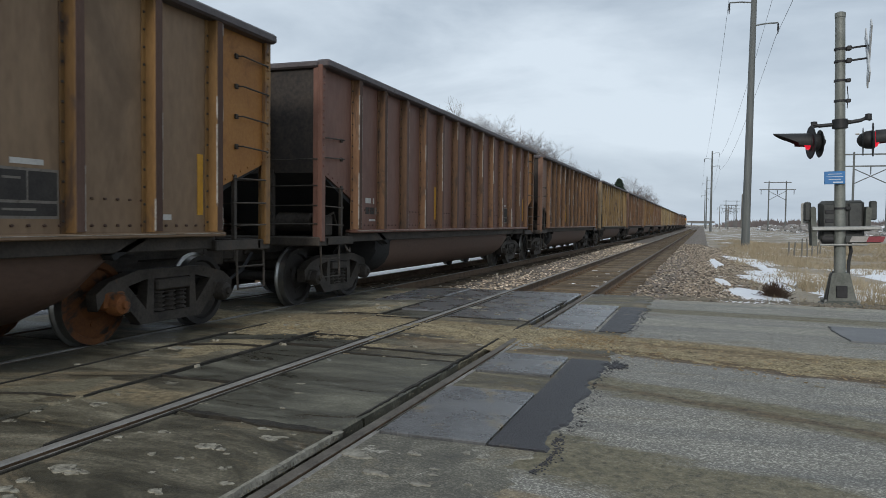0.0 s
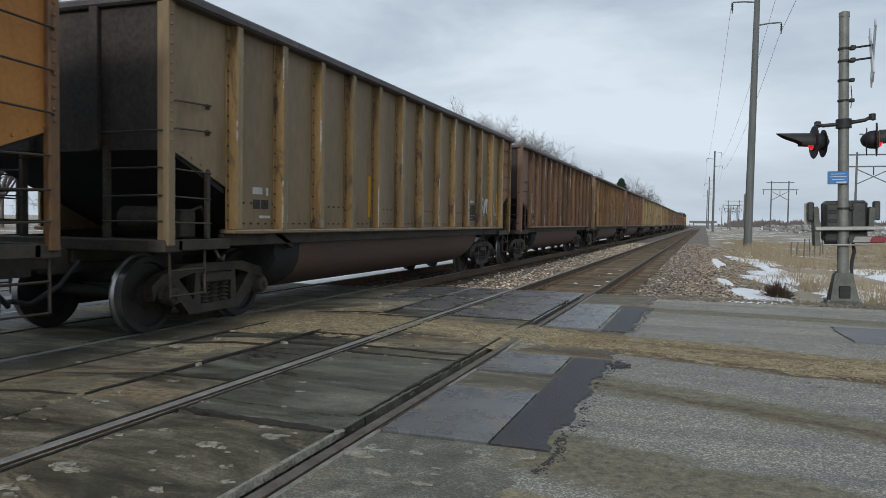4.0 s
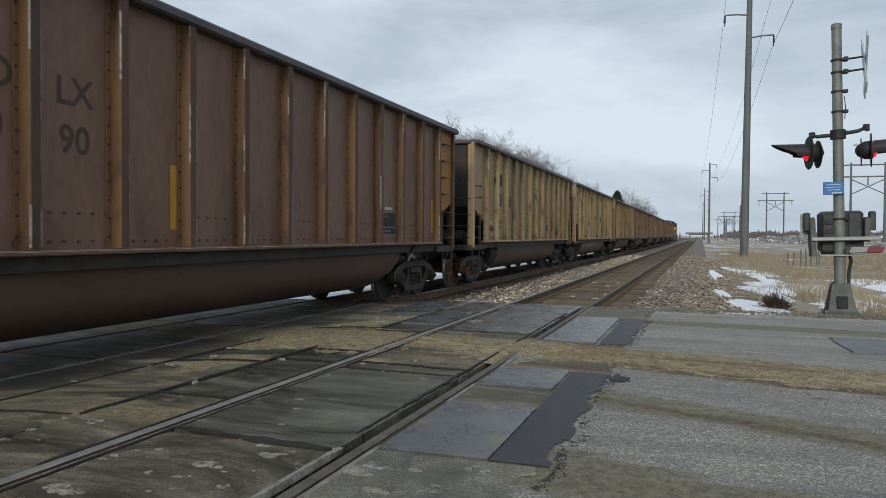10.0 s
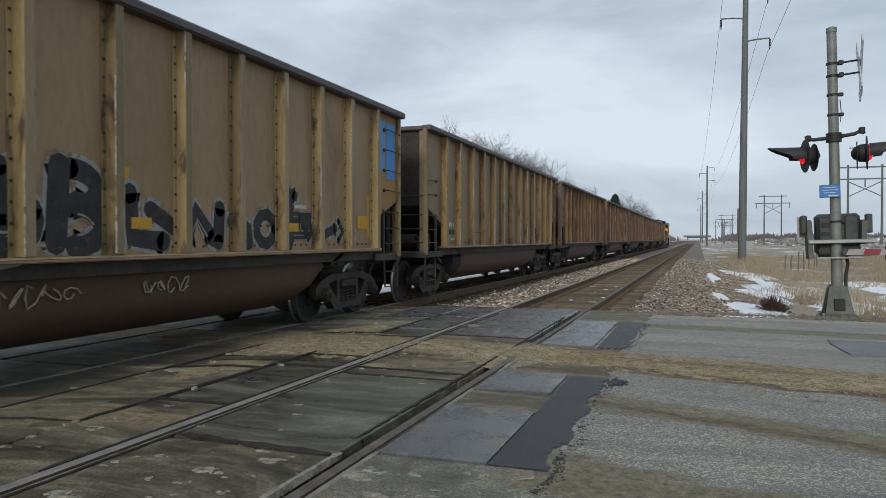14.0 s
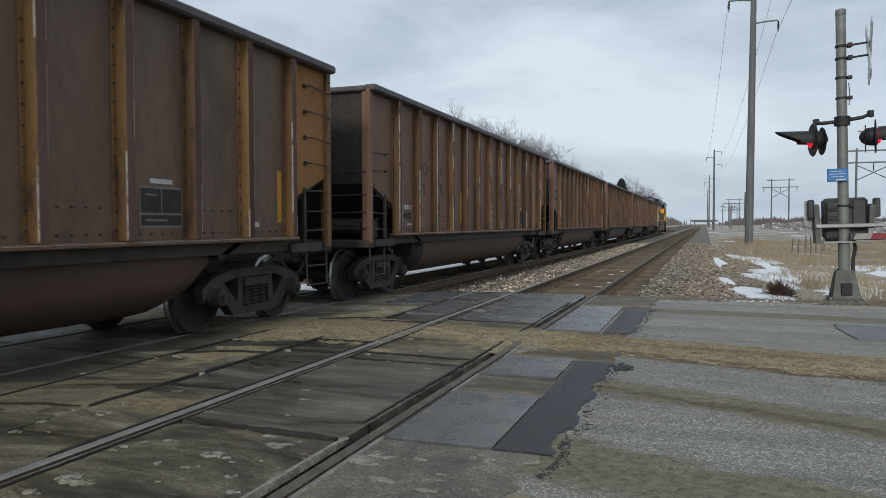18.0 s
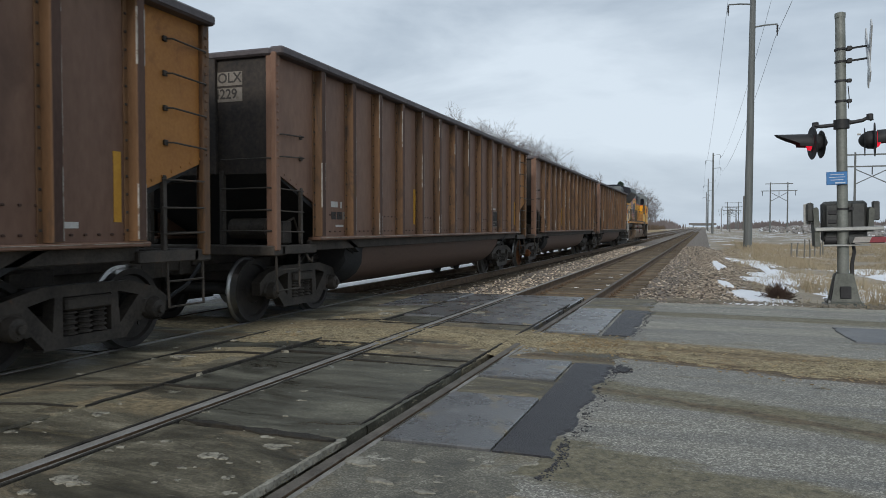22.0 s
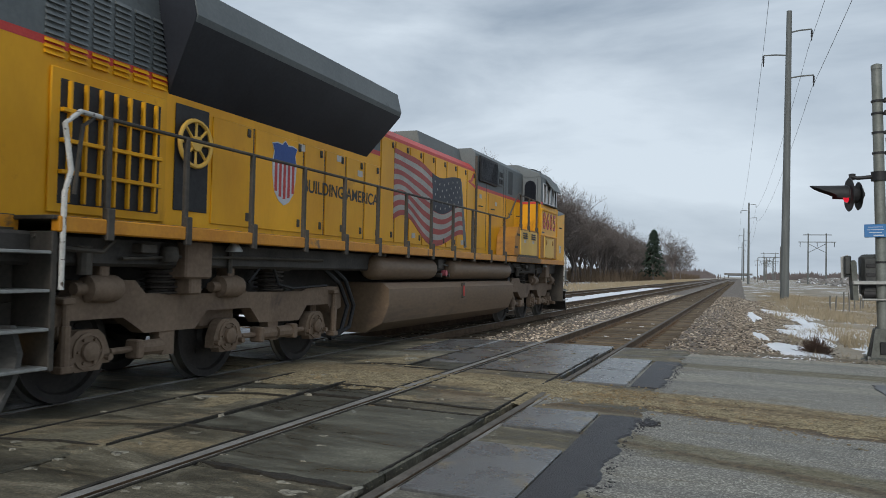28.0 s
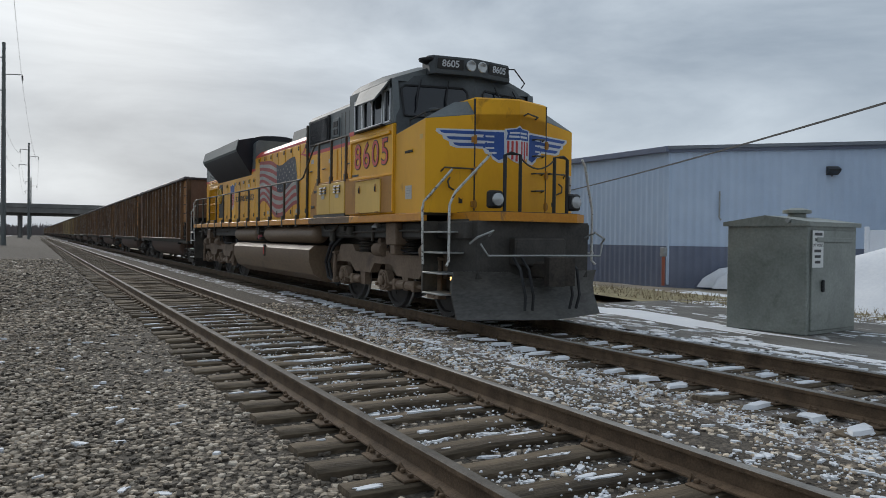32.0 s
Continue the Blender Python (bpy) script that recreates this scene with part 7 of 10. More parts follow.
        sl.hexa([(-1.44, e * 4.7, .95), (1.44, e * 4.7, .95), (1.44, e * HL, 2.1), (-1.44, e * HL, 2.1), (-1.44, e * 4.66, 1.0), (1.44, e * 4.66, 1.0), (1.44, e * (HL - .04), 2.15), (-1.44, e * (HL - .04), 2.15)])
        part("slope_sheet", sl, CAR_BLACK, car, "black sloping floor sheet")
        pf = G()
        pf.cbox(-1.5, 1.5, min(e * 7.12, e * 7.42), max(e * 7.12, e * 7.42), .98, 1.12, .015)
        for s in (-1, 1):
            pf.cbox(min(s * 1.36, s * 1.5), max(s * 1.36, s * 1.5), min(e * 6.25, e * 7.2), max(e * 6.25, e * 7.2), .99, 1.12, .012)
        part("end_sill", pf, STEEL_DARK, car, "end platform beam")
        part("top_chord", G().cbox(-1.45, 1.45, min(e * (HL - .12), e * (HL + .08)), max(e * (HL - .12), e * (HL + .08)), 3.68, 3.78, .025), CHORD, car)
        for s in (-1, 1):
            inner = G()
            inner.cbox(s * .62 - .03, s * .62 + .03, min(e * 7.28, e * 7.36), max(e * 7.28, e * 7.36), 1.1, 2.15, .006)
            for z in (1.32, 1.6, 1.9, 2.3):
                grab(inner, [(s * 1.45, e * (HL + .03), z), (s * 1.4, e * (HL + .09), z), (s * .66, e * (HL + .09), z - .01), (s * .62, e * (HL + .03), z - .01)])
            part("end_ladder", inner, STEEL_DARK, car, "end ladder rungs")
        cp = G()
        cp.cbox(-.13, .13, min(e * 4.6, e * 7.6), max(e * 4.6, e * 7.6), .70, 1.0, .02)
        cp.cbox(-.09, .09, min(e * 7.5, e * 7.95), max(e * 7.5, e * 7.95), .76, .96, .02)
        cp.prism([(-.16, e * 7.9), (.10, e * 7.86), (.16, e * 8.02), (.05, e * 8.12), (-.02, e * 8.0), (-.14, e * 8.06)], "z", .70, 1.02)
        cpl = part("coupler", cp, STEEL_DARK, car, "steel knuckle coupler")
        part("air_hose", G().tube([(.3, e * 7.4, .85), (.32, e * 7.7, .6), (.2, e * 7.95, .42), (.05, e * 8.08, .45)], .028, 7), BLACK, cpl, "black rubber air hose")
        freight_truck(car, e * 5.98, rusty[0 if e < 0 else 1])
    # the tub that hangs between the trucks
    t = G()
    rings = []
    for y, q in ((-4.98, .66), (-4.93, .86), (-4.80, 1.0), (-4.32, 1.0), (4.1, 1.0), (4.45, .86), (4.78, .48), (4.9, .2)):
        ring = []
        for i in range(15):
            a = math.pi * i / 14
            x = 1.33 * math.cos(a)
            z = 1.2 - (.93 * q) * (math.sin(a) ** .48)
            ring.append((x, y, z))
        rings.append(ring + [(-1.33, y, 1.22), (1.33, y, 1.22)])
    t.loft(rings[3:])
    part("tub", t, material_of("tub_" + paint, sheet), car, "round-bottomed tub below the sill")
    # the tub's south end is near black, the rest brown
    part("tub_end", G().loft([[(x * 1.004, y, z - .003) for x, y, z in ring] for ring in rings[:4]]), CAR_BLACK, car, "black end of the tub")
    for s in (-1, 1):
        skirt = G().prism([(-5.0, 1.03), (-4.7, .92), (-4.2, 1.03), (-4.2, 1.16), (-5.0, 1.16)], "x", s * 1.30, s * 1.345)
        part("soot_skirt", skirt, CAR_BLACK, car, "black piece between sill and tub")
    part("centre_sill", G().cbox(-.2, .2, -7.4, 7.4, .82, 1.1, .02), STEEL_DARK, car)
    part("coal_floor", G().box(-1.42, 1.42, -6.6, 6.6, 1.9, 2.0), COAL, car, "black coal dust inside the car")
    part("air_tank", G().cyl((.5, -6.9, 1.35), (1.1, -6.9, 1.35), .15, 12), STEEL_DARK, car, "small brake air tank")
    part("brake_valve", G().cbox(1.12, 1.36, -6.98, -6.72, 1.13, 1.46, .02), STEEL_DARK, car, "brake valve on the end platform")
    part("brake_pipe", G().tube([(1.2, -6.75, 1.4), (1.25, -6.5, 1.5), (1.2, -6.3, 1.3)], .02, 6), STEEL_DARK, car)
    part("tow_loop", G().tube([(1.46, -6.5, .98), (1.5, -6.48, .9), (1.5, -6.4, .86), (1.47, -6.34, .92)], .018, 6), STEEL_DARK, car)
    # stickers and reflectors common to these cars
    for y, z, w, h, mt in ((-5.75, 1.68, .22, .09, DECAL_WHITE), (-5.44, 1.67, .05, .1, DECAL_WHITE), (-5.74, 1.49, .16, .12, DECAL_DARK), (-5.55, 1.49, .16, .12, DECAL_DARK), (-5.36, 1.49, .12, .12, DECAL_PAD), (-5.6, 1.37, .26, .035, DECAL_WHITE)):
        part("sticker", G().box(XS, XS + .004, y, y + w, z, z + h), mt, car)
    for y in (-2.25, .2, 5.99):
        part("reflector", G().box(XS, XS + .005, y - .05, y + .05, 1.42, 2.12), REFLECT, car, "amber reflective strip")
    for y0, y1, z0, z1, mt in ((3.34, 4.0, 1.36, 1.8, DECAL_PAD), (3.36, 3.66, 1.52, 1.775, DECAL_DARK), (3.68, 3.98, 1.52, 1.775, DECAL_DARK), (3.36, 3.98, 1.385, 1.495, DECAL_DARK)):
        part("data_panel", G().box(XS, XS + (.004 if mt is DECAL_PAD else .007), y0, y1, z0, z1), mt, car, "dark stencilled data panel with a pale outline")
    part("writing_bar", G().box(XS + .007, XS + .010, 3.42, 3.6, 1.7, 1.72), DECAL_PAD, car)
    part("writing_bar", G().box(XS + .007, XS + .010, 3.42, 3.75, 1.43, 1.45), DECAL_PAD, car)
    part("writing_bar", G().box(XS, XS + .004, 3.5, 3.84, 1.83, 1.88), DECAL_WHITE, car)
    part("sticker", G().box(XS, XS + .005, 5.3, 5.5, 1.36, 1.42), DECAL_WHITE, car)
    for text, size, y, z, mt in marks or ():
        letters("lettering", text, size, mt, car, on_side(XS + .0015, y, z), .0008, bold=.006)
    if extra:
        extra(car)
    return car


def material_of(name, m):
    if name in bpy.data.materials:
        return bpy.data.materials[name]
    c = material(name, (.068, .039, .028), (.118, .071, .051), .8, .65, 0, .08, 20, (.04, .028, .024), .9, .6, stretch=(1, .4, 1), spot_soft=.2, rough2=.45)
    return c


def ribbon(pts, w, x0, x1):
    """A flat sprayed stroke of width w along points (y, z), with round ends."""
    n = len(pts)
    left, right = [], []
    for i, (y, z) in enumerate(pts):
        a, b = pts[max(0, i - 1)], pts[min(n - 1, i + 1)]
        d = math.hypot(b[0] - a[0], b[1] - a[1]) or 1
        ny, nz = -(b[1] - a[1]) / d * w / 2, (b[0] - a[0]) / d * w / 2
        left.append((y + ny, z + nz))
        right.append((y - ny, z - nz))
    g = G()
    g.loft([[(x0, l[0], l[1]), (x1, l[0], l[1]), (x1, r[0], r[1]), (x0, r[0], r[1])] for l, r in zip(left, right)])
    for y, z in (pts[0], pts[-1]):
        g.prism([(y + w / 2 * math.cos(k * .785), z + w / 2 * math.sin(k * .785)) for k in range(8)], "x", x0, x1)
    return g


def arc(cy, cz, ry, rz, a0, a1, n=9):
    return [(cy + ry * math.cos(radians(a0 + (a1 - a0) * i / n)), cz + rz * math.sin(radians(a0 + (a1 - a0) * i / n))) for i in range(n + 1)]


def graffiti(car):
    """Sprayed letter forms along the side: thick dark strokes with pale edges and yellow dabs, no readable word."""
    dark = material("spray_black", (.016, .016, .017), (.042, .041, .042), 5, .7, spots=(.075, .06, .042), spot_scale=6, spot_at=.6)
    pale = material("spray_grey", (.22, .215, .20), (.36, .355, .33), 5, .7, spots=(.20, .145, .09), spot_scale=7, spot_at=.5)
    yellow = material("spray_yellow", (.5, .26, .03), (.6, .34, .05), 5, .7)
    strokes = [
        (arc(-3.0, 1.72, .34, .36, 60, 300), .26), ([(-2.95, 2.12), (-2.5, 2.05), (-2.2, 2.2)], .22), (arc(-2.3, 1.62, .34, .30, -120, 150), .25),
        ([(-1.8, 2.1), (-1.8, 1.4), (-1.5, 1.32)], .25), (arc(-1.2, 1.55, .30, .26, -180, 20), .22), ([(-1.25, 2.0), (-1.2, 1.5)], .2),
        ([(-.62, 2.05), (-.66, 1.36)], .24), (arc(-.5, 1.86, .32, .18, -90, 90), .2), (arc(-.45, 1.52, .36, .2, -90, 90), .22),
        ([(.25, 1.85), (.3, 1.4), (.75, 1.36)], .22), ([(.55, 1.7), (.95, 1.5)], .18),
        ([(1.15, 1.35), (1.3, 1.72), (1.6, 1.4)], .2), ([(1.75, 1.75), (1.72, 1.35)], .2), ([(2.0, 1.6), (2.35, 1.5), (2.35, 1.34)], .2),
        (arc(2.75, 1.52, .22, .2, 0, 360), .16), ([(3.3, 1.86), (3.32, 1.34)], .28), ([(3.2, 2.06), (3.5, 2.0)], .16), ([(3.7, 1.7), (3.9, 1.4), (4.1, 1.64)], .15),
        ([(4.35, 1.45), (4.75, 1.55)], .14), ([(4.85, 1.68), (5.0, 1.5), (4.85, 1.36)], .1)]
    for k, (pts, w) in enumerate(strokes):
        part("spray_form", ribbon(pts, w + .10, 1.468, 1.4735 + .0002 * k), pale, car, "pale edge of a sprayed letter", smooth=0)
    for k, (pts, w) in enumerate(strokes):
        part("spray_form", ribbon(pts, w, 1.468, 1.4785 + .0002 * k), dark, car, "dark sprayed letter form", smooth=0)
    for k, pts in enumerate((arc(-3.0, 1.7, .2, .2, 80, 280), arc(-2.3, 1.62, .2, .16, -110, 120), arc(-.45, 1.52, .2, .1, -80, 80), arc(-1.2, 1.6, .16, .16, -170, 0), [(1.2, 1.4), (1.32, 1.62), (1.5, 1.42)])):
        part("spray_line", ribbon(pts, .022, 1.47, 1.4835), pale, car, smooth=0)
    for k in range(4):
        pts = arc(-4.95 + .22 * k, 1.85 + .12 * math.sin(k * 2), .10, .16, 40 * k, 250 + 40 * k)
        part("spray_line", ribbon(pts, .035, 1.47, 1.4745 + .0003 * k), pale, car, "faint pale sprayed curl", smooth=0)
    for k in range(3):
        pts = arc(-5.0 + .35 * k, 1.45, .14, .09, 30 * k, 300)
        part("spray_line", ribbon(pts, .04, 1.47, 1.4745 + .0003 * k), pale, car, smooth=0)
        part("spray_line", ribbon(arc(-3.82 + .12 * k, 1.95 - .3 * k, .1, .12, 90 * k, 200 + 90 * k), .045, 1.47, 1.4745 + .0003 * k), pale, car, smooth=0)
    chalk = material("chalk_marks", (.30, .25, .19), (.44, .38, .30), 8, .8)
    rnd = random.Random(9)
    for k in range(22):
        y = -4.15 + k * .20 + (1.2 if k > 17 else .35 if k > 3 else 0)
        pts = []
        p0, p1, tall = rnd.uniform(0, 6), rnd.uniform(.9, 1.5), rnd.uniform(.05, .12)
        for i in range(8):
            z = .87 + tall * math.sin(i * p1 + p0)
            sn = min(1, max(0, (1.2 - z) / .93)) ** (1 / .48)
            pts.append((1.33 * math.sqrt(max(0, 1 - sn * sn)) + .008, y + .085 * math.cos(i * .85 + p0 * 2) + .012 * i, z))
        part("chalk_mark", G().tube(pts, .010, 4), chalk, car)
    for y, z, w in ((-2.55, 1.62, .2), (.42, 1.55, .15), (3.45, 1.55, .15), (5.75, 1.62, .2), (-5.62, 1.85, .2)):
        part("spray_dab", G().cbox(1.47, 1.4855, y - w, y + w, z - .06, z + .06 + (.1 if w == .2 and abs(y) > 3 else 0), .003), yellow, car, "yellow sprayed dab")
    blue = plain("spray_blue", (.06, .25, .55), .6)
    for y0, y1, z0 in ((6.42, 6.74, 2.62), (6.8, 7.2, 2.5)):
        part("blue_panel", G().box(1.47, 1.476, y0, y1, z0, 3.55), blue, car, "blue painted stripe on the end bay")


def grey_tag(car):
    pale = material("spray_pale", (.42, .44, .44), (.55, .57, .57), 5, .7)
    g = G()
    for k in range(5):
        y = 4.6 + k * .28
        pts = [(1.476, y + .16 * math.cos(a), 1.75 + .22 * math.sin(a * 1.3 + k)) for a in [i * .7 for i in range(8)]]
        g.tube(pts, .02, 4)
    part("spray_tag", g, pale, car, "pale spray tag")


def tan_marks(car):
    """A faded shield of plain shapes, a pale blue spray tag and small labels."""
    y, z, w, h = 4.65, 2.84, .58, .78
    out = [(0, -.5), (.24, -.42), (.42, -.26), (.48, .05), (.44, .3), (.5, .42), (.2, .44), (0, .5), (-.2, .44), (-.5, .42), (-.44, .3), (-.48, .05), (-.42, -.26), (-.24, -.42)]
    sh = part("shield", G().prism([(y + a * w, z + b * h) for a, b in out], "x", 1.47, 1.475), DECAL_WHITE, car, "shield emblem of plain stripes on a white ground")
    for a in (-.16, .16):
        part("initial_block", G().box(1.47, 1.475, -4.66 + a - .11, -4.66 + a + .11, 2.78, 3.12), DECAL_DARK, car, "plain dark block in place of an initial")
    part("shield_band", G().prism([(y - .42 * w, z + .1 * h), (y + .42 * w, z + .1 * h), (y + .46 * w, z + .4 * h), (y, z + .46 * h), (y - .46 * w, z + .4 * h)], "x", 1.474, 1.479), plain("faded_navy", (.018, .024, .075), .7), sh)
    for k in range(4):
        c = y + (-.3 + .2 * k) * w
        part("shield_stripe", G().box(1.474, 1.479, c - .04 * w, c + .04 * w, z - .36 * h, z + .08 * h), plain("faded_red", (.16, .05, .045), .7) if k == 0 else bpy.data.materials["faded_red"], sh)
    tag = material("spray_pale_blue", (.32, .44, .46), (.45, .56, .58), 5, .7)
    for k in range(4):
        pts = [(1.476, 1.35 + k * .13 + .1 * math.cos(i * .9 + k), 1.62 + .18 * math.sin(i * 1.25 + k * 1.7)) for i in range(6)]
        part("spray_tag", G().tube(pts, .014, 4), tag, car, "pale blue spray tag")
    for y, z in ((.25, 1.72), (5.4, 1.5)):
        part("sticker", G().box(1.47, 1.475, y, y + .24, z, z + .16), DECAL_WHITE, car)
    for y in (-3.4, -1.0, 1.2, 3.8):
        part("tub_label", G().box(1.32, 1.328, y, y + .26, 1.02, 1.12), DECAL_PAD, car, "pale label on the tub")
    for y in (-.35, 3.1):
        part("reflector", G().box(1.47, 1.475, y - .05, y + .05, 1.42, 2.12), REFLECT, car, "amber reflective strip")


def build_train():
    stencil = DECAL_DARK
    faded = material("faded_stencil", (.062, .040, .030), (.088, .058, .043), 5, .8)
    t_brown = coal_car("brown", None, (0, 0))
    t_rust = coal_car("brown", None, (1, 1))
    t_umber = coal_car("umber", [("CO", .32, -4.45, 2.68, faded), ("42", .32, -4.45, 2.25, faded)], (0, 0))
    t_named = coal_car("brown", [("CO", .34, -4.5, 2.72, faded), ("X", .34, -3.6, 2.72, faded), ("67", .34, -4.5, 2.28, faded)], (0, 0))
    t_maroon = coal_car("maroon", None, (0, 0))
    t_plum = coal_car("plum", None, (0, 0))
    t_split = coal_car("russet", [("CO", .34, -4.75, 2.52, faded), ("LX", .34, -3.72, 2.54, faded), ("45", .34, -4.75, 2.1, faded), ("98", .34, -3.72, 2.12, faded)], (0, 0))
    t_faint = coal_car("plum", [("CO", .36, -4.52, 2.70, faded), ("LX", .36, -3.6, 2.66, faded), ("40", .36, -4.52, 2.26, faded), ("90", .36, -3.6, 2.22, faded)], (1, 0))
    t_pad = coal_car("plum", [("LX", .32, -3.65, 2.62, faded), ("69", .32, -3.65, 2.2, faded)], (0, 0), None, ("COLX", "4469"))
    t_rustpad = coal_car("plum", None, (1, 0), None, ("COLX", "4265"))
    t_next = coal_car("plum", None, (0, 0), None, ("COLX", "4229"))
    t_marked = coal_car("plum", [("CO", .36, -4.5, 2.72, faded), ("LX", .36, -3.62, 2.72, faded), ("40", .36, -4.5, 2.26, faded), ("77", .36, -3.62, 2.26, faded)], (0, 0))
    t_olive = coal_car("olive", None, (0, 0))
    t_tan = coal_car("tan", [("28", .50, -4.66, 2.36, stencil), ("388", .46, -3.68, 2.36, stencil), ("GT", .13, -2.6, 1.62, stencil), ("LD LMT", .12, -4.66, 1.74, stencil), ("LT WT", .12, -4.66, 1.58, stencil)], (1, 0), tan_marks)
    t_graf = coal_car("tan", [("ED", .42, -4.55, 2.85, stencil), ("GX", .42, -3.72, 2.85, stencil), ("35", .42, -4.55, 2.35, stencil), ("70", .42, -3.72, 2.35, stencil), ("3570", .2, -6.75, 3.3, stencil)], (0, 0), graffiti)
    t_tag = coal_car("olive", None, (0, 0), grey_tag)
    use = {-1: t_rust, 0: t_maroon, -2: t_brown, 1: t_marked, 2: t_tag, 4: t_named, 10: t_split, -10: t_plum, 9: t_umber, 11: t_pad, 12: t_next, 13: t_rustpad, 8: t_olive, 5: t_faint, 6: t_tan, 7: t_graf}
    plainer = {-12: t_brown, -11: t_olive, -9: t_brown, -8: t_olive, -7: t_plum, -6: t_rust, -5: t_brown, -4: t_plum, -3: t_olive, 3: t_plum, 14: t_plum}
    cars = []
    for k in range(-12, 15):
        cars.append((k, use[k] if k in use else copy_thing(plainer[k], pose(0, 0, 0))))
    return cars


def wheels_of(ob):
    return [o for o in ob.children_recursive if o.name.startswith("wheelset")]


def roll(ob, y0, radius):
    """Rows for one rolling vehicle and its wheelsets."""
    run = lambda t: SPEED * t - SLOWING * (t - 13) ** 2
    rows = [(t, pose(TRAIN_X, y0 - run(t), TRAIN_Z)) for t in range(0, 33, 2)]
    walk(ob, rows)
    for w in wheels_of(ob):
        x, y, z = w.location
        # the wheel is turned while it passes near the crossing
        near = [t for t in [i / 15 for i in range(0, 481)] if -40 < y0 + y - run(t) < 60]
        rows = [(0, pose(x, y, z))]
        if near:
            turn = lambda t: math.degrees((run(t) - run(near[0])) / radius)
            rows = ([(0, pose(x, y, z))] if near[0] > 0 else []) + [(t, pose(x, y, z, turn(t))) for t in near]
            if near[-1] < 32:
                rows.append((32, pose(x, y, z, turn(near[-1]))))
        else:
            rows.append((32, pose(x, y, z)))
        walk(w, rows)


# ---- the locomotive
YELLOW = material("loco_yellow", (.68, .318, .012), (.86, .43, .018), .9, .45, 0, .03, 24, (.34, .14, .02), 1.3, .62, stretch=(1, 1, .45), fine_amount=.1, rough2=.36, vary=.09, spot_soft=.12, spec=.22)
YELLOW_PALE = material("loco_pale_yellow", (.60, .36, .06), (.74, .47, .10), 1.2, .5, 0, .04, 24, (.30, .13, .035), 3, .60, stretch=(1, 1, .25), spot_soft=.16, fine_amount=.12)
YELLOW_RUST = material("loco_rust_yellow", (.33, .14, .02), (.43, .2, .03), 1.2, .6, 0, .06, 24, (.2, .085, .025), 2, .56, spot_soft=.2)
LOCO_GREY = material("loco_grey", (.115, .13, .135), (.17, .187, .19), 1.0, .7, 0, .04, 24, (.08, .08, .08), 1.5, .62, rough2=.55)
STRIPE = material("orange_stripe", (.5, .19, .012), (.66, .29, .02), 2.5, .45, 0, .04, 30, (.16, .10, .055), 1.4, .60, spot_soft=.06)
RED = material("loco_red", (.5, .035, .03), (.6, .06, .045), 2, .45)
FRAME = material("loco_frame", (.045, .04, .034), (.095, .082, .066), 2, .65, .05, .1, 24, (.12, .095, .07), 2, .6, spot_soft=.15)
TRUCK = material("loco_truck", (.145, .10, .068), (.25, .18, .126), 1.6, .75, 0, .1, 24, (.085, .063, .05), 2, .58, spot_soft=.15)
TANK = material("tank_grime", (.15, .10, .062), (.245, .17, .11), .8, .62, 0, .06, 20, (.07, .052, .042), 1, .58, stretch=(1, .3, 1), spot_soft=.2, rough2=.45)
# darker cab grey: the shade on the north-facing front is in its colour
CAB_DARK = material("shaded_cab_grey", (.052, .058, .062), (.085, .092, .096), 2, .75, 0, .05, 24)
PILOT = material("pilot_black", (.032, .029, .026), (.075, .067, .058), 3, .6, .1, .1, 30)
PLOUGH = material("scuffed_plough", (.045, .043, .04), (.12, .115, .105), 1.5, .5, .2, .1, 20, (.05, .045, .04), 2, .56, stretch=(.5, 1, 1.6))
NAVY = material("radiator_black", (.012, .014, .02), (.024, .027, .036), 1.2, .5, 0, .04, 24)
GLASS_DARK = plain("dark_cab_glass", (.012, .014, .018), .06, 0, 0, .6)
FRAME_ALU = plain("window_aluminium", (.55, .56, .57), .4, .4)
HANDRAIL_WHITE = material("white_handrail", (.45, .44, .41), (.68, .67, .63), 6, .5, 0, .05, 30, (.09, .065, .045), 16, .57, spot_soft=.03)
LOGO_BLUE = material("logo_blue", (.018, .06, .24), (.03, .09, .32), 2, .5)
LOGO_WHITE = material("logo_white", (.5, .52, .55), (.62, .64, .66), 2, .5)
LOGO_RED = material("logo_red", (.45, .04, .04), (.55, .07, .06), 2, .5)
INK = plain("black_paint", (.015, .014, .013), .5)
LAMP_GLASS = plain("lamp_glass", (.42, .43, .43), .08, .5)
RUST_SILL = material("rusty_sill", (.10, .066, .042), (.21, .13, .07), 2, .7, 0, .1, 30, (.07, .055, .045), 2, .58)
HX = 0.98


def mirror_box(g, s, x0, x1, y0, y1, z0, z1, c=.01, mi=0):
    return g.cbox(min(s * x0, s * x1), max(s * x0, s * x1), y0, y1, z0, z1, c, mi)


def louvres(parent, s, x, y0, y1, z0, z1, n, mt, name="louvre"):
    g = G()
    for k in range(n):
        z = z0 + (z1 - z0) * (k + .5) / n
        h = (z1 - z0) / n
        g.hexa([(s * x, y0, z - h * .3), (s * x, y1, z - h * .3), (s * x, y1, z + h * .3), (s * x, y0, z + h * .3),
                (s * (x + .03), y0, z - h * .42), (s * (x + .03), y1, z - h * .42), (s * (x + .006), y1, z + h * .3), (s * (x + .006), y0, z + h * .3)])
    return part(name, g, mt, parent)


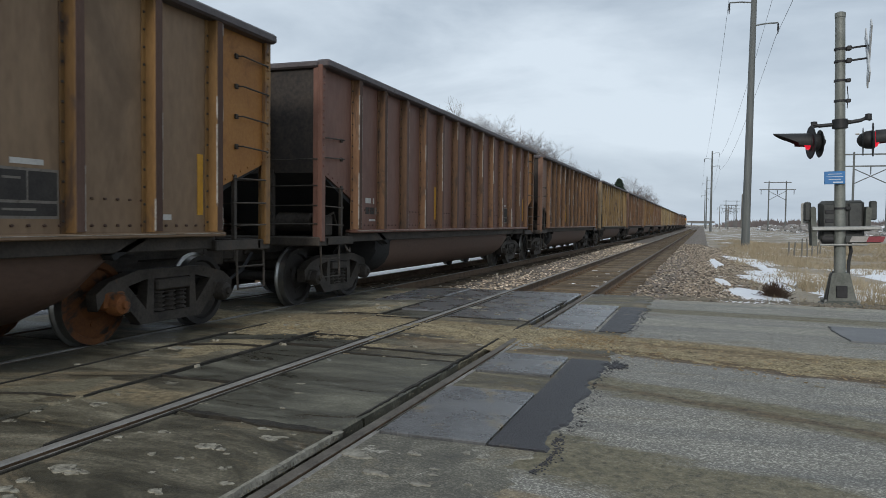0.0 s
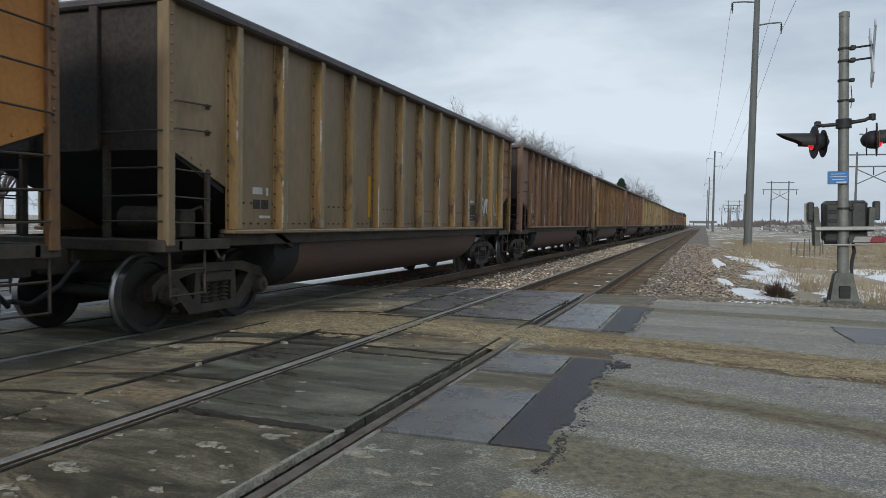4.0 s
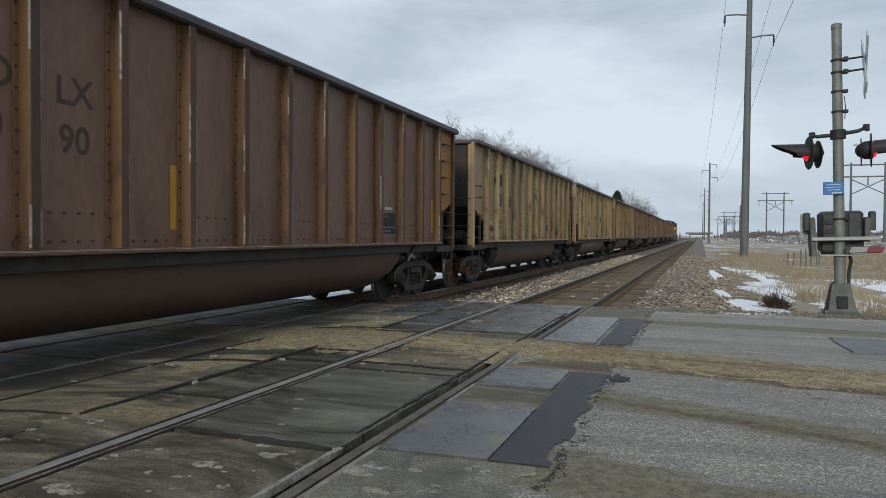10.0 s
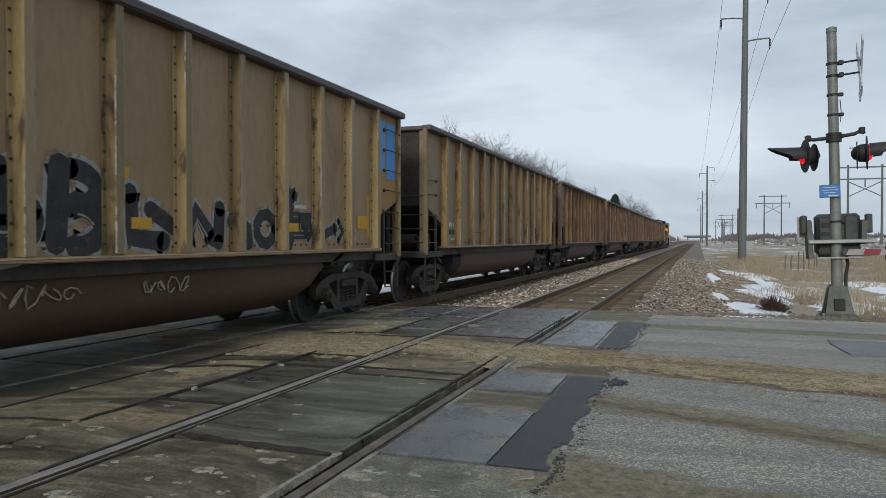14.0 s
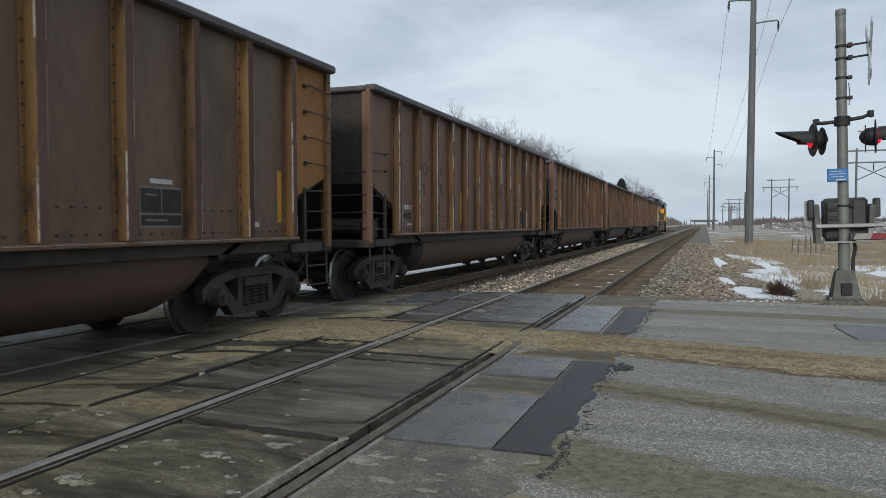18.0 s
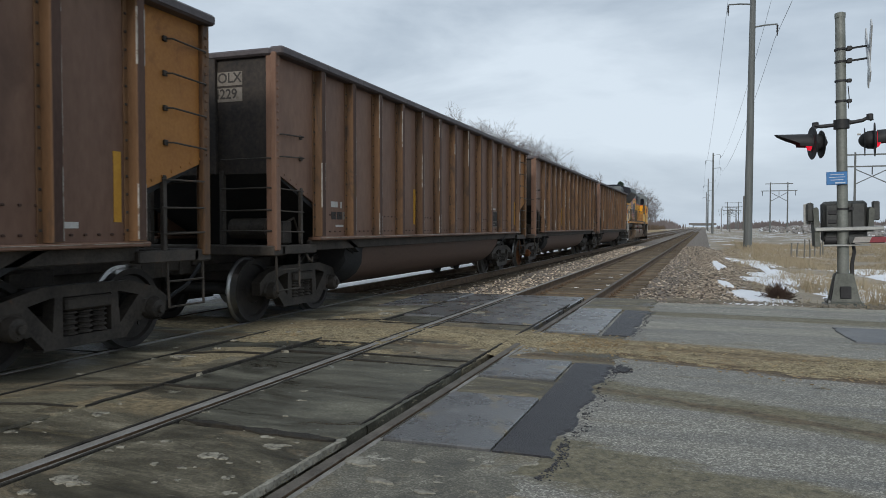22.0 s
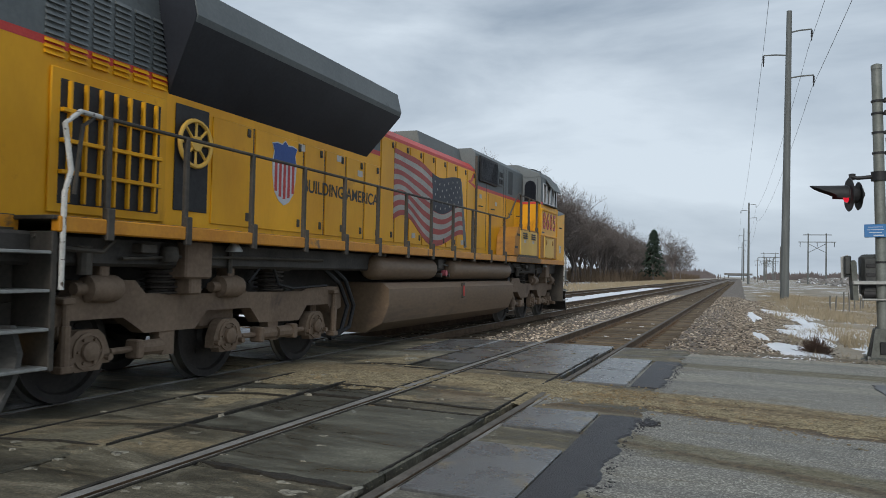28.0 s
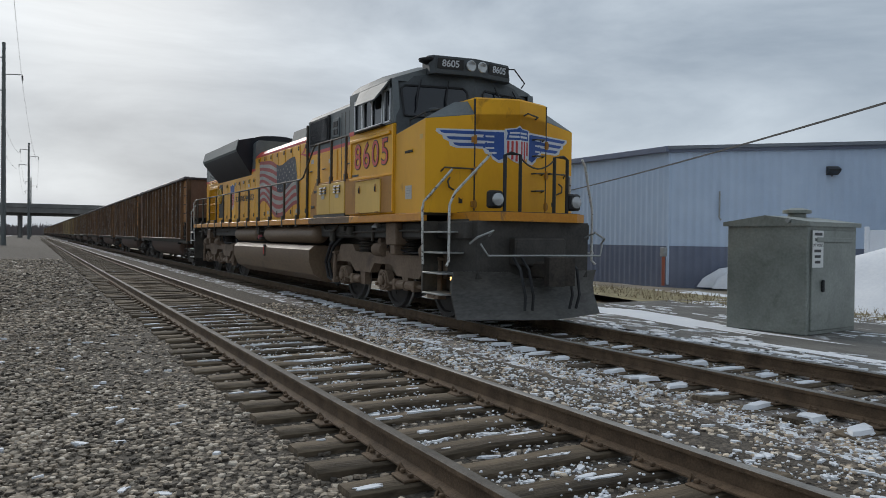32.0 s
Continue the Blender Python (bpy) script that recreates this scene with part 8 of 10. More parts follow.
def flag(loco, s):
    """The waving flag on the hood: wavy stripes, a dark blue field with small stars, a grey fold at its fore edge."""
    HB = HX + .018
    x = s * (HB + .006)
    red = bpy.data.materials.get("flag_red") or material("flag_red", (.30, .05, .045), (.42, .09, .075), 2, .55, 0, .03, 24, (.2, .1, .06), 1.4, .6, spot_soft=.2)
    white = bpy.data.materials.get("flag_white") or material("flag_white", (.30, .28, .25), (.46, .43, .39), 2, .55, 0, .03, 24, (.22, .17, .11), 1.4, .6, spot_soft=.2)
    blue = bpy.data.materials.get("flag_blue") or material("flag_blue", (.018, .022, .036), (.036, .042, .06), 2, .55)
    y0, y1, N = -2.6, .9, 40

    def edge(u, v):
        """u along the flag, v from its foot (0) to its head (1)."""
        y = y0 + (y1 - y0) * u + .28 * (1 - v) * u
        base = 2.18 - .10 * u + .24 * math.sin(u * 7.6 + .6) - .22 * max(0, u - .55)
        top = 3.58 + .10 * math.sin(u * 6.0 + .9) - .12 * u
        z = base + (top - base) * v + .03 * math.sin(u * 13 + v * 3)
        return y, z
    plate = part("flag", G().prism([edge(0, .02), *[edge(i / 10, .02) for i in range(1, 11)], *[edge(1 - i / 10, .98) for i in range(11)]], "x", s * HB, s * (HB + .004)), white, loco, "painted waving flag on the hood doors")
    for k in range(13):
        g = G()
        rings = []
        for i in range(N + 1):
            u = i / N
            a, b = edge(u, k / 13), edge(u, (k + 1) / 13)
            rings.append([(s * HB, a[0], a[1]), (x, a[0], a[1]), (x, b[0], b[1]), (s * HB, b[0], b[1])])
        if k % 2 == 0:
            part("flag_stripe", g.loft(rings), red, plate)
    g = G()
    rings = []
    for i in range(17):
        u = .52 + .48 * i / 16
        a, b = edge(u, .47), edge(u, 1.0)
        rings.append([(s * HB, a[0], a[1]), (s * (HB + .009), a[0], a[1]), (s * (HB + .009), b[0], b[1]), (s * HB, b[0], b[1])])
    part("flag_field", g.loft(rings), blue, plate)
    for r in range(5):
        for c in range(6):
            y, z = edge(.56 + .44 * (c + .5 * (r % 2)) / 6, .52 + .45 * (r + .3) / 5)
            pts = [(y + .034 * (1 if i % 2 else .42) * math.cos(i * .628 + .3), z + .034 * (1 if i % 2 else .42) * math.sin(i * .628 + .3)) for i in range(10)]
            part("flag_star", G().prism(pts, "x", s * (HB + .008), s * (HB + .012)), white, plate)
    f = G().prism([(.88, 3.45), (.96, 3.45), (1.38, 1.96), (1.22, 1.92), (1.16, 2.1)], "x", s * HB, s * (HB + .008))
    part("flag_fold", f, LOCO_GREY, plate, "grey fold of the flag")


def shield(loco, name, w, h, m):
    """The railway's shield as a plain shape: blue head, red and white stripes."""
    n = 7
    def outline(k=1.0):
        pts = [(0, -.5), (.2, -.44), (.38, -.3), (.46, -.05), (.48, .15), (.42, .3), (.5, .42), (.3, .45), (.12, .44), (0, .5), (-.12, .44), (-.3, .45), (-.5, .42), (-.42, .3), (-.48, .15), (-.46, -.05), (-.38, -.3), (-.2, -.44)]
        return [(a * w * k, b * h * k) for a, b in pts]
    g = G().prism(outline(), "z", 0, .006)
    sh = part(name, g, LOGO_WHITE, loco, "shield emblem of plain stripes under a blue band")
    sh.matrix_basis = m
    g = G().prism([(-.44 * w, .17 * h), (.44 * w, .17 * h), (.40 * w, .29 * h), (.47 * w, .41 * h), (.3 * w, .43 * h), (.12 * w, .42 * h), (0, .48 * h), (-.12 * w, .42 * h), (-.3 * w, .43 * h), (-.47 * w, .41 * h), (-.40 * w, .29 * h)], "z", .004, .011)
    part("shield_band", g, LOGO_BLUE, sh)
    for k in range(5):
        c = (-.34 + k * .17) * w
        b = (-.40 + .9 * abs(c / w) ** 2) * h
        part("shield_stripe", G().box(c - .045 * w, c + .045 * w, b, .15 * h, .004, .010), LOGO_RED, sh)
    return sh


def loco_truck(loco, yc, front):
    """A three-axle truck: bolster, two side frames, bearings, springs, dampers and wheels."""
    t = part("truck", G().cbox(-.95, .95, yc - .35, yc + .35, .62, 1.02, .04), TRUCK, loco, "six-wheel truck caked in brown grime")
    for y in (-2.275, 2.275):
        part("cross_member", G().cbox(-.95, .95, yc + y - .075, yc + y + .075, .62, .9, .03), TRUCK, t)
    ax = [-2.12, 0, 2.02]
    for s in (-1, 1):
        f = G()
        prof = [(-2.85, .80), (-2.85, 1.05), (-2.35, 1.07), (-2.25, 1.22), (-1.55, 1.22), (-1.40, 1.08), (-.35, 1.06), (-.25, 1.12), (.25, 1.12), (.35, 1.06), (1.6, 1.05), (1.9, 1.12), (2.75, 1.1), (2.75, .78),
                (2.45, .70), (2.35, .84), (1.75, .84), (1.55, .64), (1.3, .64), (.62, .66), (.42, .86), (-.42, .86), (-.62, .66), (-1.4, .66), (-1.7, .84), (-2.45, .84), (-2.55, .74)]
        f.prism([(yc + y, z) for y, z in prof], "x", s * .96, s * 1.14)
        for y in (-1.05, .95):
            f.prism([(yc + y - .12, .66), (yc + y + .12, .66), (yc + y + .12, .40), (yc + y - .06, .40)], "x", s * .98, s * 1.12)
        part("side_frame", f, TRUCK, t, "heavy cast side frame")
        for i, a in enumerate(ax):
            b = G()
            y = yc + a
            b.prism([(y - .27, .40), (y - .27, .52), (y - .20, .68), (y - .12, .74), (y + .12, .74), (y + .20, .68), (y + .27, .52), (y + .27, .40), (y + .18, .40), (y + .15, .34), (y - .15, .34), (y - .18, .40)], "x", s * 1.0, s * 1.13)
            b.lathe([(.185, 0), (.185, s * .025), (.155, s * .03), (.15, s * .015)], (s * 1.125, y, LOCO_R), "x", 20)
            b.lathe([(.095, 0), (.095, s * .055), (.06, s * .075), (.02, s * .08)], (s * 1.13, y, LOCO_R), "x", 14)
            for q in (-.23, .23):
                b.cyl((s * 1.06, y + q, .46), (s * 1.19, y + q, .46), .035, 8)
            for k in range(6):
                an = k * 1.047
                b.cyl((s * 1.14, y + .128 * math.cos(an), LOCO_R + .128 * math.sin(an)), (s * 1.165, y + .128 * math.cos(an), LOCO_R + .128 * math.sin(an)), .016, 6)
            part("bearing", b, TRUCK, t, "axle bearing housing with round cap")
            rod = G()
            q = -1 if i == 2 else 1
            rod.cyl((s * 1.1, y + q * .3, .50), (s * 1.1, y + q * .62, .50), .035, 8)
            rod.cyl((s * 1.1, y + q * .62, .50), (s * 1.1, y + q * .98, .50), .085, 10)
            rod.cbox(min(s * 1.02, s * 1.2), max(s * 1.02, s * 1.2), y + q * .62 - .05, y + q * .62 + .05, .40, .60, .015)
            part("traction_rod", rod, TRUCK, t)
        for a in (-1.06, 1.0):
            sp = G()
            spring(sp, s * 1.0, yc + a, 1.06, 1.36, .2)
            sp.cbox(min(s * .82, s * 1.2), max(s * .82, s * 1.2), yc + a - .24, yc + a + .24, 1.34, 1.40, .015)
            part("spring", sp, STEEL_DARK, t, "rubber and steel spring pack")
        for y in (-2.45, 2.42):
            d = G()
            d.cyl((s * 1.2, yc + y, .42), (s * 1.2, yc + y, .8), .05, 9)
            d.cyl((s * 1.2, yc + y, .8), (s * 1.2, yc + y, 1.02), .035, 9)
            d.cbox(min(s * 1.1, s * 1.25), max(s * 1.1, s * 1.25), yc + y - .07, yc + y + .07, 1.0, 1.06, .01)
            d.cbox(min(s * 1.1, s * 1.25), max(s * 1.1, s * 1.25), yc + y - .07, yc + y + .07, .36, .43, .01)
            part("damper", d, TRUCK, t, "upright damper")
        for y in (-.05, 2.0 if front else -2.0):
            c = G()
            c.lathe([(.06, -.34), (.06, -.22), (.13, -.2), (.14, .12), (.12, .18), (.05, .2)], (s * 1.16, yc + y, 1.14), "y", 14)
            c.cbox(min(s * 1.0, s * 1.2), max(s * 1.0, s * 1.2), yc + y - .06, yc + y + .06, 1.2, 1.5, .015)
            part("brake_cylinder", c, TRUCK, t, "brake cylinder on the frame")
        p = G()
        p.tube([(s * 1.18, yc + .3, 1.18), (s * 1.22, yc + .5, 1.38), (s * 1.2, yc + .8, 1.4), (s * 1.2, yc + .95, 1.15), (s * 1.2, yc + 1.3, 1.1), (s * 1.2, yc + 2.2, 1.13)], .018, 6)
        part("brake_pipe", p, BLACK, t)
        e = -1 if front else 1
        h = G().tube([(s * 1.05, yc + e * 2.5, 1.45), (s * 1.18, yc + e * 2.8, 1.2), (s * 1.2, yc + e * 3.05, .8), (s * 1.15, yc + e * 3.0, .45), (s * 1.1, yc + e * 2.6, .32), (s * 1.08, yc + e * 2.2, .40)], .035, 7)
        part("hose", h, BLACK, t, "thick black hose looping to the truck")
        h = G().tube([(s * 1.05, yc + e * 2.2, 1.45), (s * 1.16, yc + e * 2.65, 1.15), (s * 1.2, yc + e * 2.85, .8), (s * 1.15, yc + e * 2.75, .42), (s * 1.1, yc + e * 2.5, .3)], .035, 7)
        part("hose", h, BLACK, t, "thick black hose looping to the truck")
    for a in ax:
        ws = part("wheelset", WS_LOCO, None, t, "dark steel wheels on their axle")
        ws.location = (0, yc + a, LOCO_R)


WS_LOCO = wheelset_mesh("wheelset", LOCO_R, WHEEL_DARK, TREAD)


def build_loco():
    lo = thing("locomotive", "yellow and grey diesel locomotive with a flag on its hood", "locomotive")
    # frame and walkway
    fr = G()
    fr.cbox(-1.25, 1.25, -10.9, 10.3, 1.36, 1.66, .03)
    fr.cbox(-.5, .5, -10.8, 10.6, .95, 1.4, .03)
    part("underframe", fr, PILOT, lo, "dark underframe")
    part("walkway", G().cbox(-1.53, 1.53, -10.35, 9.4, 1.76, 1.80, .008), FRAME, lo, "grey walkway deck")
    for s in (-1, 1):
        g = G()
        mirror_box(g, s, 1.44, 1.555, -10.3, 9.38, 1.655, 1.795, .012)
        part("side_sill", g, STRIPE, lo, "orange reflective side sill, worn to grey")
        for y0, y1 in ((3.7, 6.2),):
            mirror = G()
            mirror_box(mirror, s, 1.553, 1.558, y0, y1, 1.66, 1.79, .001)
            part("sill_grime", mirror, RUST_SILL, lo, "brown grime on the sill")
    # long hood, section by section
    hood = [("rear_hood", -10.65, -8.45, 4.42, .10), ("radiator_section", -8.45, -3.15, 4.40, .10), ("engine_hood", -3.15, 1.95, 3.98, .16), ("inverter_cabinet", 1.95, 6.16, 4.40, .12)]
    for name, y0, y1, top, c in hood:
        low = [(-HX, 1.8), (HX, 1.8), (HX, 3.42), (-HX, 3.42)]
        h = part(name, G().prism(low, "y", y0, y1), YELLOW, lo)
        cap = [(-HX, 3.50), (HX, 3.50), (HX, top - c), (HX - c, top), (-HX + c, top), (-HX, top - c)]
        part("hood_roof", G().prism(cap, "y", y0, y1), LOCO_GREY if name != "engine_hood" else YELLOW, h, "grey upper hood" if name != "engine_hood" else "yellow upper hood")
        part("red_line", G().prism([(-HX - .002, 3.42), (HX + .002, 3.42), (HX + .002, 3.50), (-HX - .002, 3.50)], "y", y0, y1), RED if name != "engine_hood" else YELLOW, h)
    for s in (-1, 1):
        e = G()
        e.prism([(s * (HX + .004), 3.80), (s * (HX + .004), 3.86), (s * (HX - .14), 4.0), (s * (HX - .16), 3.99), (s * HX, 3.82)], "y", -3.1, 1.9)
        part("roof_edge", e, RED, lo, "red and grey roof edge")
        # hood doors with their latches
        seams = [-7.7, -6.85, -5.65, -5.05, -4.4, -3.75, -3.15, -2.55, -1.9, -1.25, -.6, .05, .7, 1.35, 1.95]
        for a, b in zip(seams, seams[1:]):
            top = 3.22 if b <= -3.1 else 3.78
            part("door_seam", mirror_box(G(), s, HX, HX + .005, b - .013, b + .013, 1.9, top, .002), FRAME, lo)
            d = G()
            mirror_box(d, s, HX, HX + .018, a + .025, b - .025, 1.9, top, .006)
            door = part("hood_door", d, YELLOW, lo)
            for z in (1.98, top - .14):
                la = G()
                mirror_box(la, s, HX + .018, HX + .032, b - .16, b - .09, z, z + .11, .006)
                la.cyl((s * (HX + .03), b - .125, z + .03), (s * (HX + .042), b - .125, z + .03), .018, 8)
                part("latch", la, FRAME, door)
        for y0, y1, z1 in ((2.05, 2.75, 3.3), (3.0, 4.02, 3.3), (4.55, 5.28, 4.3), (5.32, 5.95, 4.3)):
            d = G()
            mirror_box(d, s, HX, HX + .014, y0, y1, 1.95, 3.39, .006)
            door = part("hood_door", d, YELLOW, lo)
            hd = G()
            hd.tube([(s * (HX + .02), y0 + .15, 3.0), (s * (HX + .06), y0 + .18, 3.0), (s * (HX + .06), y0 + .36, 3.0)], .014, 6)
            part("handle", hd, FRAME, door)
        # the red line ends in a lightning flash ahead of the cabinet
        part("red_flash", G().prism([(1.95, 3.40), (1.40, 3.52), (1.60, 3.57), (1.78, 3.76), (1.86, 3.76), (1.70, 3.545), (1.58, 3.52), (1.95, 3.47)], "x", s * (HX + .006), s * (HX + .022)), RED, lo, "red lightning flash")
        part("corner_pipe", G().cyl((s * (HX + .03), 1.97, 1.82), (s * (HX + .03), 1.97, 4.2), .035, 8), FRAME, lo, "dark upright pipe at the cabinet's corner")
        for y in (2.82, 4.28, 4.5):
            part("door_seam", mirror_box(G(), s, HX, HX + .005, y - .012, y + .012, 1.9, 4.2, .002), FRAME, lo)
        # door in the back wall of the cab
        cd = part("cab_door", mirror_box(G(), s, 1.0, 1.44, 6.12, 6.17, 1.86, 3.40, .01), YELLOW, lo, "narrow door in the back of the cab")
        part("door_top", mirror_box(G(), s, 1.0, 1.44, 6.12, 6.17, 3.47, 4.16, .01), LOCO_GREY, cd)
        part("door_line", mirror_box(G(), s, 1.0, 1.44, 6.118, 6.17, 3.40, 3.47, .002), RED, cd)
        part("door_window", G().prism([(s * 1.06, 3.5), (s * 1.40, 3.5), (s * 1.40, 3.95), (s * 1.34, 4.06), (s * 1.23, 4.10), (s * 1.12, 4.06), (s * 1.06, 3.95)], "y", 6.108, 6.125), GLASS_DARK, cd, "dark arched door window")
        part("roof_recess", mirror_box(G(), s, HX, HX + .006, 4.72, 5.12, 3.56, 4.2, .003), CAB_DARK, lo)
        # warning labels
        for y, z in ((3.5, 3.12), (2.25, 3.2), (-4.7, 3.1), (-4.0, 2.95), (-1.75, 2.02), (-5.8, 3.1), (1.0, 2.0)):
            part("label_plate", G().box(min(s * (HX + .018), s * (HX + .022)), max(s * (HX + .018), s * (HX + .022)), y, y + .17, z, z + .1), DECAL_WHITE, lo)
        # air intake grid at the rear
        gr = G()
        mirror_box(gr, s, HX, HX + .03, -9.98, -8.48, 1.86, 3.24, .01)
        gb = part("intake_frame", gr, YELLOW, lo, "framed air intake")
        # flat black plate: the dark of the open intake is put into its colour
        hole = G()
        mirror_box(hole, s, HX + .028, HX + .034, -9.88, -8.58, 1.95, 3.14, .002)
        part("intake_recess", hole, BLACK, gb)
        for k in range(7):
            y = -9.88 + 1.3 * (k + .5) / 7
            part("intake_vane", mirror_box(G(), s, HX + .03, HX + .08, y - .014, y + .014, 1.96, 3.13, .004), YELLOW, gb)
        for z in (2.25, 2.55, 2.84):
            part("cross_bar", mirror_box(G(), s, HX + .03, HX + .085, -9.88, -8.58, z - .02, z + .02, .004), YELLOW, gb)
        for k in range(6):
            y = -10.05 + k * .27
            louvres(lo, s, HX, y, y + .21, 3.52, 4.12, 10, LOCO_GREY)
            louvres(lo, s, HX, y, y + .21, 3.33, 3.5, 3, YELLOW)
        # blower recess, its dark depth painted as a flat black plate, with its spoked wheel
        rc = G()
        mirror_box(rc, s, HX + .001, HX + .012, -8.32, -7.75, 2.02, 3.25, .004)
        part("blower_recess", rc, BLACK, lo)
        w = G()
        cy, cz, rr = -8.02, 2.82, .27
        w.tube([(s * (HX + .05), cy + rr * math.cos(a), cz + rr * math.sin(a)) for a in [i * math.pi / 10 for i in range(21)]], .028, 6)
        for k in range(4):
            a = k * math.pi / 4
            w.tube([(s * (HX + .05), cy - rr * math.cos(a), cz - rr * math.sin(a)), (s * (HX + .05), cy + rr * math.cos(a), cz + rr * math.sin(a))], .018, 5)
        w.cyl((s * (HX + .01), cy, cz), (s * (HX + .08), cy, cz), .09, 12)
        part("blower_wheel", w, YELLOW_PALE, lo, "yellow spoked blower guard")
        # radiator overhang
        fl = G()
        ya, yb = -8.65, -3.45
        sec = [(HX - .02, 3.30), (1.50, 4.02), (1.52, 4.10), (1.44, 4.40), (HX - .25, 4.56), (0.0, 4.58), (0.0, 3.30)]
        rings = [[(s * x, y + (.22 if z < 3.5 else 0) * q, z) for x, z in sec] for y, q in ((ya, 1), (yb, -1))]
        fl.loft(rings)
        part("radiator_overhang", fl, NAVY, lo, "black overhanging radiator housing")
        ed = G()
        ed.prism([(s * 1.505, 4.03), (s * 1.535, 4.10), (s * 1.455, 4.42), (s * 1.43, 4.40)], "y", ya + .02, yb - .02)
        part("radiator_lip", ed, LOCO_GREY, lo, "grey upper edge of the radiator housing")
        # dynamic brake grille and the vent beside it
        gg = G()
        mirror_box(gg, s, HX, HX + .06, 2.2, 3.56, 3.62, 4.26, .015)
        gp = part("brake_grille", gg, BLACK, lo, "black cooling grille high on the cabinet")
        for k in range(17):
            y = 2.28 + k * .0755
            part("grille_bar", mirror_box(G(), s, HX + .06, HX + .078, y, y + .03, 3.68, 4.2, .003), NAVY, gp)
        v = G()
        mirror_box(v, s, HX, HX + .03, 3.74, 4.16, 3.68, 4.12, .01)
        vp = part("vent_panel", v, LOCO_GREY, lo, "small grey vent panel")
        for yy in (3.81, 3.97):
            for zz in (3.74, 3.92):
                b = G()
                mirror_box(b, s, HX + .03, HX + .045, yy, yy + .12, zz, zz + .13, .006)
                part("vent", b, BLACK, vp)
        flag(lo, s)
        sw = shield(lo, "shield", .62, .92, Matrix.Translation((s * (HX + .02), -6.15, 2.72)) @ (SIDE if s > 0 else SIDE @ Matrix.Rotation(math.pi, 4, "Y")))
        m = Matrix.Translation((s * (HX + .021), -4.46, 2.6)) @ (SIDE if s > 0 else SIDE @ Matrix.Rotation(math.pi, 4, "Y"))
        letters("lettering", "BUILDING AMERICA", .27, INK, lo, m, .002, "black painted slogan", .004)
        # cab side
        cs = G()
        mirror_box(cs, s, 1.40, 1.54, 6.16, 8.28, 1.8, 3.42, .02)
        side = part("cab_side", cs, YELLOW, lo, "yellow cab side")
        rib = G()
        mirror_box(rib, s, 1.54, 1.575, 6.30, 8.14, 3.23, 3.30, .012)
        mirror_box(rib, s, 1.54, 1.56, 6.22, 6.30, 2.55, 3.30, .008)
        mirror_box(rib, s, 1.54, 1.56, 8.22, 8.27, 1.85, 3.40, .008)
        mirror_box(rib, s, 1.54, 1.555, 6.20, 8.26, 2.50, 2.54, .004)
        part("cab_rib", rib, YELLOW, side)
        rp = G()
        mirror_box(rp, s, 1.54, 1.552, 6.20, 8.24, 1.83, 2.49, .004)
        part("lower_panel", rp, YELLOW_RUST, side, "rust-stained lower panel")
        dp = G()
        mirror_box(dp, s, 1.55, 1.575, 6.58, 7.76, 1.84, 2.47, .008)
        door = part("access_door", dp, YELLOW_PALE, side, "pale yellow access door")
        la = G()
        mirror_box(la, s, 1.575, 1.6, 6.6, 7.74, 2.46, 2.475, .003)
        part("door_lip", la, YELLOW_RUST, door)
        for y in (6.75, 7.52):
            lt = part("latch", mirror_box(G(), s, 1.575, 1.583, y, y + .075, 2.22, 2.37, .012), YELLOW_RUST, door, "recessed latch plate")
            part("latch_hook", mirror_box(G(), s, 1.583, 1.6, y + .02, y + .055, 2.24, 2.33, .008), BLACK, lt)
        hn = G()
        for y in (6.66, 7.56):
            mirror_box(hn, s, 1.575, 1.59, y, y + .14, 1.83, 1.86, .004)
        part("hinge", hn, YELLOW_RUST, door)
        mm = lambda y, z: Matrix.Translation((s * 1.545, y, z)) @ (SIDE if s > 0 else SIDE @ Matrix.Rotation(math.pi, 4, "Y"))
        for k, ch in enumerate("8605"):
            y = 6.62 + k * .425 if s > 0 else 7.9 - k * .425
            letters("numeral_outline", ch, .68, INK, side, mm(y, 2.92), .002, "black outline of the number", .018)
            letters("numeral", ch, .68, RED, side, Matrix.Translation((s * .004, 0, 0)) @ mm(y, 2.92), .002, "red road number", -.002)
        part("writing_bar", G().box(min(s * 1.541, s * 1.545), max(s * 1.541, s * 1.545), 6.32, 6.65, 2.57, 2.61), INK, side)
        # upper cab with windows
        up = G()
        pr = [(6.16, 3.50), (8.27, 3.50), (8.14, 4.22), (6.16, 4.22)]
        up.prism([(6.16, 3.42), (6.42, 3.42), (6.42, 4.22), (6.16, 4.22)], "x", s * 1.42, s * 1.54)
        up.prism([(8.14, 3.42), (8.28, 3.42), (8.16, 4.22), (8.06, 4.22)], "x", s * 1.42, s * 1.54)
        up.prism([(6.42, 4.06), (8.16, 4.06), (8.14, 4.22), (6.42, 4.22)], "x", s * 1.42, s * 1.54)
        up.prism([(6.42, 3.42), (8.16, 3.42), (8.16, 3.46), (6.42, 3.46)], "x", s * 1.42, s * 1.54)
        upper = part("upper_cab", up, LOCO_GREY, lo, "grey upper cab side")
        wf = G()
        for y0, y1 in ((6.42, 6.82), (6.86, 7.78), (7.82, 8.12)):
            mirror_box(wf, s, 1.52, 1.556, y0, y0 + .035, 3.46, 4.06, .005)
            mirror_box(wf, s, 1.52, 1.556, y1 - .035, y1, 3.46, 4.06, .005)
            mirror_box(wf, s, 1.52, 1.556, y0, y1, 3.45, 3.485, .005)
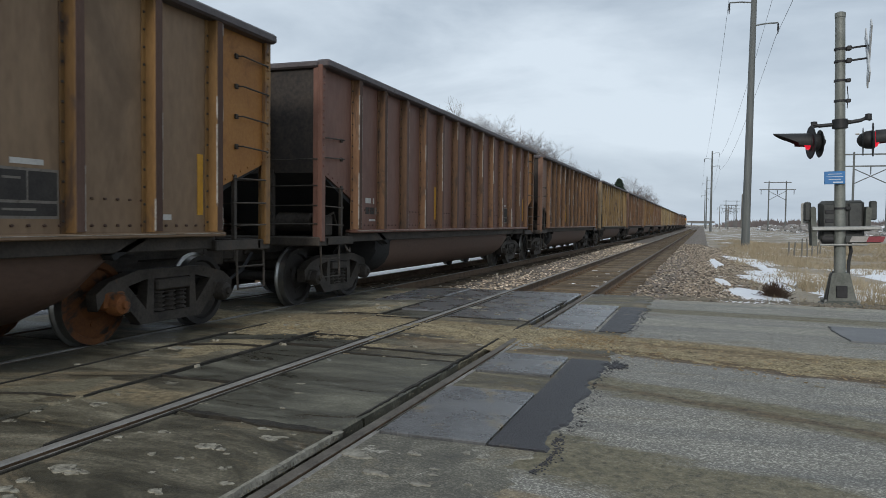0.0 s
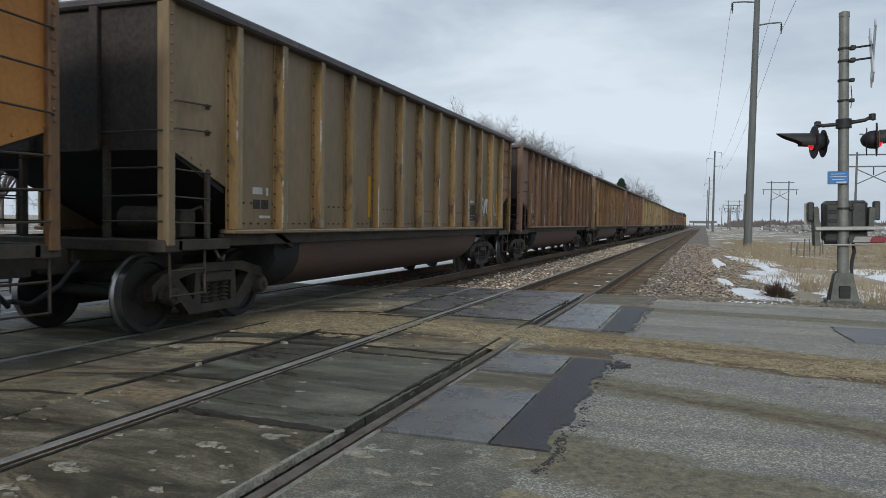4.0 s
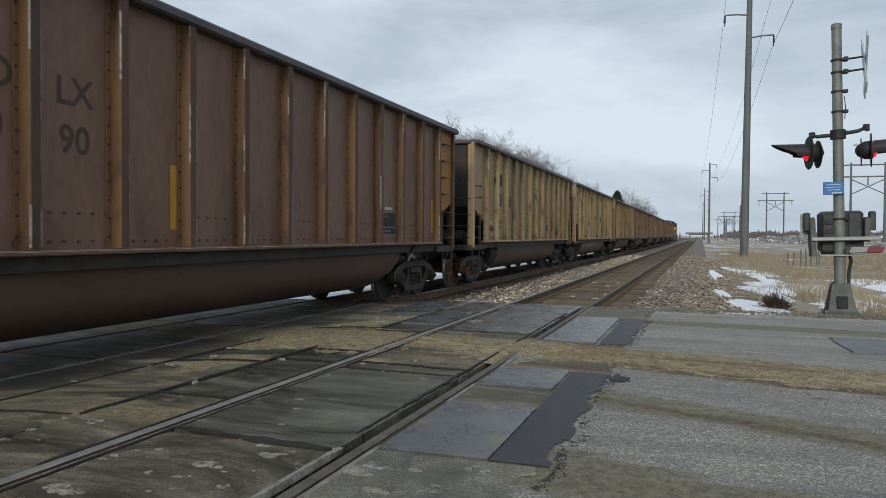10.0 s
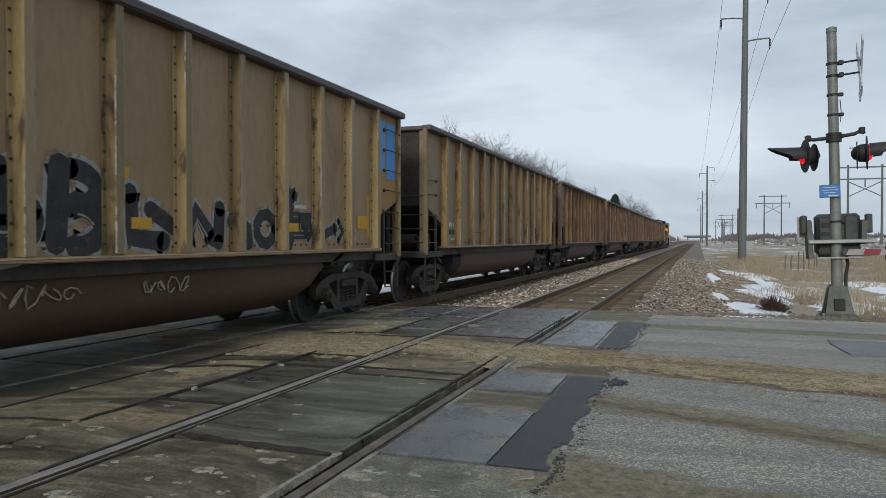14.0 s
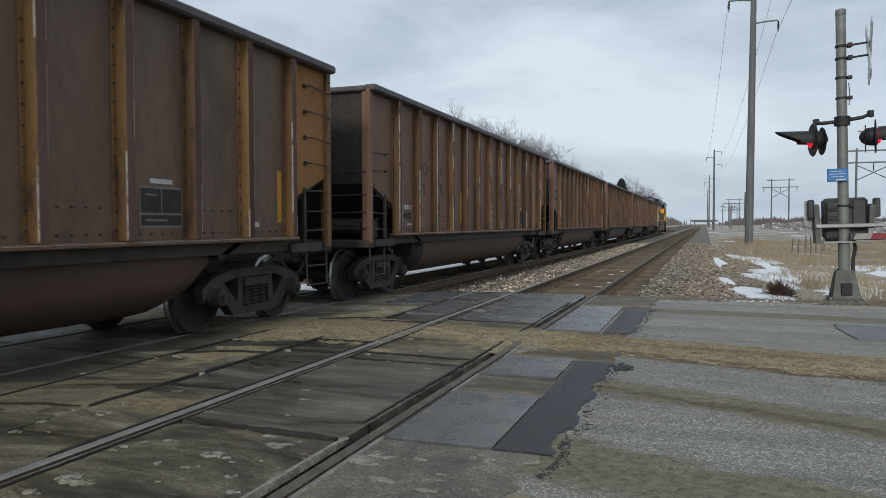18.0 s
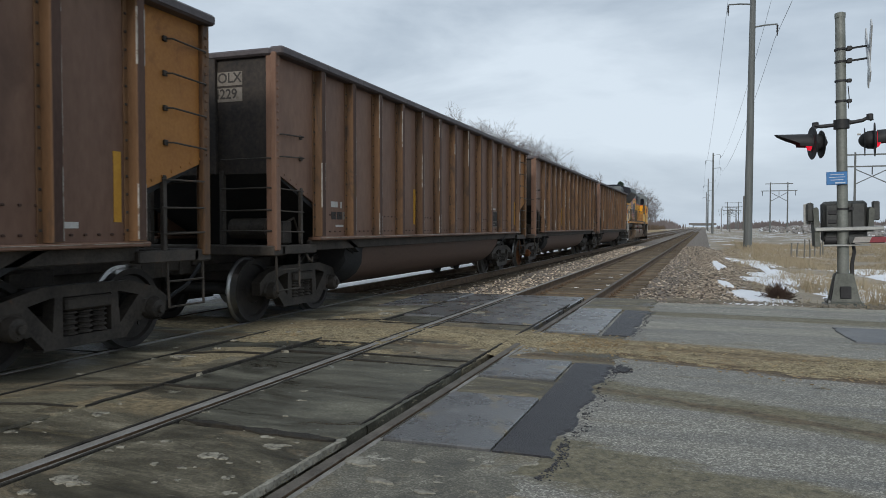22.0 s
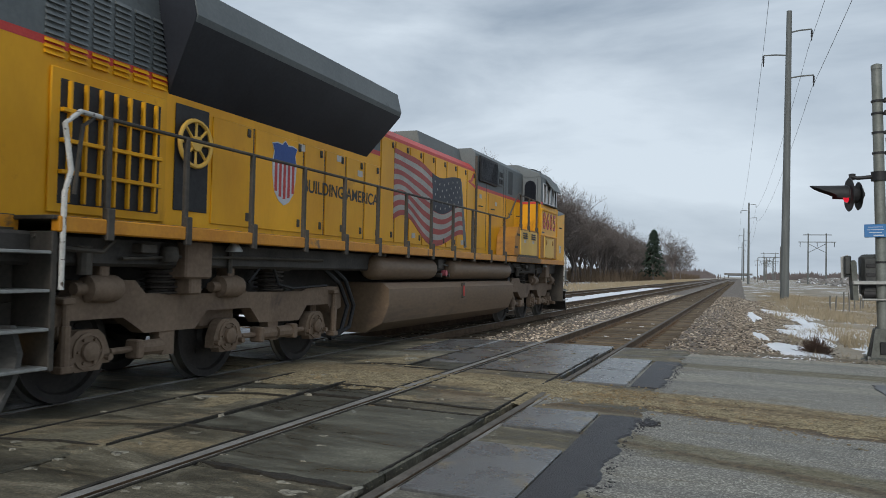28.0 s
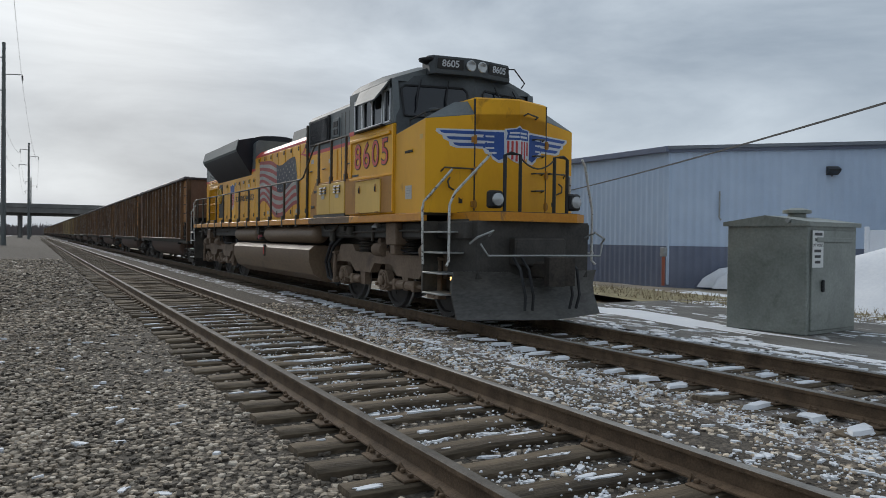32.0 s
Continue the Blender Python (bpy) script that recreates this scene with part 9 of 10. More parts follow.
            mirror_box(wf, s, 1.52, 1.556, y0, y1, 4.03, 4.06, .005)
        mirror_box(wf, s, 1.52, 1.55, 7.26, 7.30, 3.46, 4.06, .005)
        part("window_frame", wf, FRAME_ALU, upper, "bright aluminium window frames")
        gl = G()
        for y0, y1 in ((6.44, 6.8), (6.88, 7.27), (7.29, 7.66), (7.84, 8.1)):
            mirror_box(gl, s, 1.50, 1.515, y0, y1, 3.47, 4.05, .001)
        part("pane", gl, GLASS_DARK, upper, "dark side windows")
        pale = G()
        mirror_box(pale, s, 1.515, 1.525, 7.68, 7.77, 3.48, 4.03, .002)
        part("wind_deflector", pale, LOGO_WHITE, upper, "pale wind deflector")
        aw = G()
        aw.hexa([(s * 1.54, 6.72, 4.18), (s * 1.54, 8.06, 4.18), (s * 1.56, 8.06, 4.2), (s * 1.56, 6.72, 4.2), (s * 1.74, 6.92, 3.86), (s * 1.74, 7.86, 3.86), (s * 1.76, 7.86, 3.88), (s * 1.76, 6.92, 3.88)])
        part("window_awning", aw, LOCO_GREY, upper, "grey awning over the window")
        arm = G()
        mirror_box(arm, s, 1.54, 1.64, 6.62, 7.9, 3.40, 3.44, .012)
        part("arm_rest", arm, BLACK, upper)
        part("red_line", G().box(min(s * 1.541, s * 1.546), max(s * 1.541, s * 1.546), 6.16, 6.42, 3.40, 3.48), RED, upper)
        # walkway steps, battery boxes
        bx = G()
        bx.prism([(3.66, 1.83), (3.72, 2.32), (4.02, 2.60), (4.16, 2.60), (4.16, 1.83)], "x", s * (HX + .02), s * 1.50)
        part("step_panel", bx, YELLOW_RUST, lo, "stepped panel beside the battery box")
        sl = G()
        mirror_box(sl, s, 1.49, 1.512, 3.92, 4.14, 2.36, 2.42, .004)
        mirror_box(sl, s, 1.49, 1.512, 3.72, 3.95, 2.02, 2.08, .004)
        part("step_slot", sl, BLACK, lo)
        part("battery_base", G().prism([(3.98, 1.80), (5.95, 1.80), (5.9, 1.86), (4.04, 1.86)], "x", s * (HX + .02), s * 1.545), FRAME, lo)
        tp = G()
        mirror_box(tp, s, HX + .02, 1.52, 4.16, 6.1, 2.52, 2.57, .01)
        part("battery_top", tp, YELLOW_RUST, lo)
        for y0, y1 in ((4.17, 5.0), (5.02, 5.86)):
            b = G()
            mirror_box(b, s, HX + .03, 1.53, y0, y1, 1.86, 2.53, .012)
            bp = part("battery_box", b, YELLOW_PALE, lo, "pale rust-streaked battery box")
            for k in range(2):
                louvres(bp, s, 1.53, y0 + .23 + k * .23, y0 + .39 + k * .23, 2.30, 2.48, 3, BLACK)
            lb = G()
            mirror_box(lb, s, 1.53, 1.534, y0 + .33, y0 + .52, 2.2, 2.28, .001)
            part("label_plate", lb, DECAL_WHITE, bp)
        e = G()
        mirror_box(e, s, HX + .03, 1.52, 5.88, 6.15, 1.82, 2.53, .01)
        part("battery_end", e, YELLOW_RUST, lo)
        # handrails
        r = G()
        r.tube([(s * 1.5, -10.12, 2.0), (s * 1.5, -10.05, 2.62), (s * 1.5, -9.9, 2.74), (s * 1.5, -8.6, 2.74), (s * 1.5, 2.9, 2.74), (s * 1.5, 3.12, 2.78), (s * 1.5, 3.86, 3.4), (s * 1.5, 4.0, 3.47), (s * 1.5, 6.15, 3.45)], .02, 7)
        part("handrail", r, FRAME, lo, "dark walkway handrail")
        for y in (-9.75, -8.7, -7.55, -6.4, -5.3, -4.2, -3.1, -1.95, -.8, .4, 1.6, 2.75):
            p = G()
            mirror_box(p, s, 1.475, 1.525, y - .03, y + .03, 1.62, 2.74, .008)
            mirror_box(p, s, 1.52, 1.57, y - .045, y + .045, 1.60, 1.90, .008)
            part("handrail_post", p, FRAME, lo)
        for y in (4.22, 5.02, 5.88):
            p = G()
            mirror_box(p, s, 1.475, 1.525, y - .028, y + .028, 2.56, 3.46, .008)
            mirror_box(p, s, 1.47, 1.54, y - .045, y + .045, 2.52, 2.68, .008)
            part("handrail_post", p, FRAME, lo)
        # fuel tank half and air reservoirs
        ft = G()
        ft.prism([(0, .30), (s * 1.05, .30), (s * 1.38, .48), (s * 1.50, .78), (s * 1.50, 1.06), (s * 1.38, 1.16), (0, 1.16)], "y", -3.72, 3.62)
        part("fuel_tank", ft, TANK, lo, "broad fuel tank caked in brown grime")
        if s > 0:
            gauge = part("fuel_gauge", G().cbox(1.48, 1.53, -.22, -.1, .82, 1.14, .01), FRAME, lo, "fuel sight gauge")
            part("gauge_glass", G().cbox(1.53, 1.54, -.19, -.13, .86, 1.08, .003), RED, gauge)
        for y0, y1 in ((-4.02, -1.35), (-.6, 3.75)):
            at = G()
            L = y1 - y0
            at.lathe([(.02, 0), (.13, .02), (.19, .08), (.21, .16), (.21, L - .16), (.19, L - .08), (.13, L - .02), (.02, L)], (s * 1.24, y0, 1.42), "y", 20)
            part("air_reservoir", at, TANK, lo, "brown steel air reservoir under the walkway")
        for y in (-3.8, -1.7, -.2, 1.8, 3.4):
            st = G()
            mirror_box(st, s, 1.02, 1.46, y - .03, y + .03, 1.6, 1.66, .008)
            part("tank_strap", st, FRAME, lo)
        vl = G()
        for y in (-1.22, -.95, -.8):
            vl.cyl((s * 1.3, y, 1.3), (s * 1.44, y, 1.3), .045, 8)
        vl.tube([(s * 1.3, -1.3, 1.45), (s * 1.36, -1.1, 1.5), (s * 1.36, -.7, 1.5)], .022, 6)
        vl.cbox(min(s * 1.2, s * 1.42), max(s * 1.2, s * 1.42), -1.35, -1.12, 1.42, 1.62, .015)
        part("valve", vl, FRAME, lo, "valves and pipes between the reservoirs")
        if s > 0:
            part("fill_cap", G().cyl((1.36, -1.0, 1.34), (1.46, -1.0, 1.34), .06, 12), plain("faded_pink", (.5, .12, .14), .6), lo, "faded red filler cap")
        # hanging gear under the sill above each truck
        for yc in (6.97, -7.45):
            q = 1 if yc > 0 else -1
            hg = G()
            mirror_box(hg, s, 1.05, 1.38, yc + .85 * q - .22, yc + .85 * q + .22, 1.24, 1.66, .02)
            mirror_box(hg, s, 1.1, 1.34, yc + .85 * q - .1, yc + .85 * q + .1, 1.06, 1.26, .02)
            part("side_bearer", hg, TRUCK, lo, "brown bracket above the truck")
            pp = G()
            pp.tube([(s * 1.3, yc - 2.9, 1.62), (s * 1.36, yc - 2.7, 1.52), (s * 1.36, yc - 2.2, 1.5), (s * 1.3, yc - 2.0, 1.62)], .025, 6)
            pp.cyl((s * 1.3, yc - 2.35, 1.28), (s * 1.3, yc - 2.35, 1.55), .07, 10)
            pp.lathe([(.09, 0), (.11, .06), (.09, .16), (.03, .2)], (s * 1.3, yc - 1.25, 1.42), "z", 12)
            pp.tube([(s * 1.28, yc - .2, 1.66), (s * 1.28, yc - .2, 1.3)], .03, 6)
            pp.tube([(s * 1.3, yc - 1.9, 1.44), (s * 1.3, yc - 1.0, 1.48), (s * 1.3, yc + .5, 1.5), (s * 1.3, yc + 1.9, 1.5)], .02, 6)
            pp.cbox(min(s * 1.22, s * 1.38), max(s * 1.22, s * 1.38), yc - 1.72, yc - 1.5, 1.5, 1.6, .01)
            part("piping", pp, FRAME, lo, "air pipes and valves under the sill")
            ll = G().lathe([(.03, .1), (.1, 0), (.1, -.02)], (s * 1.4, yc + .28 * q, 1.58), "z", 12)
            part("ground_light", ll, GALV, lo)
    # roof of the cab
    rf = G()
    rf.loft([[(-1.54, y, 4.2), (1.54, y, 4.2), (1.46, y, 4.36 - d), (.75, y, 4.62 - d), (-.75, y, 4.62 - d), (-1.46, y, 4.36 - d)] for y, d in ((6.16, .04), (6.5, 0), (7.6, 0), (8.14, .10))])
    part("cab_roof", rf, LOCO_GREY, lo, "grey faceted cab roof")
    part("cab_back", G().box(-1.45, 1.45, 6.17, 6.25, 1.85, 4.2), LOCO_GREY, lo)
    # windscreens, in two facets that meet at the middle and lean back
    def front_y(x, z):
        return 8.74 - .27 * abs(x) - (z - 3.3) * .30
    fg = G()
    for xa, xb in ((-1.5, 0), (0, 1.5)):
        q = [(x, front_y(x, z), z) for x, z in ((xa, 3.2), (xb, 3.2), (xb, 4.5 if abs(xb) < 1 else 4.25), (xa, 4.5 if abs(xa) < 1 else 4.25))]
        fg.hexa(q + [(x, y - .12, z) for x, y, z in q])
    front = part("cab_front", fg, CAB_DARK, lo, "grey cab front, darkened as if in shade")
    for s in (-1, 1):
        out = [(1.36, 3.56), (.20, 3.50), (.17, 3.56), (.17, 4.06), (.24, 4.13), (1.28, 4.13), (1.36, 4.06)]
        q = [(s * x, front_y(x, z) + .012, z) for x, z in out]
        part("windscreen", G().loft([q, [(x, y - .02, z) for x, y, z in q]]), GLASS_DARK, front, "dark sloping windscreen")
        part("gasket", G().tube([(x, y + .004, z) for x, y, z in q + q[:1]], .022, 6), BLACK, front, "black rubber window gasket")
        for xm, lean in ((.5, .10), (1.0, .12)):
            wp = G()
            wp.tube([(s * xm, front_y(xm, 4.24) + .05, 4.24), (s * (xm + lean), front_y(xm, 3.95) + .06, 3.95), (s * (xm + lean * 1.2), front_y(xm, 3.80) + .05, 3.80)], .016, 5)
            wp.tube([(s * (xm + lean * .6), front_y(xm, 4.05) + .05, 4.05), (s * (xm + lean * 1.4), front_y(xm, 3.66) + .03, 3.66)], .013, 5)
            part("wiper", wp, BLACK, front)
    # number boards and headlights above the windows
    nb = G()
    nb.loft([[(-.86, y - .12, z), (-.8, y, z), (0, y + .14, z), (.8, y, z), (.86, y - .12, z), (.8, 7.9, z), (-.8, 7.9, z)] for y, z in ((8.42, 4.36), (8.43, 4.40), (8.38, 4.68), (8.34, 4.70))])
    nbp = part("number_board", nb, CAB_DARK, lo, "number board over the windscreen")
    for s in (-1, 1):
        face = pose(s * .52, 8.475, 4.54, -8, 0, -s * 9.9)
        board = part("board_glass", G().cbox(-.25, .25, -.012, .016, -.1, .1, .008), INK, nbp)
        board.matrix_basis = face
        letters("lettering", "8605", .17, LOGO_WHITE, nbp, face @ pose(0, .019, 0, 90, 0, 180), .002, "white road number", .003)
    for x in (-.12, .12):
        part("headlight", G().lathe([(.095, 0), (.105, .06), (.09, .07), (.05, .05), (.01, .05)], (x, 8.49, 4.54), "y", 16), LAMP_GLASS, nbp, "round headlight")
    part("roof_rail", G().tube([(-.8, 8.3, 4.64), (-.86, 8.5, 4.6), (-1.1, 8.5, 4.36), (-1.12, 8.36, 4.3)], .014, 5), BLACK, lo)
    hs = G().lathe([(.05, 0), (.16, .05), (.17, .09), (.03, .12)], (.85, 8.2, 4.55), "z", 14)
    part("antenna", hs, BLACK, lo, "low round roof antenna")
    # nose: two slanted front planes meet in a ridge, a raised middle block, grey slopes at its sides
    RIDGE, LEAN = 9.94, .335
    fy = lambda x: RIDGE - LEAN * abs(x)
    plan = [(-1.52, 8.3), (1.52, 8.3), (1.52, fy(1.52)), (.73, fy(.73)), (0, RIDGE), (-.73, fy(.73)), (-1.52, fy(1.52))]
    rise = lambda x, y: 3.2 + .14 * max(0, y - 8.3) / 1.1 + (.06 if abs(x) < 1 and y > 9 else 0)
    nose = part("nose", G().loft([[(x, y, 1.8) for x, y in plan], [(x, y, rise(x, y)) for x, y in plan]]), YELLOW, lo, "yellow nose with two slanted front planes")
    block = [(-.73, 9.2), (.73, 9.2), (.73, fy(.73)), (0, RIDGE), (-.73, fy(.73))]
    part("nose_block", G().loft([[(x, y, 3.2) for x, y in block], [(x, y, 3.70) for x, y in block], [(x * .97, y - .03, 3.73) for x, y in block]]), YELLOW, nose, "raised middle of the nose")
    for s in (-1, 1):
        a = [(s * 1.51, 8.32), (s * 1.51, fy(1.51) - .01), (s * .735, fy(.73) - .01), (s * .735, 8.32)]
        b = [(s * .98, 8.32), (s * .90, 9.28), (s * .735, 9.46), (s * .735, 8.32)]
        part("nose_slope", G().loft([[(x, y, rise(x, y) - .02) for x, y in a], [(x, y, rise(x, y) + .015) for x, y in a], [(x, y, 3.50 + .19 * min(1, max(0, (y - 8.3) / 1.0))) for x, y in b]]), LOCO_GREY, nose, "grey anti-glare slope beside the nose block")
        part("nose_seam", G().box(s * .73 - .011, s * .73 + .011, fy(.73) - .03, fy(.73) + .007, 1.84, 3.7), INK, nose, "dark door seam")
        for z in (1.95, 2.5, 3.02):
            part("hinge", G().cyl((s * .73, fy(.73) + .02, z - .07), (s * .73, fy(.73) + .02, z + .07), .026, 8).cbox(s * .73 - .06, s * .73 + .06, fy(.73) - .02, fy(.73) + .016, z - .05, z + .05, .008), YELLOW_RUST, nose)
    part("nose_top", G().hexa([(-.72, 8.35, 3.2), (.72, 8.35, 3.2), (.72, 9.25, 3.2), (-.72, 9.25, 3.2), (-.72, 8.35, 3.52), (.72, 8.35, 3.52), (.72, 9.25, 3.72), (-.72, 9.25, 3.72)]), LOCO_GREY, nose, "grey anti-glare top of the nose")
    cap = G().lathe([(.02, 0), (.12, .01), (.12, .07), (.15, .08), (.15, .12), (.05, .16)], (1.0, 8.75, 3.5), "z", 14)
    part("sand_cap", cap, CAB_DARK, nose, "dark sand filler cap")
    irons = []
    for z in (2.2, 2.5, 2.8, 3.08):
        irons.append([(-.62, fy(.62), z), (-.6, fy(.62) + .1, z + .02), (-.36, fy(.36) + .1, z), (-.34, fy(.34), z)])
    for s in (-1, 1):
        irons.append([(s * .76, fy(.76), 2.52), (s * .78, fy(.78) + .07, 2.53), (s * 1.24, fy(1.24) + .07, 2.54), (s * 1.27, fy(1.27), 2.48)])
        irons.append([(s * 1.12, fy(1.12), 2.38), (s * 1.18, fy(1.18) + .05, 2.32), (s * 1.16, fy(1.16) + .06, 2.22), (s * 1.06, fy(1.06), 2.18)])
        irons.append([(s * 1.3, 8.45, 3.3), (s * 1.32, 8.46, 3.46), (s * 1.3, 8.98, 3.52), (s * 1.28, 8.99, 3.36)])
        irons.append([(s * 1.2, 9.06, 3.4), (s * 1.24, 9.08, 3.54), (s * .86, 9.38, 3.62), (s * .82, 9.36, 3.5)])
        part("corner_patch", G().cbox(min(s * 1.521, s * 1.526), max(s * 1.521, s * 1.526), 9.24, 9.36, 3.02, 3.1, .001), YELLOW_PALE, nose)
        lb = G()
        mirror_box(lb, s, 1.521, 1.526, 8.72, 8.96, 2.04, 2.27, .001)
        plate = part("label_plate", lb, DECAL_WHITE, nose, "white instruction label on the nose")
        for k in range(4):
            part("writing_bar", G().box(min(s * 1.526, s * 1.5275), max(s * 1.526, s * 1.5275), 8.75, 8.93 - .03 * (k % 2), 2.224 - k * .045, 2.229 - k * .045), DECAL_PAD, plate)
        ft2 = G()
        for a in range(6):
            mirror_box(ft2, s, 1.521, 1.535, 8.70 + a * .05, 8.738 + a * .05, 2.83, 2.875, .008)
        part("sand_vent", ft2, BLACK, nose, "row of small dark vents")
        part("jack_mark", G().prism([(s * .9, 1.96), (s * .98, 1.96), (s * .98, 2.06), (s * .94, 2.02), (s * .9, 2.06)], "y", fy(.94) - .02, fy(.94) + .008), DECAL_DARK, nose)
    irons.append([(-.1, RIDGE - .02, 3.46), (-.1, RIDGE + .1, 3.48), (-.4, fy(.4) + .1, 3.46), (-.42, fy(.42), 3.44)])
    for pts in irons:
        part("grab_iron", G().tube(pts, .015, 5), FRAME, nose)
    # winged emblem over the nose: bars sweep back from the shield
    for s in (-1, 1):
        def on_front(pts, d0, d1):
            """An outline on the slanted front plane: way out from the ridge, and height."""
            return G().loft([[(s * u, fy(u) + d0, z + .11) for u, z in pts], [(s * u, fy(u) + d1, z + .11) for u, z in pts]])
        edge = [(1.35, 3.075), (1.36, 3.03), (1.30, 2.985), (1.25, 2.965), (1.24, 2.91), (1.15, 2.87), (1.13, 2.80), (1.03, 2.765), (.60, 2.765), (.56, 2.69), (.47, 2.665), (.44, 2.60), (.34, 2.535), (.2, 2.56), (.2, 3.085)]
        part("wing", on_front(edge, -.02, .003), LOGO_WHITE, nose, "white wing of the emblem")
        for z, out, h in ((3.025, 1.30, .026), (2.925, 1.19, .026), (2.825, 1.08, .026)):
            part("wing_bar", on_front([(.42, z + h), (out, z + h), (out - .03, z - h * .4), (out - .08, z - h), (.42, z - h)], -.01, .006), LOGO_BLUE, nose)
        root = [(.56, 3.05), (.26, 3.05), (.25, 2.62), (.34, 2.58), (.41, 2.63), (.50, 2.70), (.50, 2.735), (.60, 2.79), (.56, 2.87), (.50, 2.9), (.60, 2.96)]
        part("wing_root", on_front(root, -.008, .007), LOGO_BLUE, nose, "blue root of the wing")
        for z, u0, u1 in ((2.972, .42, .56), (2.876, .42, .54), (2.78, .42, .56), (2.70, .38, .5)):
            part("wing_gap", on_front([(u0, z + .014), (u1, z + .014), (u1, z - .014), (u0, z - .014)], .002, .010), LOGO_WHITE, nose)
        # half of the shield on each plane
        half = [(0, 3.17), (.06, 3.13), (.16, 3.12), (.25, 3.11), (.225, 3.03), (.25, 2.93), (.24, 2.78), (.19, 2.64), (.10, 2.57), (0, 2.53)]
        sh = part("shield", on_front(half, -.005, .012), LOGO_WHITE, nose, "shield emblem of plain stripes under a blue band")
        part("shield_band", on_front([(0, 3.145), (.06, 3.11), (.22, 3.095), (.20, 3.03), (.225, 2.93), (0, 2.93)], .0, .016), LOGO_BLUE, sh)
        part("writing_bar", on_front([(.01, 3.06), (.17, 3.06), (.17, 3.03), (.01, 3.03)], .01, .018), LOGO_WHITE, sh)
        part("writing_bar", on_front([(.01, 3.0), (.18, 3.0), (.18, 2.965), (.01, 2.965)], .01, .018), LOGO_WHITE, sh)
        for u0, lo_z in ((.035, 2.57), (.105, 2.60), (.175, 2.68)):
            part("shield_stripe", on_front([(u0, 2.91), (u0 + .034, 2.91), (u0 + .034, lo_z), (u0, lo_z)], .0, .016), LOGO_RED, sh)
    # front and rear platforms, steps, pilot and plough
    for e in (1, -1):
        tag = "front" if e > 0 else "rear"
        y_in, y_out = (9.36, 10.62) if e > 0 else (10.3, 10.98)
        pl = G()
        pl.prism([(-1.05, e * y_in), (1.05, e * y_in), (1.05, e * (y_out - .25)), (.7, e * y_out), (-.7, e * y_out), (-1.05, e * (y_out - .25))], "z", 1.66, 1.80)
        part("platform", pl, STRIPE, lo, "orange-edged end platform")
        dk = G()
        dk.prism([(-1.0, e * y_in), (1.0, e * y_in), (1.0, e * (y_out - .28)), (.66, e * (y_out - .05)), (-.66, e * (y_out - .05)), (-1.0, e * (y_out - .28))], "z", 1.80, 1.812)
        part("platform_deck", dk, FRAME, lo)
        ac = G()
        ac.prism([(-1.2, e * (y_in + .3)), (1.2, e * (y_in + .3)), (1.1, e * (y_out - .2)), (-1.1, e * (y_out - .2))], "z", .75, 1.66)
        part("pilot", ac, PILOT, lo, "black pilot behind the coupler")
        for s in (-1, 1):
            well = G()
            mirror_box(well, s, .98, 1.04, min(e * y_in, e * (y_in + .95)), max(e * y_in, e * (y_in + .95)), .55, 1.8, .01)
            mirror_box(well, s, 1.04, 1.52, min(e * (y_in - .02), e * (y_in + .04)), max(e * (y_in - .02), e * (y_in + .04)), .45, 1.66, .01)
            sw = part("stepwell", well, FRAME, lo, "grey stepwell at the corner")
            for k in range(4):
                z = .50 + k * .33
                t = G()
                mirror_box(t, s, 1.04, 1.54, min(e * (y_in + .06), e * (y_in + .72)), max(e * (y_in + .06), e * (y_in + .72)), z - .03, z, .006)
                part("step", t, GALV, sw, "worn steel step")
                rs = G()
                mirror_box(rs, s, 1.04, 1.08, min(e * (y_in + .06), e * (y_in + .72)), max(e * (y_in + .06), e * (y_in + .72)), z, z + .2, .004)
                part("riser", rs, FRAME, sw)
            part("step_light", G().cyl((s * 1.1, e * (y_in + .35), .72), (s * 1.16, e * (y_in + .35), .72), .035, 8), plain("warm_lamp", (1.0, .62, .2), .4, 0, 2.5) if "warm_lamp" not in bpy.data.materials else bpy.data.materials["warm_lamp"], sw, "small warm step light")
            hr = G()
            if e > 0:
                hr.tube([(s * 1.53, e * (y_in + .06), .95), (s * 1.55, e * (y_in + .05), 1.85), (s * 1.52, e * (y_in + .05), 1.98), (s * 1.2, e * (y_in + .42), 2.5)], .022, 8)
                part("step_handrail", hr, HANDRAIL_WHITE, lo, "chipped white step handrail")
                h2 = G()
                h2.tube([(s * 1.5, e * (y_in + .80), .95), (s * 1.44, e * (y_in + .76), 1.02), (s * 1.44, e * (y_in + .76), 1.9), (s * 1.36, e * (y_in + .80), 2.1), (s * .98, e * (y_in + 1.1), 2.62), (s * .9, e * (y_in + 1.12), 2.72)], .022, 8)
                part("step_handrail", h2, HANDRAIL_WHITE, lo)
            else:
                hr.tube([(s * 1.52, e * (y_in - .06), 1.15), (s * 1.55, e * (y_in - .04), 2.0), (s * 1.55, e * (y_in - .1), 2.2), (s * 1.55, e * (y_in - .02), 2.6), (s * 1.52, e * (y_in - .2), 2.74), (s * 1.5, e * (y_in - .45), 2.74)], .024, 8)
                part("step_handrail", hr, HANDRAIL_WHITE, lo, "white step handrail")
                h2 = G()
                h2.tube([(s * 1.5, e * (y_in + .78), 1.0), (s * 1.5, e * (y_in + .76), 2.3), (s * 1.3, e * (y_in + .8), 2.6), (s * .8, e * (y_in + .9), 2.66)], .022, 8)
                part("step_handrail", h2, HANDRAIL_WHITE, lo)
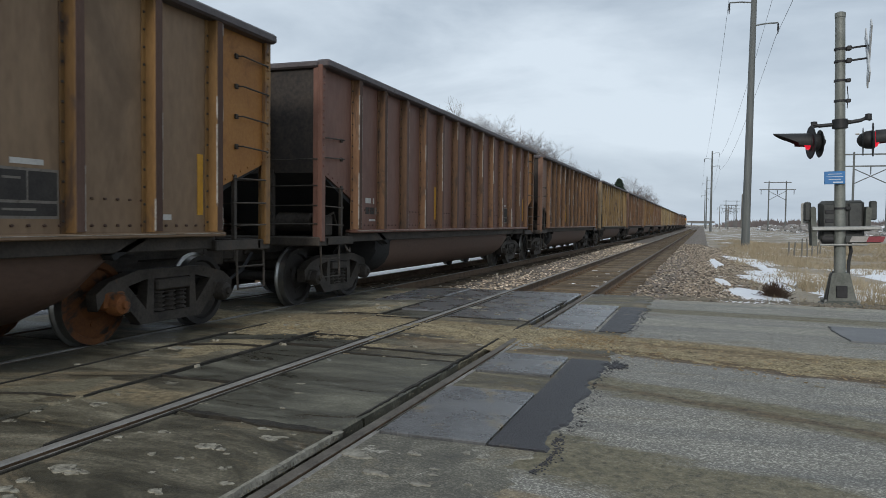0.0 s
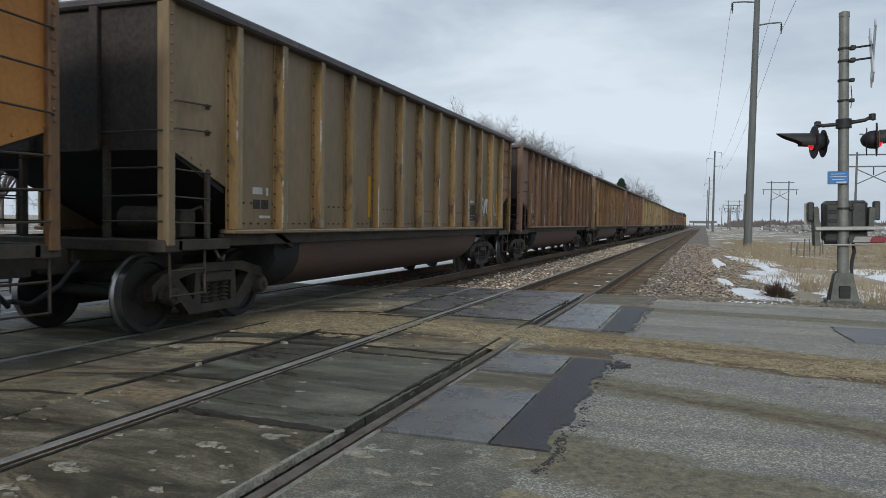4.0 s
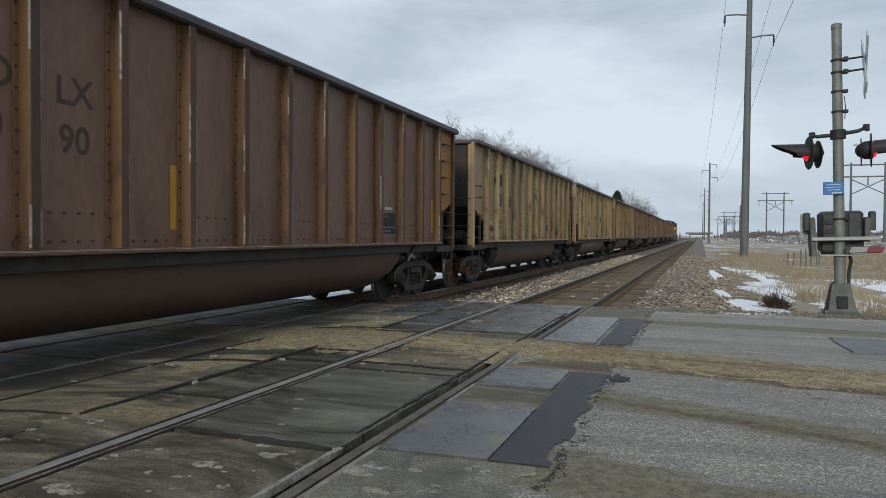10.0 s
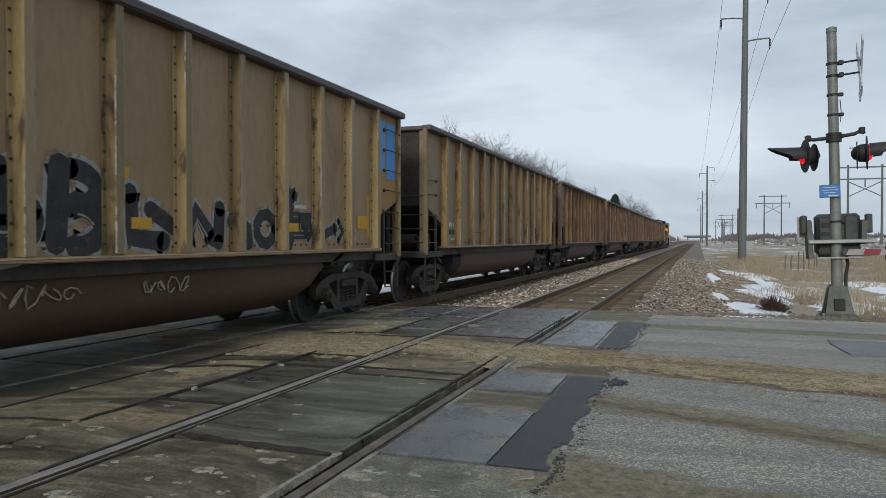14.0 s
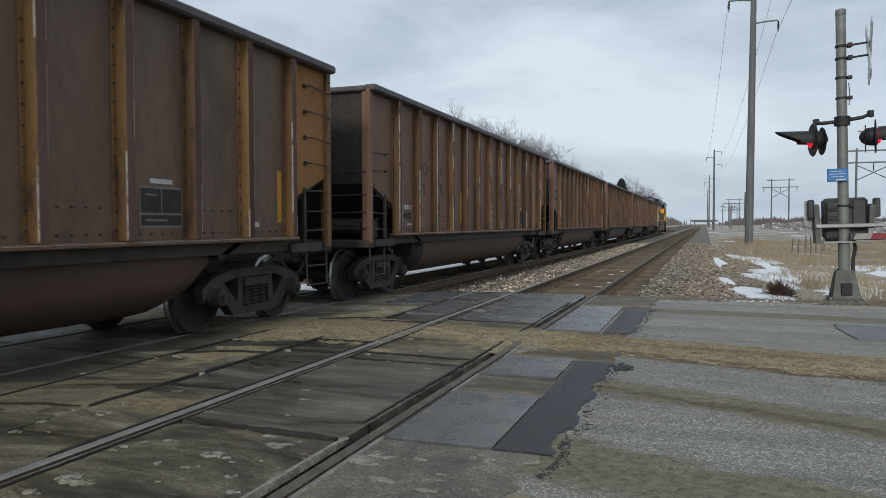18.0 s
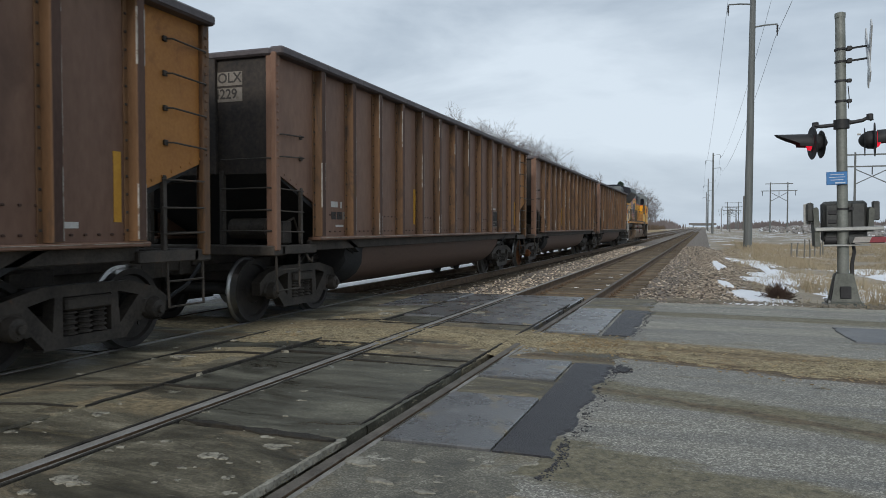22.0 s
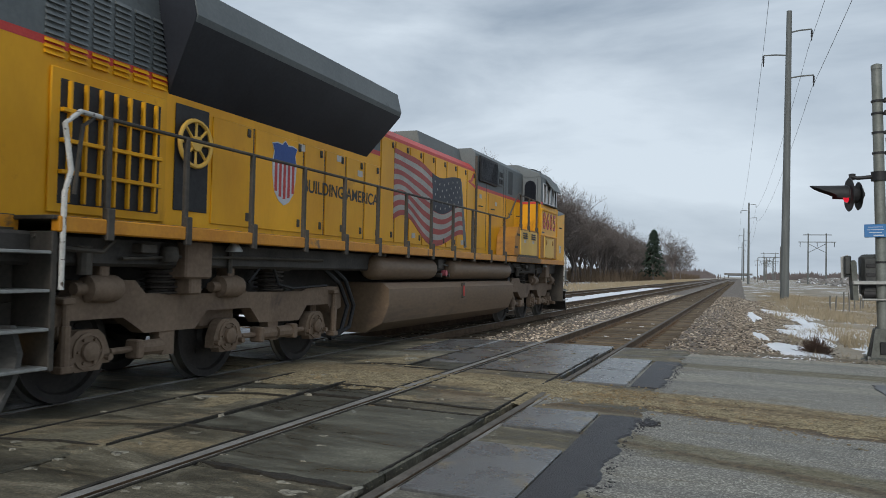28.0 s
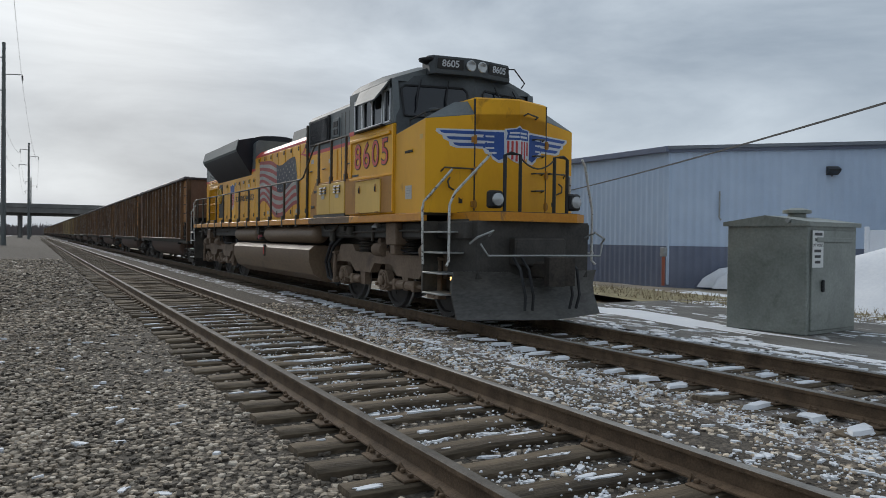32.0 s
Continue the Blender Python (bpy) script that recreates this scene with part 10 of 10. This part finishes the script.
            po = G()
            yy = e * (y_out - .16)
            po.tube([(s * .34, yy, 1.8), (s * .34, yy, 2.72), (s * .52, yy, 2.74), (s * .62, yy - e * .02, 2.7), (s * .62, yy - e * .02, 1.8)], .03, 7)
            part("end_rail", po, BLACK, lo, "black end rail posts")
            if e > 0:
                dl = G()
                dl.cbox(s * .78 - .12, s * .78 + .12, yy - .14, yy + .02, 1.86, 2.14, .03)
                box = part("ditch_light", dl, BLACK, lo, "black ditch light housing")
                part("lens", G().lathe([(.10, 0), (.10, .03), (.05, .045), (.01, .05)], (s * .78, yy + .02, 2.0), "y", 16), LAMP_GLASS, box, "round clear lens")
        ch = G()
        ch.tube([(-.34 + .68 * i / 8, e * (y_out - .16), 2.68 - .16 * 4 * (i / 8) * (1 - i / 8)) for i in range(9)], .014, 5)
        part("end_chain", ch, FRAME, lo)
        cp = G()
        cp.cbox(-.15, .15, min(e * 10.3, e * 10.95), max(e * 10.3, e * 10.95), .76, 1.02, .03)
        cp.prism([(-.2, e * 10.9), (.14, e * 10.86), (.22, e * 11.1), (.08, e * 11.3), (-.02, e * 11.12), (-.2, e * 11.2)], "z", .66, 1.1)
        cpl = part("coupler", cp, STEEL_DARK, lo, "heavy steel knuckle coupler")
        for x in (-.5, -.36, .4, .55):
            part("air_hose", G().tube([(x, e * 10.6, 1.1), (x * 1.05, e * 10.85, .9), (x, e * 10.95, .5), (x * .95, e * 10.9, .28)], .026, 6), BLACK, cpl, "dangling air hose")
        ul = G()
        ul.tube([(-1.2, e * (y_out + .05), 1.3), (-1.1, e * (y_out + .12), 1.12), (1.1, e * (y_out + .12), 1.12), (1.2, e * (y_out + .05), 1.3)], .016, 6)
        for s in (-1, 1):
            ul.tube([(s * .95, e * (y_out - .1), 1.42), (s * 1.0, e * (y_out + .1), 1.5), (s * 1.25, e * (y_out + .05), 1.4), (s * 1.3, e * (y_out - .1), 1.3)], .018, 6)
        part("uncoupling_lever", ul, GALV if e > 0 else FRAME, lo)
        pw = G()
        n = 14
        rings = []
        for i in range(n + 1):
            u = -1 + 2 * i / n
            x = 1.42 * u
            bulge = e * (y_out + .26 - .55 * abs(u) ** 1.2)
            rings.append([(x, bulge + e * .06, .12), (x, bulge - e * .10, .42), (x, bulge - e * .14, .62), (x, bulge - e * .06, .86 - .1 * (abs(u) < .35)),
                          (x, bulge - e * .11, .86 - .1 * (abs(u) < .35)), (x, bulge - e * .19, .62), (x, bulge - e * .15, .42), (x, bulge + e * .01, .12)])
        pw.loft(rings)
        part("snow_plough", pw, PLOUGH, lo, "curved dark plough blade above the rails")
    # rear hood face and roof gear
    rw = G()
    rw.cbox(-.62, .62, -10.72, -10.65, 1.9, 3.3, .02)
    part("rear_door", rw, YELLOW, lo)
    part("rear_headlight", G().cbox(-.3, .3, -10.73, -10.64, 3.7, 3.95, .03), BLACK, lo)
    hp = G()
    hp.prism([(-.65, 3.98), (.65, 3.98), (.55, 4.38), (-.55, 4.38)], "y", -.6, 1.95)
    part("exhaust_housing", hp, LOCO_GREY, lo, "dark roof hatch around the exhaust")
    hn = G()
    hn.cyl((0, -2.4, 4.0), (0, -2.4, 4.22), .04, 8)
    hn.cyl((-.22, -2.4, 4.22), (.22, -2.4, 4.22), .035, 8)
    for x, d in ((-.2, 1), (0, -1), (.2, 1)):
        hn.lathe([(.03, 0), (.035, .2 * d), (.08, .32 * d), (.085, .33 * d)], (x, -2.4, 4.25 + .04 * abs(x)), "y", 10)
    part("horn", hn, BLACK, lo, "three-chime roof horn")
    for y in (-7.8, -6.2, -4.6):
        part("radiator_fan", G().lathe([(.6, 0), (.62, .1), (.58, .12), (.1, .1)], (0, y, 4.57), "z", 20), NAVY, lo, "roof cooling fan")
    for yc, fnt in ((6.97, True), (-7.45, False)):
        loco_truck(lo, yc, fnt)
    return lo


# ---- build, and set the train rolling
build_place()
CARS = build_train()
LOCO = build_loco()


def motions():
    for k, ob in CARS:
        roll(ob, CAR_FIRST + CAR_PITCH * k - .07 + SLACK.get(k, 0), WHEEL_R)
    roll(LOCO, LOCO_START, LOCO_R)


motions()
